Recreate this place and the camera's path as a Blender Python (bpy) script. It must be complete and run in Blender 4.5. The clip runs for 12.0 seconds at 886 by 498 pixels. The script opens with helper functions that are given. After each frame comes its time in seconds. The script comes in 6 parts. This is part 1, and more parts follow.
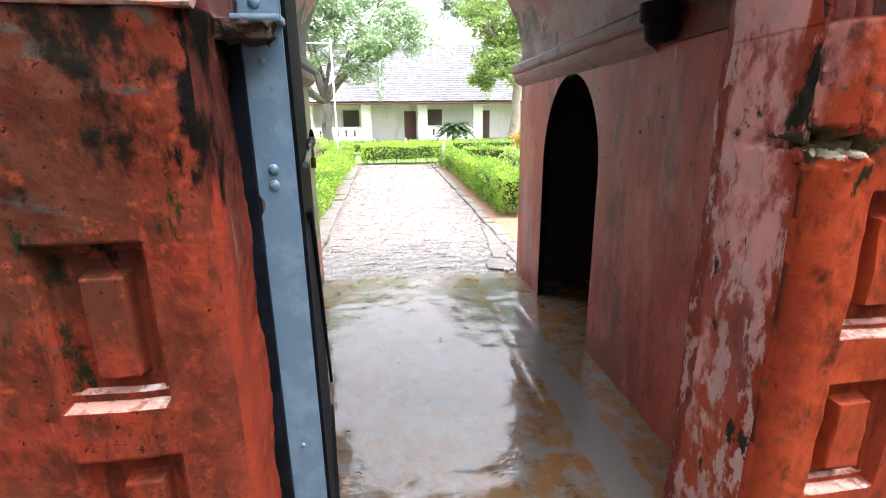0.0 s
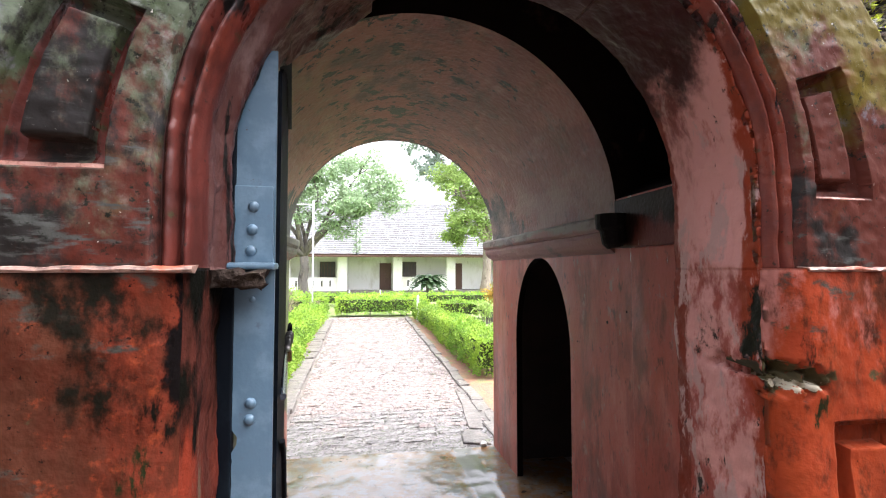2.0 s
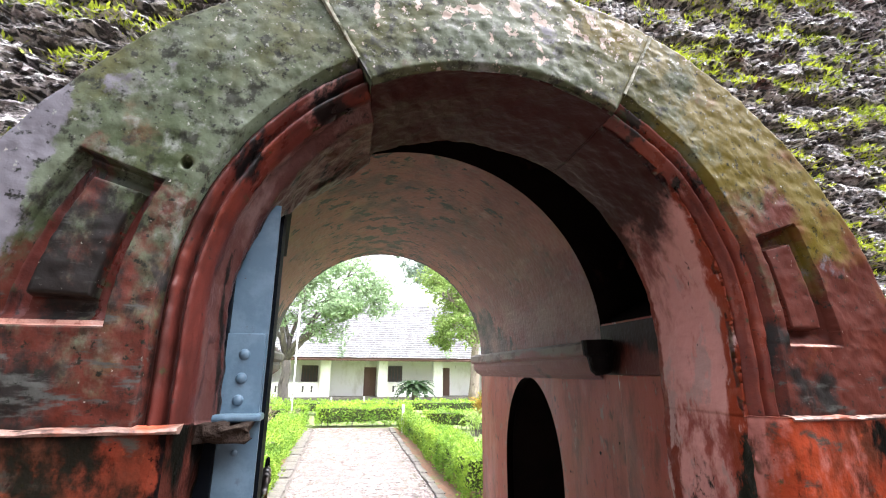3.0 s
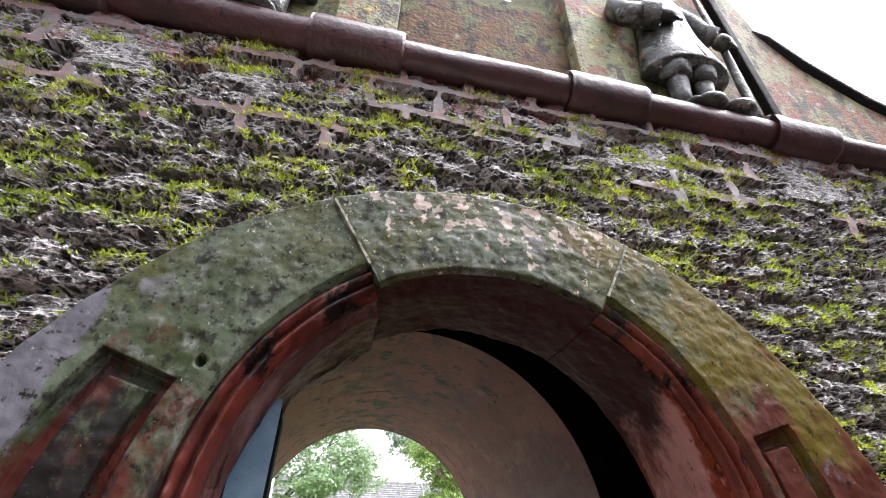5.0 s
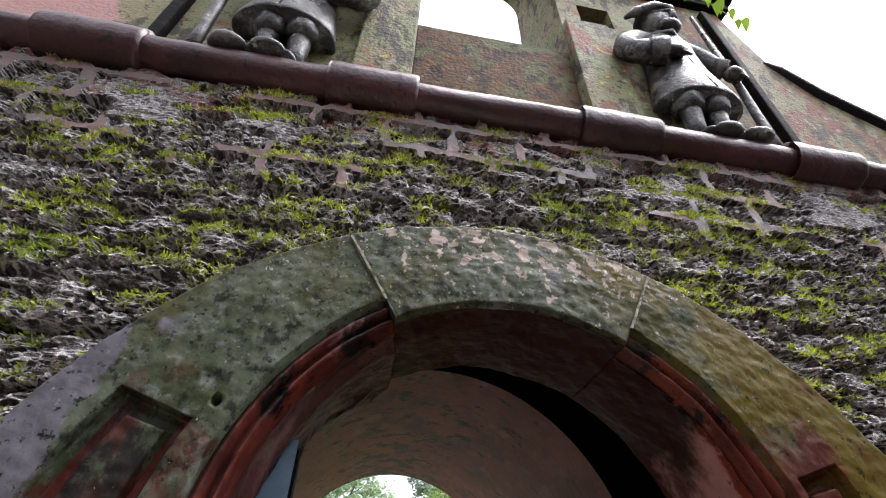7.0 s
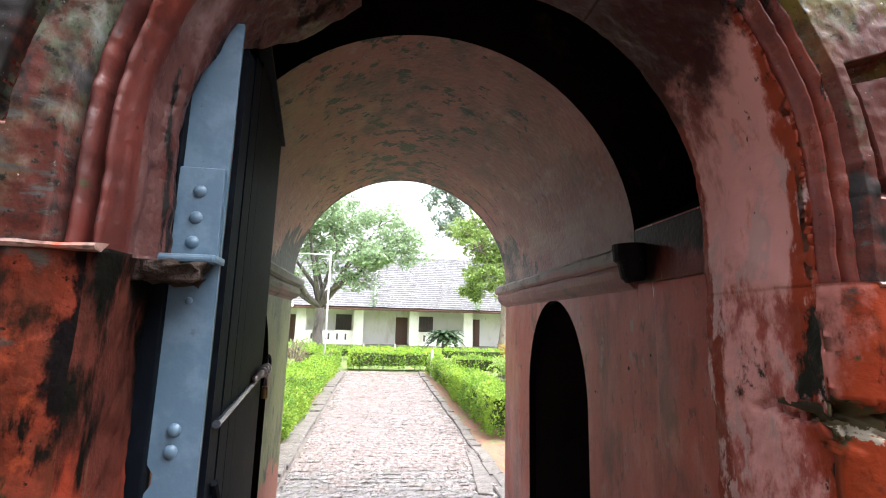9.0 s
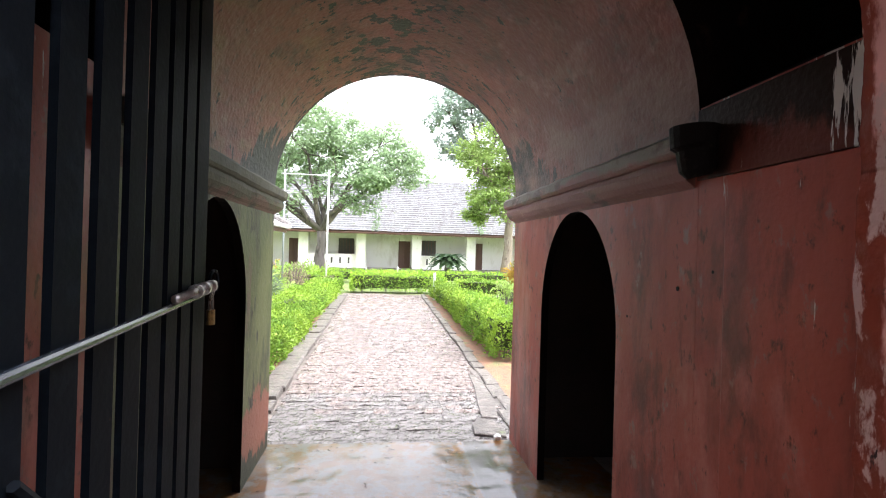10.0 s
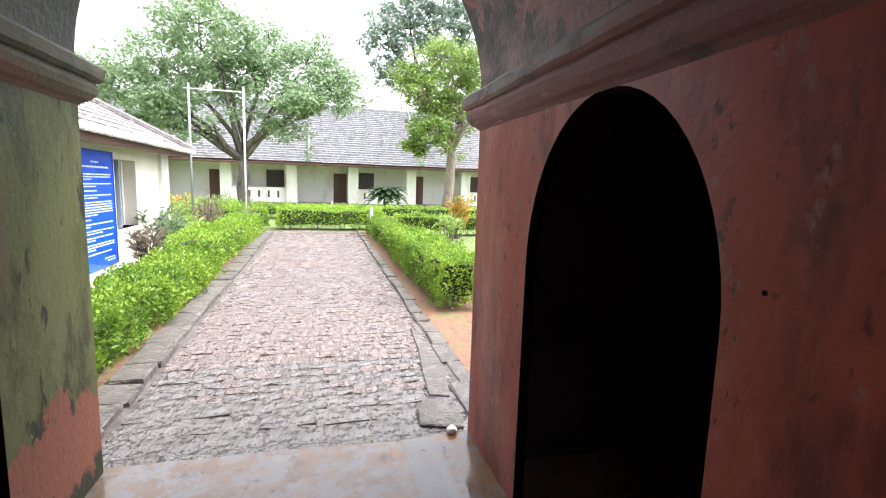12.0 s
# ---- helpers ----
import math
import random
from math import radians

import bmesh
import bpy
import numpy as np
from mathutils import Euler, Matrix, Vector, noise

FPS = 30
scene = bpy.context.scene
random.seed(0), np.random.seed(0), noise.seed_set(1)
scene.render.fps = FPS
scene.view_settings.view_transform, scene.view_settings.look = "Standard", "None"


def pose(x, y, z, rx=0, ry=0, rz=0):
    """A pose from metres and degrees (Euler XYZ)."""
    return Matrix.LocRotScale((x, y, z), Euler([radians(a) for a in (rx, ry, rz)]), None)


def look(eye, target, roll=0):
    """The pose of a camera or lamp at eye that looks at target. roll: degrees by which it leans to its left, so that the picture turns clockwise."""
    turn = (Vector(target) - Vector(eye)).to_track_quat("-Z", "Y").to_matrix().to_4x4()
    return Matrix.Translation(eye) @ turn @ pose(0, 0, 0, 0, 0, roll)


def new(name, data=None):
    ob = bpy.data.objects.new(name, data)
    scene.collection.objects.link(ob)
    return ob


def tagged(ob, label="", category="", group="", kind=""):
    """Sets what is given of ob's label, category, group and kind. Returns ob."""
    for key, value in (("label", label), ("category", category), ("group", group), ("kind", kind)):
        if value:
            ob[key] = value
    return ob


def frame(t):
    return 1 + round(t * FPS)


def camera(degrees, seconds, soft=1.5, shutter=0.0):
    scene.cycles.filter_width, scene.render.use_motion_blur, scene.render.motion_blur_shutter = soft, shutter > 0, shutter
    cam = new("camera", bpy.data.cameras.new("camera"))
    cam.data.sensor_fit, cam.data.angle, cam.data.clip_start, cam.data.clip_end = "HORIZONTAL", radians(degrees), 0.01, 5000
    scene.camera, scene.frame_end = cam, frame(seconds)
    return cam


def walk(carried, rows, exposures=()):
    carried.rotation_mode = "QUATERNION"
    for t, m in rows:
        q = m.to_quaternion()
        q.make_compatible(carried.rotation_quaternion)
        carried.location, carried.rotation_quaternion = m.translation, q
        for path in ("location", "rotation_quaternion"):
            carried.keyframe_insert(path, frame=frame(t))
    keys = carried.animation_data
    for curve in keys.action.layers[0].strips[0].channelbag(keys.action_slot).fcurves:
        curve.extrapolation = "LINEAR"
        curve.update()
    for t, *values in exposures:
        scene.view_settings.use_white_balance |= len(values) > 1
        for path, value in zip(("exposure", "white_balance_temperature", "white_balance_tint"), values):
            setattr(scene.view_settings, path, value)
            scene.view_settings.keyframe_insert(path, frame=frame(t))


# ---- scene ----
cam = camera(87.1, 12.0, soft=1.1)
METRES, EYE, TILT, LEAN, TURN = 2.75, 1.5, 0.0, 0.0, -6.5
ROWS = [
    (0.0, 0.0, 0.0, 0.0, -0.2, -15.45, 0.73),
    (0.5, 0.0059, -0.0018, 0.0124, -0.84, -12.62, 0.6),
    (1.0, -0.0014, -0.011, 0.0308, -1.62, -8.5, 0.38),
    (1.5, -0.0059, -0.0087, 0.0505, -2.47, -3.55, 0.18),
    (2.0, -0.0051, -0.0046, 0.0752, -3.38, 2.48, -0.0),
    (2.5, -0.0083, -0.0151, 0.0975, -4.18, 8.57, -0.17),
    (3.0, -0.0083, -0.025, 0.1149, -4.95, 14.85, -0.35),
    (3.5, -0.0124, -0.0345, 0.1261, -5.75, 20.33, -0.56),
    (5.5, -0.0213, -0.0657, 0.1369, -6.14, 37.59, -1.28),
    (6.0, -0.0177, -0.0649, 0.1376, -5.15, 39.79, -1.44),
    (6.5, -0.0164, -0.0629, 0.1375, -4.06, 41.05, -1.59),
    (8.5, -0.0033, 0.0168, 0.0679, -2.48, 18.15, -1.51),
    (9.0, 0.0297, 0.0695, 0.036, -1.17, 9.4, -1.52),
    (9.5, 0.0431, 0.1293, 0.0241, -0.54, 3.89, -1.56),
    (10.0, 0.0364, 0.2489, 0.0161, -0.81, 0.22, -1.64),
    (10.5, 0.0553, 0.3557, 0.003, -0.56, -2.47, -1.58),
    (11.0, 0.0862, 0.4827, -0.0007, -0.86, -4.85, -1.75),
    (11.5, 0.0878, 0.5718, -0.011, -3.13, -6.4, -1.86),
    (12.0, 0.0637, 0.6959, -0.0107, -8.15, -7.58, -1.76),
]
WB, TINT = 6200, 16
EXPOSURES = [(t, e, WB, TINT) for t, e in ((0.0, 2.85), (2.0, 2.75), (3.5, 2.85), (5.5, 1.9), (6.5, 1.48), (8.5, 2.55), (9.5, 2.6), (10.5, 2.55), (12.0, 2.25))]
walk(cam, [(t, pose(0, 0, EYE, TILT, LEAN, TURN) @ pose(METRES * x, METRES * y, METRES * z, 90 + pitch, roll, yaw)) for t, x, y, z, yaw, pitch, roll in ROWS], EXPOSURES)

# ---- overcast daylight ----
SUN_EL, SUN_AZ = 66.0, 100.0
world = bpy.data.worlds.new("overcast_sky")
scene.world = world
world.use_nodes = True
wn, wl = world.node_tree.nodes, world.node_tree.links
wn.clear()
sky = wn.new("ShaderNodeTexSky")
sky.sky_type, sky.sun_disc = "NISHITA", False
sky.sun_elevation, sky.sun_rotation = radians(SUN_EL), radians(SUN_AZ)
sky.dust_density, sky.ozone_density, sky.air_density = 6.0, 0.5, 1.5
grey = wn.new("ShaderNodeHueSaturation")
grey.inputs["Saturation"].default_value = 0.12
bg = wn.new("ShaderNodeBackground")
bg.inputs["Strength"].default_value = 0.15
wo = wn.new("ShaderNodeOutputWorld")
wl.new(sky.outputs[0], grey.inputs["Color"])
wl.new(grey.outputs[0], bg.inputs["Color"])
wl.new(bg.outputs[0], wo.inputs["Surface"])
sun = new("sun", bpy.data.lights.new("sun", "SUN"))
sun.data.energy, sun.data.angle, sun.data.color = 0.6, radians(60), (1.0, 0.97, 0.93)
az, el = radians(SUN_AZ), radians(SUN_EL)
sun.matrix_world = look((0, 0, 30), (-math.sin(az) * math.cos(el) * 30, -math.cos(az) * math.cos(el) * 30, 30 - math.sin(el) * 30))


# ---- materials ----
def surface(name, base, layers=(), rough=0.8, rough_layers=(), bump=0.3, bscale=30.0, coarse=5.0, dist=0.01, metal=0.0, rand=0.0, spec=0.5, cells=None):
    """cells: (colour, scale, stretch, low, high): a network of ridges round pores, under the layers. layers: (colour, scale, low, high, stretch, lean): noise between low and high lays the colour on; lean is (axis, a, b, weight)."""
    m = bpy.data.materials.new(name)
    m.use_nodes = True
    n, l = m.node_tree.nodes, m.node_tree.links
    p = n["Principled BSDF"]
    tc = n.new("ShaderNodeTexCoord")
    sep = n.new("ShaderNodeSeparateXYZ")
    l.new(tc.outputs["Object"], sep.inputs[0])

    def mask(k, scale, lo, hi, stretch=(1, 1, 1), lean=None):
        mp = n.new("ShaderNodeMapping")
        mp.inputs["Scale"].default_value = stretch
        mp.inputs["Location"].default_value = (3.7 * k + 1.3, 1.9 * k, 2.3 * k)
        l.new(tc.outputs["Object"], mp.inputs[0])
        t = n.new("ShaderNodeTexNoise")
        t.inputs["Scale"].default_value, t.inputs["Detail"].default_value, t.inputs["Roughness"].default_value = scale, 10, 0.66
        l.new(mp.outputs[0], t.inputs["Vector"])
        out = t.outputs[0]
        for axis, a, b, w in (lean or ()):
            r = n.new("ShaderNodeMapRange")
            r.inputs["From Min"].default_value, r.inputs["From Max"].default_value = a, b
            r.inputs["To Min"].default_value, r.inputs["To Max"].default_value = -w, w
            l.new(sep.outputs["XYZ".index(axis)], r.inputs[0])
            ad = n.new("ShaderNodeMath")
            l.new(out, ad.inputs[0])
            l.new(r.outputs[0], ad.inputs[1])
            out = ad.outputs[0]
        s = n.new("ShaderNodeMapRange")
        s.interpolation_type = "SMOOTHSTEP"
        s.inputs["From Min"].default_value, s.inputs["From Max"].default_value = lo, hi
        l.new(out, s.inputs[0])
        return s.outputs[0]

    col = n.new("ShaderNodeRGB")
    col.outputs[0].default_value = (*base, 1)
    cur = col.outputs[0]
    if cells:
        c, scale, stretch, lo, hi = cells
        mp, warp, shift, vo, sm, mx = (n.new(x) for x in ("ShaderNodeMapping", "ShaderNodeTexNoise", "ShaderNodeMix", "ShaderNodeTexVoronoi", "ShaderNodeMapRange", "ShaderNodeMix"))
        mp.inputs["Scale"].default_value = stretch
        l.new(tc.outputs["Object"], mp.inputs[0])
        warp.inputs["Scale"].default_value, warp.inputs["Detail"].default_value = scale * 0.7, 3
        l.new(mp.outputs[0], warp.inputs["Vector"])
        shift.data_type, shift.blend_type = "RGBA", "LINEAR_LIGHT"
        shift.inputs[0].default_value = 0.035
        l.new(mp.outputs[0], shift.inputs[6])
        l.new(warp.outputs["Color"], shift.inputs[7])
        vo.feature, vo.inputs["Scale"].default_value = "DISTANCE_TO_EDGE", scale
        l.new(shift.outputs[2], vo.inputs["Vector"])
        sm.interpolation_type = "SMOOTHSTEP"
        sm.inputs["From Min"].default_value, sm.inputs["From Max"].default_value = hi, lo
        l.new(vo.outputs["Distance"], sm.inputs[0])
        mx.data_type = "RGBA"
        l.new(sm.outputs[0], mx.inputs[0])
        l.new(cur, mx.inputs[6])
        mx.inputs[7].default_value = (*c, 1)
        cur = mx.outputs[2]
    for k, (c, *rest) in enumerate(layers):
        mx = n.new("ShaderNodeMix")
        mx.data_type = "RGBA"
        l.new(mask(k, *rest), mx.inputs[0])
        l.new(cur, mx.inputs[6])
        mx.inputs[7].default_value = (*c, 1)
        cur = mx.outputs[2]
    if rand:
        oi, ge, add = n.new("ShaderNodeObjectInfo"), n.new("ShaderNodeNewGeometry"), n.new("ShaderNodeMath")
        l.new(oi.outputs["Random"], add.inputs[0])
        l.new(ge.outputs["Random Per Island"], add.inputs[1])
        r = n.new("ShaderNodeMapRange")
        r.inputs["From Max"].default_value = 2.0
        r.inputs["To Min"].default_value, r.inputs["To Max"].default_value = 1 - rand, 1 + rand
        l.new(add.outputs[0], r.inputs[0])
        hs = n.new("ShaderNodeHueSaturation")
        l.new(r.outputs[0], hs.inputs["Value"])
        l.new(cur, hs.inputs["Color"])
        cur = hs.outputs[0]
    l.new(cur, p.inputs["Base Color"])
    p.inputs["Roughness"].default_value, p.inputs["Metallic"].default_value = rough, metal
    p.inputs["Specular IOR Level"].default_value = spec
    if rough_layers:
        v = n.new("ShaderNodeValue")
        v.outputs[0].default_value = rough
        cur = v.outputs[0]
        for k, (to, *rest) in enumerate(rough_layers):
            mx = n.new("ShaderNodeMix")
            l.new(mask(k + 20, *rest), mx.inputs[0])
            l.new(cur, mx.inputs[2])
            mx.inputs[3].default_value = to
            cur = mx.outputs[0]
        l.new(cur, p.inputs["Roughness"])
    if bump:
        a, b, ad, bp = n.new("ShaderNodeTexNoise"), n.new("ShaderNodeTexNoise"), n.new("ShaderNodeMath"), n.new("ShaderNodeBump")
        a.inputs["Scale"].default_value, a.inputs["Detail"].default_value = bscale, 6
        b.inputs["Scale"].default_value, b.inputs["Detail"].default_value = coarse, 4
        l.new(tc.outputs["Object"], a.inputs["Vector"])
        l.new(tc.outputs["Object"], b.inputs["Vector"])
        l.new(a.outputs[0], ad.inputs[0])
        l.new(b.outputs[0], ad.inputs[1])
        l.new(ad.outputs[0], bp.inputs["Height"])
        bp.inputs["Strength"].default_value, bp.inputs["Distance"].default_value = bump, dist
        l.new(bp.outputs[0], p.inputs["Normal"])
    return m


ONE = (1, 1, 1)
STREAK = (1, 1, 0.18)
BLACK = (0.006, 0.0055, 0.005)
M_RED = surface("weathered_red_plaster", (0.185, 0.027, 0.013), [
    ((0.250, 0.042, 0.014), 3.0, 0.40, 0.70, (1, 1, 0.45), [("X", -0.4, 0.9, 0.08)]),
    ((0.095, 0.020, 0.011), 3.0, 0.42, 0.66, (1, 1, 0.6), [("X", 0.6, -0.6, 0.04)]),
    ((0.062, 0.021, 0.012), 2.6, 0.42, 0.64, (1, 1, 0.8), [("Z", 1.05, 1.6, 0.10), ("X", -0.40, -0.55, 0.14)]),
    ((0.30, 0.12, 0.10), 3.4, 0.48, 0.58, (1, 1, 0.5), [("Y", 0.985, 1.10, 0.10), ("Z", 0.9, 1.9, 0.10), ("X", -0.4, 0.4, 0.12), ("Z", 5.0, 6.0, 0.20)]),
    ((0.060, 0.016, 0.009), 18.0, 0.46, 0.66, (1, 1, 0.5), [("X", 0.6, -0.5, 0.03)]),
    ((0.200, 0.040, 0.016), 26.0, 0.54, 0.72, ONE),
    ((0.045, 0.042, 0.034), 10.0, 0.56, 0.66, (0.7, 1, 1.4), [("Z", 1.4, 1.65, 0.08), ("X", -0.45, -0.75, 0.05)]),
    ((0.007, 0.006, 0.004), 5.0, 0.57, 0.68, (1, 1, 0.7), [("Z", 1.15, 1.6, 0.08), ("X", 0.2, 1.05, -0.06), ("X", 1.06, 1.30, 0.08)]),
    ((0.004, 0.004, 0.003), 7.0, 0.63, 0.69, (1, 1, 0.35), [("Z", 0.6, 1.6, 0.04)]),
    ((0.004, 0.003, 0.003), 4.0, 0.50, 0.55, (1, 1, 0.6), [("X", -0.415, -0.350, 0.16), ("X", 0.6, 0.2, 0.16), ("Z", 1.24, 1.50, 0.20), ("Z", 5.0, 6.0, 0.39)]),
    ((0.014, 0.014, 0.007), 14.0, 0.60, 0.72, (1, 1, 0.7), [("X", -0.62, -0.67, 0.12), ("X", -0.74, -0.69, 0.10), ("Z", 1.36, 1.24, 0.08), ("Z", 0.86, 0.94, 0.08), ("Z", 5.0, 6.0, 0.24)]),
    ((0.055, 0.045, 0.022), 16.0, 0.50, 0.58, ONE, [("Z", 1.37, 1.42, 0.16), ("Z", 1.49, 1.44, 0.16), ("X", 0.6, 1.0, 0.16), ("X", 1.18, 1.10, 0.12), ("Z", 5.0, 6.0, 0.40)]),
    ((0.32, 0.29, 0.22), 40.0, 0.56, 0.62, ONE, [("Z", 1.385, 1.405, 0.16), ("Z", 1.435, 1.415, 0.16), ("X", 0.9, 1.06, 0.16), ("X", 1.16, 1.10, 0.12), ("Z", 5.0, 6.0, 0.46)]),
    ((0.012, 0.005, 0.004), 60.0, 0.63, 0.70, ONE, [("X", 0.6, -0.6, 0.03)]),
    ((0.012, 0.015, 0.006), 10.0, 0.62, 0.68, (1, 1, 0.4)),
    ((0.32, 0.15, 0.10), 36.0, 0.71, 0.76, (1, 1, 0.5)),
], rough=0.45, rough_layers=[(0.24, 5.0, 0.46, 0.62, (1, 1, 0.4))], bump=0.24, bscale=70, coarse=12, dist=0.010, spec=0.05)
M_MOSSY = surface("mossy_archivolt_plaster", (0.078, 0.096, 0.062), [
    ((0.036, 0.050, 0.021), 5.0, 0.42, 0.62, ONE),
    ((0.152, 0.164, 0.148), 16.0, 0.51, 0.68, ONE),
    ((0.056, 0.058, 0.016), 2.2, 0.46, 0.66, ONE, [("Z", 2.3, 3.0, 0.08)]),
    ((0.016, 0.018, 0.010), 20.0, 0.52, 0.63, ONE),
    ((0.096, 0.074, 0.008), 3.0, 0.47, 0.60, ONE, [("X", 0.5, 1.2, 0.15), ("Z", 2.2, 2.5, 0.08)]),
    ((0.096, 0.036, 0.011), 4.0, 0.50, 0.66, ONE, [("X", 0.6, 1.5, 0.10), ("Z", 2.5, 2.2, 0.05)]),
    ((0.068, 0.015, 0.009), 6.0, 0.48, 0.62, (1, 1, 0.7), [("Z", 2.40, 1.95, 0.16), ("X", -0.7, 0.3, 0.05)]),
    ((0.010, 0.008, 0.007), 4.4, 0.54, 0.64, (1, 1, 0.7), [("Z", 2.35, 1.80, 0.12), ("X", 0.7, -0.6, 0.05)]),
    ((0.048, 0.050, 0.045), 22.0, 0.56, 0.68, (0.5, 1, 2.0), [("Z", 2.1, 1.8, 0.06), ("X", -0.3, -0.8, 0.05)]),
    ((0.112, 0.108, 0.124), 4.0, 0.50, 0.56, ONE, [("X", -0.62, -0.74, 0.22), ("Z", 1.95, 2.15, 0.12)]),
    ((0.008, 0.009, 0.006), 50.0, 0.56, 0.66, ONE),
    ((0.208, 0.216, 0.192), 80.0, 0.62, 0.72, ONE, [("Z", 2.0, 2.6, 0.03)]),
    ((0.368, 0.296, 0.248), 22.0, 0.685, 0.70, ONE, [("Z", 2.5, 2.8, 0.07), ("X", -0.2, 0.0, 0.04), ("X", 0.95, 0.75, 0.04)]),
    ((0.336, 0.320, 0.288), 40.0, 0.65, 0.67, ONE, [("Z", 2.5, 2.8, 0.04)]),
], rough=0.55, rough_layers=[(0.32, 6.0, 0.52, 0.62, ONE)], bump=0.11, bscale=110, coarse=40, dist=0.008, spec=0.18)
# recess shade put into the dark base, fading downwards; the lime drips are stains
M_DRIP = surface("lime_dripped_shaded_plaster", (0.016, 0.008, 0.006), [
    ((0.110, 0.030, 0.022), 5.0, 0.48, 0.62, (1, 1, 0.4), [("Z", 2.00, 1.82, 0.16)]),
    ((0.55, 0.53, 0.50), 30.0, 0.60, 0.63, (1, 1, 0.10), [("Y", 1.72, 1.60, 0.12), ("Z", 1.86, 1.98, 0.04)]),
    ((0.50, 0.48, 0.45), 30.0, 0.68, 0.70, (1, 1, 0.06)),
], rough=0.45, bump=0.3, bscale=60, coarse=12, dist=0.010, spec=0.10)
# pore shade as near-black base and specks, wet glints as pale specks, in colour
M_LATERITE = surface("wet_black_laterite", (0.020, 0.018, 0.017), [
    ((0.085, 0.074, 0.068), 9.0, 0.50, 0.62, (1, 1, 2.4)),
    ((0.40, 0.375, 0.37), 30.0, 0.56, 0.60, (0.8, 1, 2.4)),
    ((0.11, 0.045, 0.034), 3.0, 0.60, 0.70, ONE),
    ((0.08, 0.105, 0.014), 5.0, 0.60, 0.65, (1, 1, 3.0)),
    ((0.26, 0.145, 0.13), 4.0, 0.57, 0.59, (1.2, 1, 1.4), [("Z", 3.3, 3.72, 0.14)]),
    ((0.30, 0.29, 0.295), 5.0, 0.60, 0.62, (1.8, 1, 0.5), [("Z", 3.15, 3.6, 0.10)]),
    ((0.004, 0.004, 0.004), 40.0, 0.58, 0.60, (0.8, 1, 1.8)),
    ((0.62, 0.60, 0.60), 110.0, 0.64, 0.67, (0.7, 1, 2.0)),
], rough=0.34, rough_layers=[(0.16, 12.0, 0.45, 0.6, ONE)], bump=0.8, bscale=140, coarse=60, dist=0.014, spec=0.6, cells=((0.56, 0.535, 0.525), 26.0, (0.85, 0.3, 2.6), 0.03, 0.17))
M_PINK = surface("damp_pink_limewash", (0.31, 0.065, 0.043), [
    ((0.38, 0.118, 0.090), 2.2, 0.48, 0.62, (1, 1, 0.5)),
    ((0.11, 0.032, 0.024), 3.0, 0.50, 0.68, (1, 1, 0.4)),
    ((0.12, 0.034, 0.025), 7.0, 0.54, 0.70, (1, 1, 0.3)),
    ((0.24, 0.12, 0.10), 16.0, 0.58, 0.68, (1, 1, 0.6)),
    ((0.10, 0.030, 0.022), 24.0, 0.58, 0.68, (1, 1, 0.5)),
    ((0.17, 0.042, 0.026), 2.0, 0.52, 0.66, (1, 1, 0.6), [("Z", 1.0, 0.1, 0.10)]),
    ((0.10, 0.045, 0.035), 9.0, 0.68, 0.76, (1, 1, 0.5)),
    ((0.17, 0.040, 0.028), 7.0, 0.46, 0.80, (1, 1, 0.3)),
    ((0.045, 0.018, 0.013), 22.0, 0.70, 0.75, (1, 1, 0.2)),
    ((0.07, 0.04, 0.032), 5.0, 0.60, 0.74, (1, 1, 0.4), [("Z", 1.7, 2.1, 0.06), ("Y", 2.4, 1.4, 0.08)]),
    ((0.50, 0.46, 0.43), 26.0, 0.64, 0.67, (1, 1, 0.1), [("Z", 1.6, 2.0, 0.06), ("Y", 2.3, 1.5, 0.05)]),
], rough=0.55, rough_layers=[(0.36, 2.0, 0.45, 0.6, (1, 1, 0.4))], bump=0.14, bscale=45, coarse=4, dist=0.010, spec=0.28)
M_ALGAE = surface("algae_green_limewash", (0.080, 0.092, 0.032), [
    ((0.115, 0.128, 0.050), 2.5, 0.48, 0.64, (1, 1, 0.4)),
    ((0.040, 0.045, 0.018), 4.0, 0.50, 0.62, (1, 1, 0.4)),
    ((0.105, 0.070, 0.045), 3.0, 0.54, 0.64, (1, 1, 0.4)),
    ((0.018, 0.020, 0.010), 7.0, 0.57, 0.62, (1, 1, 0.4)),
    ((0.15, 0.145, 0.085), 22.0, 0.61, 0.68, ONE),
    ((0.20, 0.072, 0.044), 4.0, 0.50, 0.54, ONE, [("Z", 0.70, 0.25, 0.25)]),
    ((0.020, 0.024, 0.010), 5.0, 0.52, 0.58, (1, 1, 0.5), [("Z", 0.30, 0.0, 0.16)]),
], rough=0.55, bump=0.35, bscale=40, coarse=7, dist=0.012, spec=0.3)
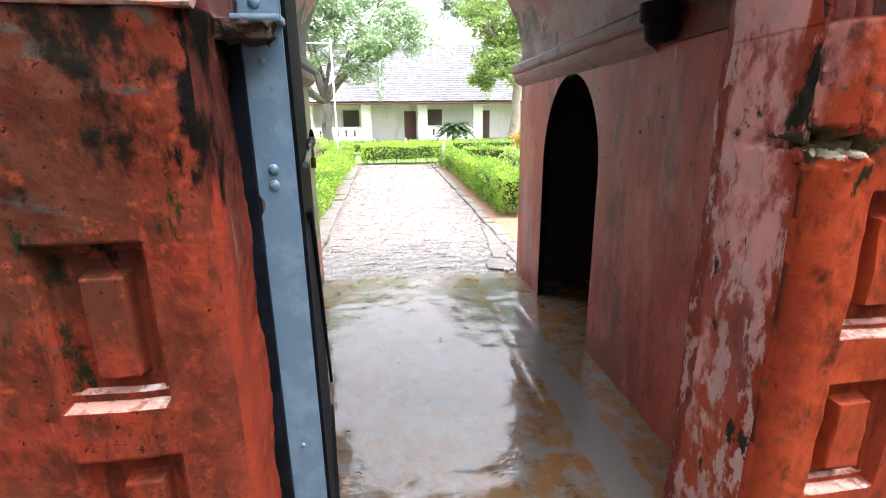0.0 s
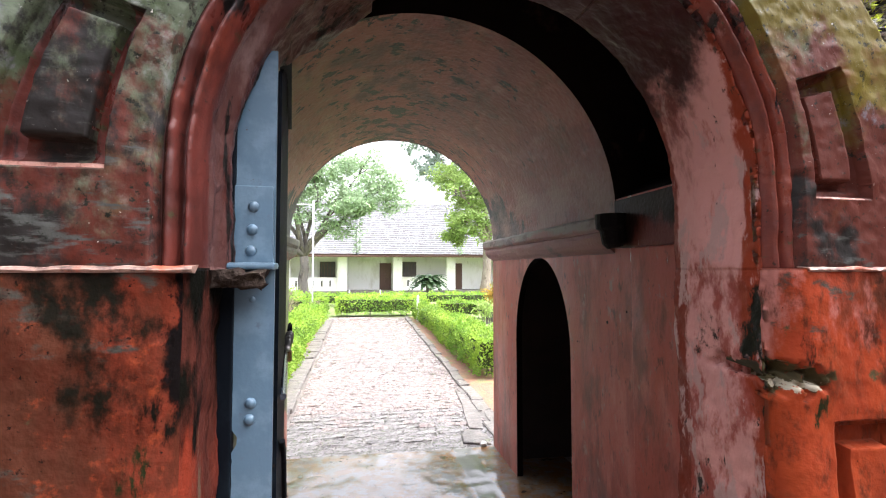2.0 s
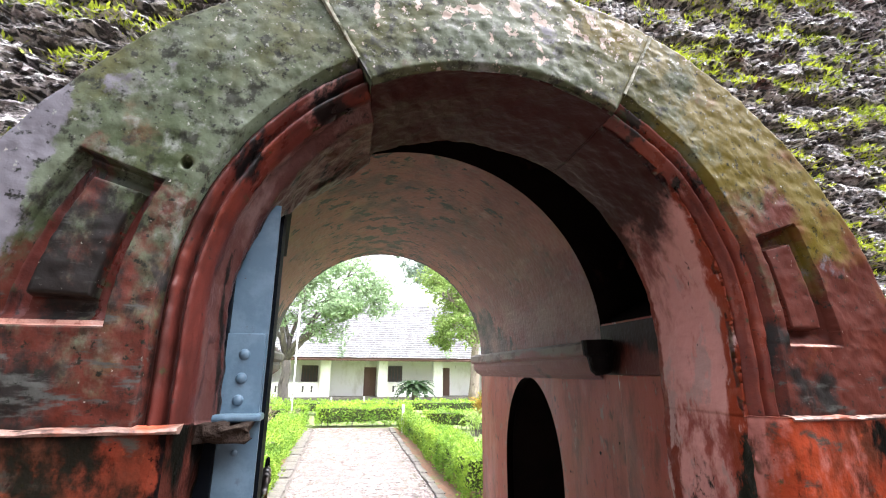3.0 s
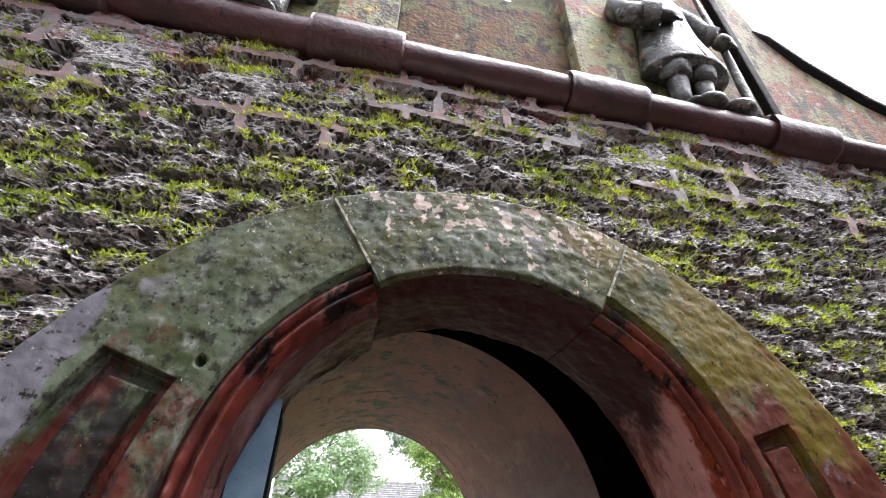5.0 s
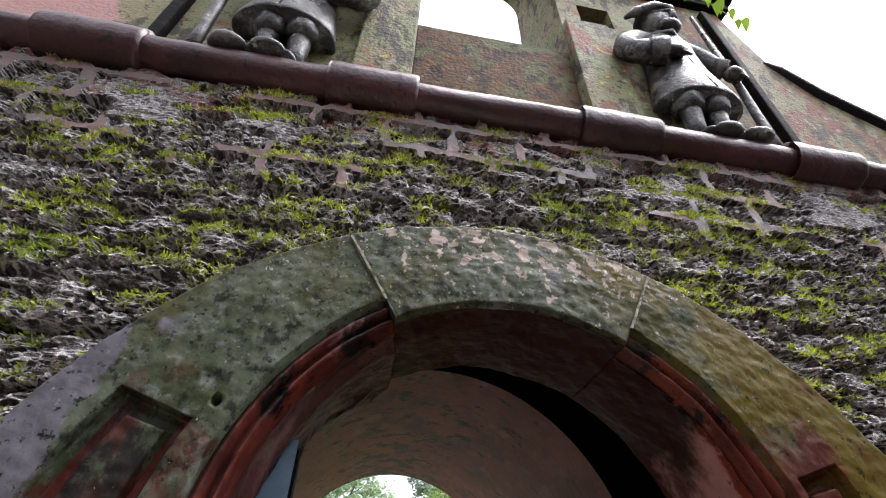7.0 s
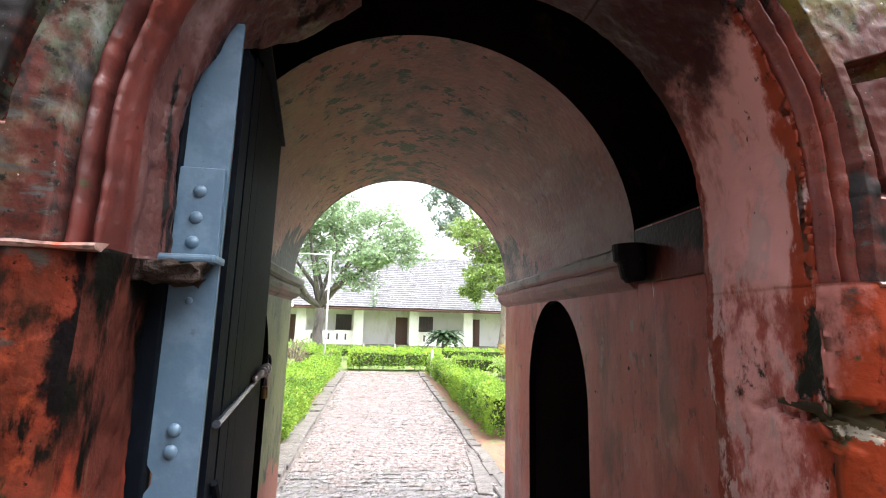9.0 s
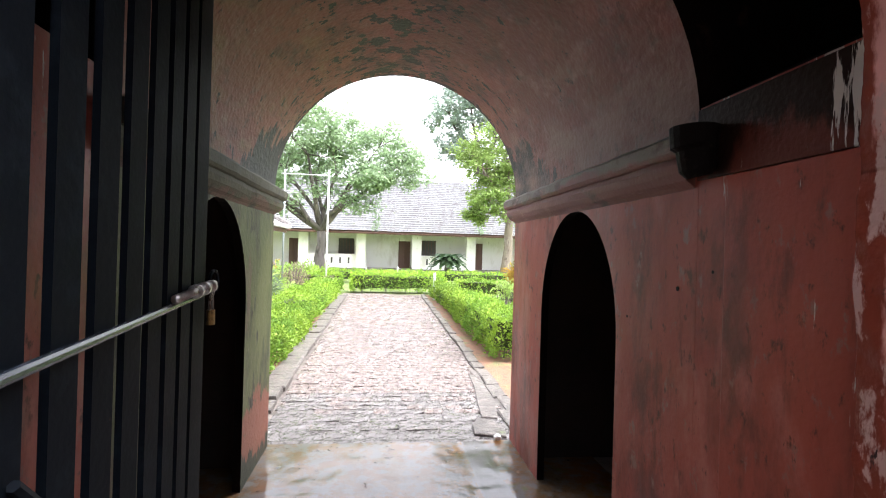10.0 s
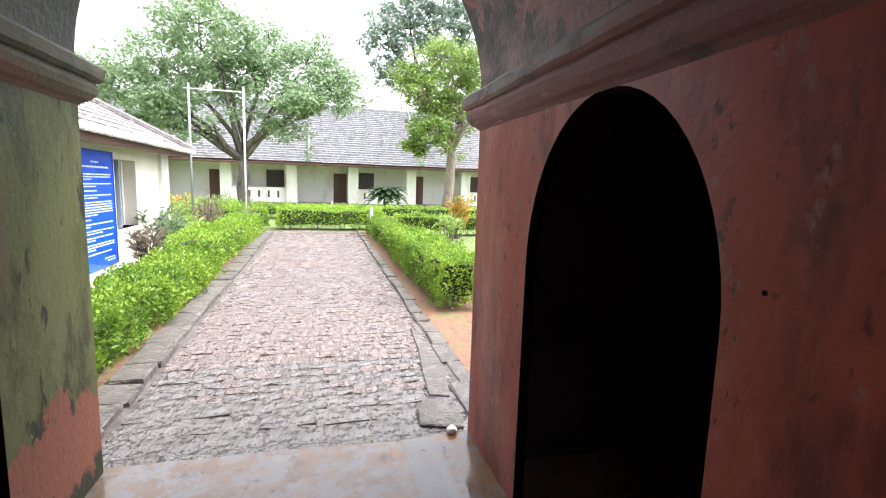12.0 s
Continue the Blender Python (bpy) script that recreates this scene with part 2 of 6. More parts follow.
M_VAULT = surface("stained_vault_plaster", (0.225, 0.068, 0.049), [
    ((0.165, 0.046, 0.033), 2.4, 0.46, 0.62, (1, 0.5, 1), [("X", -0.3, 1.2, 0.12)]),
    ((0.20, 0.120, 0.062), 3.0, 0.52, 0.74, (1, 0.4, 1), [("X", 0.5, -0.7, 0.12)]),
    ((0.25, 0.12, 0.10), 7.0, 0.50, 0.74, (1, 0.8, 1)),
    ((0.10, 0.048, 0.034), 12.0, 0.52, 0.76, (1, 0.8, 1)),
    ((0.085, 0.034, 0.026), 4.0, 0.50, 0.70, (1, 0.8, 1), [("Z", 2.6, 2.95, 0.06)]),
    ((0.014, 0.010, 0.007), 6.0, 0.625, 0.64, (1.1, 1.4, 1.0), [("Z", 2.45, 2.92, 0.05), ("X", 1.0, 0.2, 0.02)]),
    ((0.016, 0.020, 0.008), 5.0, 0.62, 0.635, (1.2, 1.2, 1.0), [("Z", 2.6, 2.95, 0.04), ("Y", 3.0, 4.2, 0.03), ("X", 0.7, 0.1, 0.03)]),
    ((0.010, 0.010, 0.006), 7.0, 0.55, 0.58, (1.0, 1.8, 0.7), [("Z", 2.42, 2.05, 0.16), ("Y", 3.5, 3.95, 0.16)]),
    ((0.012, 0.009, 0.007), 10.0, 0.50, 0.56, ONE, [("Y", 4.32, 4.40, 0.12)]),
    ((0.20, 0.105, 0.085), 4.0, 0.50, 0.80, (1, 0.5, 1), [("X", 0.95, 1.2, 0.10), ("Z", 2.5, 2.0, 0.06)]),
    ((0.36, 0.25, 0.21), 40.0, 0.70, 0.73, (1, 0.5, 1)),
], rough=0.6, bump=0.5, bscale=34, coarse=8, dist=0.014)
# shade of the recess and doorways put into a near-black plaster colour
M_SHADE = surface("recess_shade_plaster", (0.008, 0.005, 0.004), [
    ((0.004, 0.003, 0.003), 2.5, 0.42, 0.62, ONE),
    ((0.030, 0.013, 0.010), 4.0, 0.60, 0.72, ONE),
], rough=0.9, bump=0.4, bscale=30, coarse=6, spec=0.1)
# the guardrooms' darkness is put into their wall colour
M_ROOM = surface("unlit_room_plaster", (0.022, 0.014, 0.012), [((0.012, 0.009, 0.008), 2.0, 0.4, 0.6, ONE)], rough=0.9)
M_CORNICE = surface("cornice_plaster", (0.18, 0.070, 0.060), [
    ((0.14, 0.115, 0.095), 4.0, 0.46, 0.60, (1, 0.4, 1), [("Z", 1.84, 1.98, 0.22)]),
    ((0.08, 0.05, 0.04), 6.0, 0.54, 0.66, (1, 0.5, 1)),
    ((0.34, 0.19, 0.16), 9.0, 0.58, 0.70, (1, 0.3, 1)),
], rough=0.65, bump=0.4, bscale=50, coarse=9)
M_CORNICE_L = surface("algae_cornice_plaster", (0.062, 0.060, 0.032), [
    ((0.12, 0.06, 0.04), 5.0, 0.50, 0.62, (1, 0.4, 1), [("Z", 1.92, 1.80, 0.12)]),
    ((0.03, 0.03, 0.016), 6.0, 0.50, 0.66, (1, 0.5, 1)),
], rough=0.7, bump=0.4, bscale=50, coarse=9)
M_FLOOR = surface("wet_stone_slab", (0.125, 0.078, 0.040), [
    ((0.15, 0.125, 0.095), 3.5, 0.46, 0.70, ONE),
    ((0.16, 0.078, 0.028), 2.0, 0.40, 0.62, ONE, [("X", 0.5, 1.0, 0.10)]),
    ((0.050, 0.036, 0.022), 9.0, 0.52, 0.72, ONE),
    ((0.10, 0.11, 0.03), 4.0, 0.60, 0.72, ONE, [("X", 0.5, 0.9, 0.03)]),
    ((0.13, 0.122, 0.11), 9.0, 0.44, 0.60, ONE, [("X", 0.84, 0.88, 0.14), ("X", 1.05, 1.00, 0.14)]),
    ((0.025, 0.018, 0.012), 50.0, 0.64, 0.72, ONE),
], rough=0.12, rough_layers=[(0.015, 2.0, 0.42, 0.50, ONE, [("X", 1.0, 0.4, 0.14)]), (0.16, 18.0, 0.60, 0.66, ONE)], bump=0.26, bscale=26, coarse=8, dist=0.005, spec=0.75)
M_PAVER = surface("rain_wet_laterite_paver", (0.185, 0.150, 0.136), [
    ((0.27, 0.232, 0.217), 11.0, 0.46, 0.60, ONE),
    ((0.070, 0.052, 0.044), 26.0, 0.52, 0.58, ONE),
    ((0.20, 0.145, 0.122), 1.2, 0.52, 0.66, ONE),
    ((0.035, 0.028, 0.024), 60.0, 0.58, 0.62, ONE),
], rough=0.28, rough_layers=[(0.10, 5.0, 0.46, 0.58, ONE)], bump=1.0, bscale=45, coarse=16, dist=0.028, rand=0.18)
M_KERB = surface("mossy_dark_kerbstone", (0.095, 0.083, 0.072), [
    ((0.17, 0.15, 0.13), 9.0, 0.50, 0.64, ONE),
    ((0.05, 0.045, 0.04), 14.0, 0.52, 0.64, ONE),
    ((0.11, 0.14, 0.04), 5.0, 0.58, 0.68, ONE),
], rough=0.5, bump=0.9, bscale=40, coarse=14, dist=0.015, rand=0.2)
M_PAVER_GREY = surface("rain_wet_grey_paver", (0.155, 0.142, 0.133), [
    ((0.20, 0.188, 0.18), 8.0, 0.46, 0.60, ONE),
    ((0.065, 0.056, 0.05), 24.0, 0.52, 0.58, ONE),
    ((0.19, 0.13, 0.11), 3.0, 0.54, 0.62, ONE),
], rough=0.24, rough_layers=[(0.08, 4.0, 0.44, 0.56, ONE)], bump=1.0, bscale=40, coarse=14, dist=0.022, rand=0.15)
M_TILE_OLD = surface("mossy_old_roof_tile", (0.13, 0.12, 0.115), [((0.20, 0.18, 0.17), 6.0, 0.48, 0.62, ONE), ((0.06, 0.055, 0.045), 9.0, 0.52, 0.64, ONE)], rough=0.6, bump=0.6, bscale=24, dist=0.02)
M_BED = surface("wet_joint_mortar", (0.13, 0.11, 0.095), [((0.055, 0.045, 0.035), 8.0, 0.45, 0.6, ONE)], rough=0.4, bump=0.6, bscale=60)
M_SOIL = surface("laterite_soil", (0.20, 0.10, 0.055), [((0.13, 0.14, 0.05), 3.0, 0.5, 0.62, ONE), ((0.10, 0.06, 0.04), 12.0, 0.5, 0.65, ONE)], rough=0.8, bump=0.8, bscale=50, dist=0.02)
# unseen ground, coloured dark to bounce less light onto the soffit
M_FORECOURT = surface("dark_unseen_gravel", (0.085, 0.046, 0.030), [((0.05, 0.035, 0.025), 5.0, 0.5, 0.62, ONE), ((0.13, 0.09, 0.065), 26.0, 0.56, 0.66, ONE)], rough=0.5, bump=0.8, bscale=60, dist=0.02)
M_LAWN = surface("lawn_grass", (0.14, 0.195, 0.045), [((0.19, 0.25, 0.07), 1.3, 0.45, 0.6, ONE), ((0.07, 0.12, 0.02), 16.0, 0.5, 0.66, ONE)], rough=0.8, bump=1.0, bscale=70, dist=0.04)
M_BLUE = surface("chalky_blue_gate_paint", (0.072, 0.128, 0.180), [
    ((0.105, 0.170, 0.225), 9.0, 0.46, 0.62, ONE),
    ((0.075, 0.11, 0.155), 20.0, 0.60, 0.68, ONE),
    ((0.06, 0.045, 0.04), 24.0, 0.69, 0.72, ONE),
], rough=0.42, bump=0.25, bscale=90, coarse=16, dist=0.003)
M_IRON = surface("dark_navy_iron_paint", (0.003, 0.0045, 0.007), [((0.006, 0.009, 0.013), 12.0, 0.50, 0.66, ONE), ((0.03, 0.018, 0.012), 22.0, 0.66, 0.72, ONE)], rough=0.55, bump=0.2, bscale=80, dist=0.003, spec=0.06)
M_RAIL = surface("wet_dark_iron_rod", (0.020, 0.026, 0.034), [((0.05, 0.06, 0.07), 20.0, 0.56, 0.66, ONE)], rough=0.22, bump=0.1, bscale=90, dist=0.002, spec=0.7)
M_STEEL = surface("worn_steel", (0.42, 0.42, 0.41), [((0.16, 0.11, 0.08), 30.0, 0.55, 0.66, ONE)], rough=0.38, metal=0.9, bump=0.2, bscale=120, dist=0.002)
M_BRASS = surface("tarnished_brass", (0.33, 0.22, 0.09), [((0.10, 0.07, 0.04), 40.0, 0.5, 0.65, ONE)], rough=0.4, metal=0.9, bump=0.1)
M_BLOCKSTONE = surface("crumbled_hinge_stone", (0.024, 0.016, 0.012), [((0.07, 0.056, 0.048), 18.0, 0.52, 0.64, ONE), ((0.05, 0.04, 0.03), 14.0, 0.54, 0.64, ONE), ((0.16, 0.05, 0.025), 9.0, 0.60, 0.68, ONE)], rough=0.8, bump=1.0, bscale=60, dist=0.01, spec=0.12)
M_BLACKSTONE = surface("blackened_stone", (0.008, 0.007, 0.007), [((0.022, 0.018, 0.017), 12.0, 0.55, 0.66, ONE)], rough=0.6, bump=0.5, bscale=40, spec=0.05)
M_ROLL = surface("wet_maroon_plaster", (0.050, 0.017, 0.019), [
    ((0.105, 0.043, 0.046), 4.0, 0.46, 0.70, (0.4, 1, 1)),
    ((0.026, 0.011, 0.012), 6.0, 0.48, 0.68, (0.6, 1, 1)),
    # pale top edge: the wet highlight put into the colour
    ((0.40, 0.37, 0.35), 7.0, 0.50, 0.58, (0.5, 1, 1), [("Z", 3.775, 3.83, 0.20), ("Z", 5.0, 6.0, 0.06)]),
    ((0.015, 0.009, 0.009), 26.0, 0.56, 0.66, (1, 1, 0.3)),
], rough=0.36, bump=0.35, bscale=50, coarse=12, spec=0.5)
M_MORTAR = surface("pinkish_lime_mortar", (0.165, 0.090, 0.080), [
    ((0.115, 0.105, 0.105), 5.0, 0.46, 0.60, ONE),
    ((0.10, 0.055, 0.048), 12.0, 0.52, 0.64, ONE),
    ((0.020, 0.016, 0.014), 30.0, 0.58, 0.66, ONE),
], rough=0.5, bump=0.3, bscale=60, coarse=16, dist=0.008)
M_PARAPET = surface("lichen_grown_parapet_plaster", (0.195, 0.175, 0.085), [
    ((0.145, 0.165, 0.062), 3.0, 0.46, 0.60, ONE),
    ((0.17, 0.062, 0.026), 3.4, 0.50, 0.60, ONE, [("X", 0.0, 2.5, 0.06)]),
    ((0.29, 0.30, 0.25), 9.0, 0.58, 0.68, ONE),
    ((0.040, 0.034, 0.016), 8.0, 0.51, 0.58, (1, 1, 0.5)),
    ((0.020, 0.018, 0.012), 40.0, 0.57, 0.62, ONE),
    ((0.36, 0.31, 0.03), 12.0, 0.63, 0.67, ONE),
    ((0.36, 0.20, 0.18), 3.0, 0.46, 0.54, ONE, [("X", -1.35, -1.7, 0.30), ("X", 4.0, 5.0, 0.05)]),
], rough=0.7, bump=0.7, bscale=55, coarse=10, dist=0.012)
M_STATUE = surface("weathered_dark_stone_figure", (0.040, 0.041, 0.038), [
    ((0.16, 0.165, 0.155), 9.0, 0.50, 0.60, ONE),
    ((0.010, 0.010, 0.010), 6.0, 0.50, 0.58, ONE),
    ((0.50, 0.46, 0.36), 16.0, 0.65, 0.68, ONE),
    ((0.25, 0.16, 0.04), 5.0, 0.61, 0.67, ONE),
    ((0.012, 0.012, 0.011), 40.0, 0.58, 0.63, ONE),
], rough=0.42, rough_layers=[(0.22, 7.0, 0.50, 0.60, ONE)], bump=0.5, bscale=70, coarse=22, dist=0.01)
M_WHITE = surface("damp_white_limewash", (0.78, 0.77, 0.75), [((0.62, 0.60, 0.54), 0.9, 0.50, 0.66, (1, 1, 0.5)), ((0.40, 0.38, 0.32), 3.0, 0.62, 0.72, (1, 1, 0.4))], rough=0.8, bump=0.2, bscale=14)
M_CREAM = surface("cream_limewash", (0.74, 0.71, 0.60), [((0.80, 0.78, 0.70), 0.8, 0.44, 0.56, ONE), ((0.55, 0.45, 0.28), 3.0, 0.62, 0.72, (1, 1, 0.4))], rough=0.8, bump=0.2, bscale=14)
M_TILE = surface("weathered_clay_roof_tile", (0.20, 0.20, 0.21), [((0.15, 0.145, 0.15), 2.0, 0.45, 0.6, ONE), ((0.36, 0.36, 0.37), 7.0, 0.52, 0.66, ONE), ((0.11, 0.13, 0.05), 1.1, 0.62, 0.72, ONE)], rough=0.5, bump=0.5, bscale=20, dist=0.02, rand=0.25)
M_WOOD = surface("brown_painted_wood", (0.11, 0.055, 0.04), [((0.09, 0.045, 0.03), 3.0, 0.5, 0.65, (4, 4, 0.4))], rough=0.6, bump=0.2)
# for flat panels; the dim inside of the openings is put into the colour
M_DARKROOM = surface("dim_window_opening", (0.055, 0.05, 0.045), [((0.10, 0.085, 0.075), 2.0, 0.5, 0.65, ONE)], rough=0.5)
M_BOARD = surface("blue_notice_enamel", (0.004, 0.075, 0.62), [((0.01, 0.10, 0.68), 2.0, 0.5, 0.65, ONE)], rough=0.35, bump=0.0)
M_LETTER = surface("white_letter_paint", (0.62, 0.72, 0.86), rough=0.6, bump=0.0)
M_GREYWOOD = surface("grey_blue_shutter_paint", (0.24, 0.30, 0.34), [((0.15, 0.18, 0.20), 4.0, 0.5, 0.65, (4, 4, 0.4))], rough=0.6)
M_POLE = surface("white_enamelled_pole", (0.66, 0.68, 0.68), [((0.34, 0.30, 0.26), 5.0, 0.58, 0.68, ONE)], rough=0.4, bump=0.1)
M_POLE_GREY = surface("galvanised_pole", (0.28, 0.31, 0.32), [((0.19, 0.20, 0.20), 5.0, 0.55, 0.68, ONE)], rough=0.45, metal=0.3, bump=0.1)
M_BARK = surface("wet_tree_bark", (0.12, 0.105, 0.095), [((0.20, 0.17, 0.14), 5.0, 0.5, 0.65, (1, 1, 0.3)), ((0.05, 0.04, 0.035), 9.0, 0.52, 0.64, (1, 1, 0.3))], rough=0.8, bump=1.0, bscale=24, dist=0.03)
M_BARK_PALE = surface("pale_tree_bark", (0.26, 0.21, 0.17), [((0.36, 0.31, 0.26), 5.0, 0.5, 0.65, (1, 1, 0.3)), ((0.12, 0.09, 0.07), 6.0, 0.55, 0.66, (1, 1, 0.3))], rough=0.8, bump=1.0, bscale=24, dist=0.03)


def leaf_material(name, base, alt, rand=0.45, clear=0.35):
    m = surface(name, base, [(alt, 1.6, 0.42, 0.62, ONE)], rough=0.6, bump=0.0, rand=rand)
    n, l = m.node_tree.nodes, m.node_tree.links
    p, out = n["Principled BSDF"], n["Material Output"]
    tr, mx = n.new("ShaderNodeBsdfTranslucent"), n.new("ShaderNodeMixShader")
    mx.inputs[0].default_value = clear
    l.new(p.inputs["Base Color"].links[0].from_socket, tr.inputs["Color"])
    l.new(p.outputs[0], mx.inputs[1])
    l.new(tr.outputs[0], mx.inputs[2])
    l.new(mx.outputs[0], out.inputs["Surface"])
    return m


M_HEDGE = leaf_material("hedge_leaf", (0.26, 0.41, 0.04), (0.15, 0.29, 0.03))
# for the hedges' solid core; their inner shade is put into this colour
M_HEDGE_CORE = surface("hedge_shaded_twigs", (0.035, 0.055, 0.012), [((0.06, 0.045, 0.025), 9.0, 0.5, 0.65, ONE)], rough=0.9, bump=1.0, bscale=30, dist=0.05)
M_MOSSLEAF = leaf_material("wall_moss_frond", (0.55, 0.64, 0.06), (0.27, 0.36, 0.04), rand=0.6, clear=0.45)
# paler and greyer than the leaf itself: haze put into the colour
M_TREE = leaf_material("dull_green_tree_leaf", (0.21, 0.30, 0.16), (0.26, 0.35, 0.20), clear=0.45)
M_TREE_BRIGHT = leaf_material("bright_green_tree_leaf", (0.27, 0.40, 0.10), (0.34, 0.46, 0.14), clear=0.45)
M_SPRIG = leaf_material("young_creeper_leaf", (0.34, 0.56, 0.035), (0.28, 0.48, 0.03), rand=0.25)
# farther trees, with more haze mixed into the leaf colour
M_TREE_DARK = leaf_material("haze_blued_tree_leaf", (0.26, 0.335, 0.275), (0.30, 0.375, 0.31), clear=0.45)
M_CROTON = leaf_material("orange_croton_leaf", (0.44, 0.27, 0.06), (0.22, 0.28, 0.05))
M_DRY = leaf_material("dry_purple_brown_leaf", (0.20, 0.16, 0.11), (0.28, 0.24, 0.16))
M_CYCAD = leaf_material("cycad_frond", (0.04, 0.085, 0.03), (0.03, 0.06, 0.02))
M_MAROON = surface("wet_maroon_moulding_paint", (0.085, 0.018, 0.013), [
    ((0.145, 0.030, 0.016), 5.0, 0.46, 0.66, (1, 1, 0.5), [("X", -0.2, 0.8, 0.05)]),
    ((0.050, 0.012, 0.009), 8.0, 0.50, 0.64, (1, 1, 0.3), [("X", 0.7, -0.4, 0.04)]),
    ((0.25, 0.13, 0.12), 6.0, 0.58, 0.68, (1, 1, 0.5), [("Z", 2.2, 2.5, 0.05)]),
    ((0.006, 0.005, 0.005), 9.0, 0.54, 0.61, (1, 1, 0.30), [("X", 0.7, -0.4, 0.04), ("Z", 1.9, 2.4, 0.04)]),
    ((0.030, 0.040, 0.016), 14.0, 0.60, 0.68, ONE),
    ((0.012, 0.007, 0.005), 40.0, 0.60, 0.68, ONE),
], rough=0.4, rough_layers=[(0.2, 3.0, 0.45, 0.6, (1, 1, 0.4))], bump=0.16, bscale=80, coarse=20, dist=0.010, spec=0.35)
# jamb return: black seep stain, plus the shade beside the stile painted in
M_SEEP_SHADE = surface("seep_stained_shaded_plaster", (0.005, 0.004, 0.003), [
    ((0.150, 0.024, 0.012), 5.0, 0.48, 0.60, (1, 1, 0.3), [("Z", 1.55, 1.20, 0.24)]),
    ((0.060, 0.017, 0.012), 4.0, 0.46, 0.62, (1, 1, 0.25)),
    ((0.085, 0.060, 0.040), 14.0, 0.63, 0.68, (1, 1, 0.12)),
    ((0.004, 0.004, 0.003), 8.0, 0.54, 0.62, (1, 1, 0.2), [("Z", 1.1, 1.5, 0.10)]),
], rough=0.5, rough_layers=[(0.25, 9.0, 0.60, 0.66, (1, 1, 0.2))], bump=0.35, bscale=60, coarse=14, dist=0.012, spec=0.03)
M_LEDGE = surface("bare_pale_plaster_arris", (0.32, 0.16, 0.12), [((0.16, 0.05, 0.03), 22.0, 0.50, 0.58, ONE), ((0.40, 0.34, 0.32), 12.0, 0.56, 0.64, ONE)], rough=0.5, bump=0.3, bscale=90)
M_TILE_HOUSE = surface("rain_wet_old_clay_tile", (0.16, 0.145, 0.14), [((0.25, 0.23, 0.22), 7.0, 0.48, 0.62, ONE), ((0.07, 0.06, 0.05), 11.0, 0.52, 0.64, ONE)], rough=0.5, bump=0.5, bscale=40, dist=0.01, rand=0.35)
PITS = [(2.252, 1.43, 0.009), (2.07, 1.50, 0.006), (2.60, 1.28, 0.006)]


# ---- mesh helpers ----
def finish(name, me, material, parent=None, label="", smooth=False):
    me.materials.append(material)
    if smooth:
        me.polygons.foreach_set("use_smooth", [True] * len(me.polygons))
    ob = new(name, me)
    ob.parent = parent
    if label:
        ob["label"] = label
    return ob


def part(name, bm, material, parent=None, label="", smooth=False):
    bmesh.ops.recalc_face_normals(bm, faces=bm.faces)
    me = bpy.data.meshes.new(name)
    bm.to_mesh(me)
    bm.free()
    return finish(name, me, material, parent, label, smooth)


def raw(name, verts, faces, material, parent=None, label="", smooth=False):
    me = bpy.data.meshes.new(name)
    me.from_pydata([tuple(v) for v in verts], [], [tuple(f) for f in faces])
    return finish(name, me, material, parent, label, smooth)


def thing(name, x=0, y=0, z=0, label="", category="", group="", kind=""):
    ob = new(name)
    ob.location = (x, y, z)
    return tagged(ob, label, category, group, kind)


def structure(ob, label, category=""):
    return tagged(ob, label, category, kind="structure")


def box(bm, x0, x1, y0, y1, z0, z1, bevel=0.0):
    vs = [bm.verts.new((x, y, z)) for x in (x0, x1) for y in (y0, y1) for z in (z0, z1)]
    fs = [bm.faces.new([vs[i] for i in f]) for f in ((0, 1, 3, 2), (4, 6, 7, 5), (0, 4, 5, 1), (2, 3, 7, 6), (0, 2, 6, 4), (1, 5, 7, 3))]
    if bevel:
        bmesh.ops.bevel(bm, geom=list({e for f in fs for e in f.edges}), offset=bevel, segments=2, affect="EDGES", profile=0.6)
    return bm


def boxbm(*a, **k):
    return box(bmesh.new(), *a, **k)


def prism(bm, poly, axis, a, b):
    """A closed outline extruded along an axis. axis 'y': points are (x, z); 'x': (y, z); 'z': (x, y)."""
    put = {"y": lambda p, c: (p[0], c, p[1]), "x": lambda p, c: (c, p[0], p[1]), "z": lambda p, c: (p[0], p[1], c)}[axis]
    A, B = [bm.verts.new(put(p, a)) for p in poly], [bm.verts.new(put(p, b)) for p in poly]
    bm.faces.new(A)
    bm.faces.new(B[::-1])
    n = len(poly)
    for i in range(n):
        bm.faces.new((A[i], B[i], B[(i + 1) % n], A[(i + 1) % n]))
    return bm


def tube(bm, pts, radii, n=8, squash=1.0, cap=True):
    pts = [Vector(p) for p in pts]
    rings = []
    for i, p in enumerate(pts):
        d = (pts[min(i + 1, len(pts) - 1)] - pts[max(i - 1, 0)]).normalized()
        s = d.cross(Vector((0, 1, 0.01)))
        s = s.normalized() if s.length > 1e-4 else Vector((1, 0, 0))
        u = s.cross(d).normalized()
        r = radii[i] if isinstance(radii, (list, tuple)) else radii
        rings.append([bm.verts.new(p + (s * math.cos(a) + u * math.sin(a) * squash) * r) for a in (2 * math.pi * k / n for k in range(n))])
    for A, B in zip(rings, rings[1:]):
        for k in range(n):
            bm.faces.new((A[k], A[(k + 1) % n], B[(k + 1) % n], B[k]))
    if cap:
        bm.faces.new(rings[0][::-1])
        bm.faces.new(rings[-1])
    return bm


def blob(bm, c, r, seg=14, ring=9):
    m = Matrix.Translation(c) @ Matrix.Diagonal((*r, 1))
    bmesh.ops.create_uvsphere(bm, u_segments=seg, v_segments=ring, radius=1, matrix=m)
    return bm


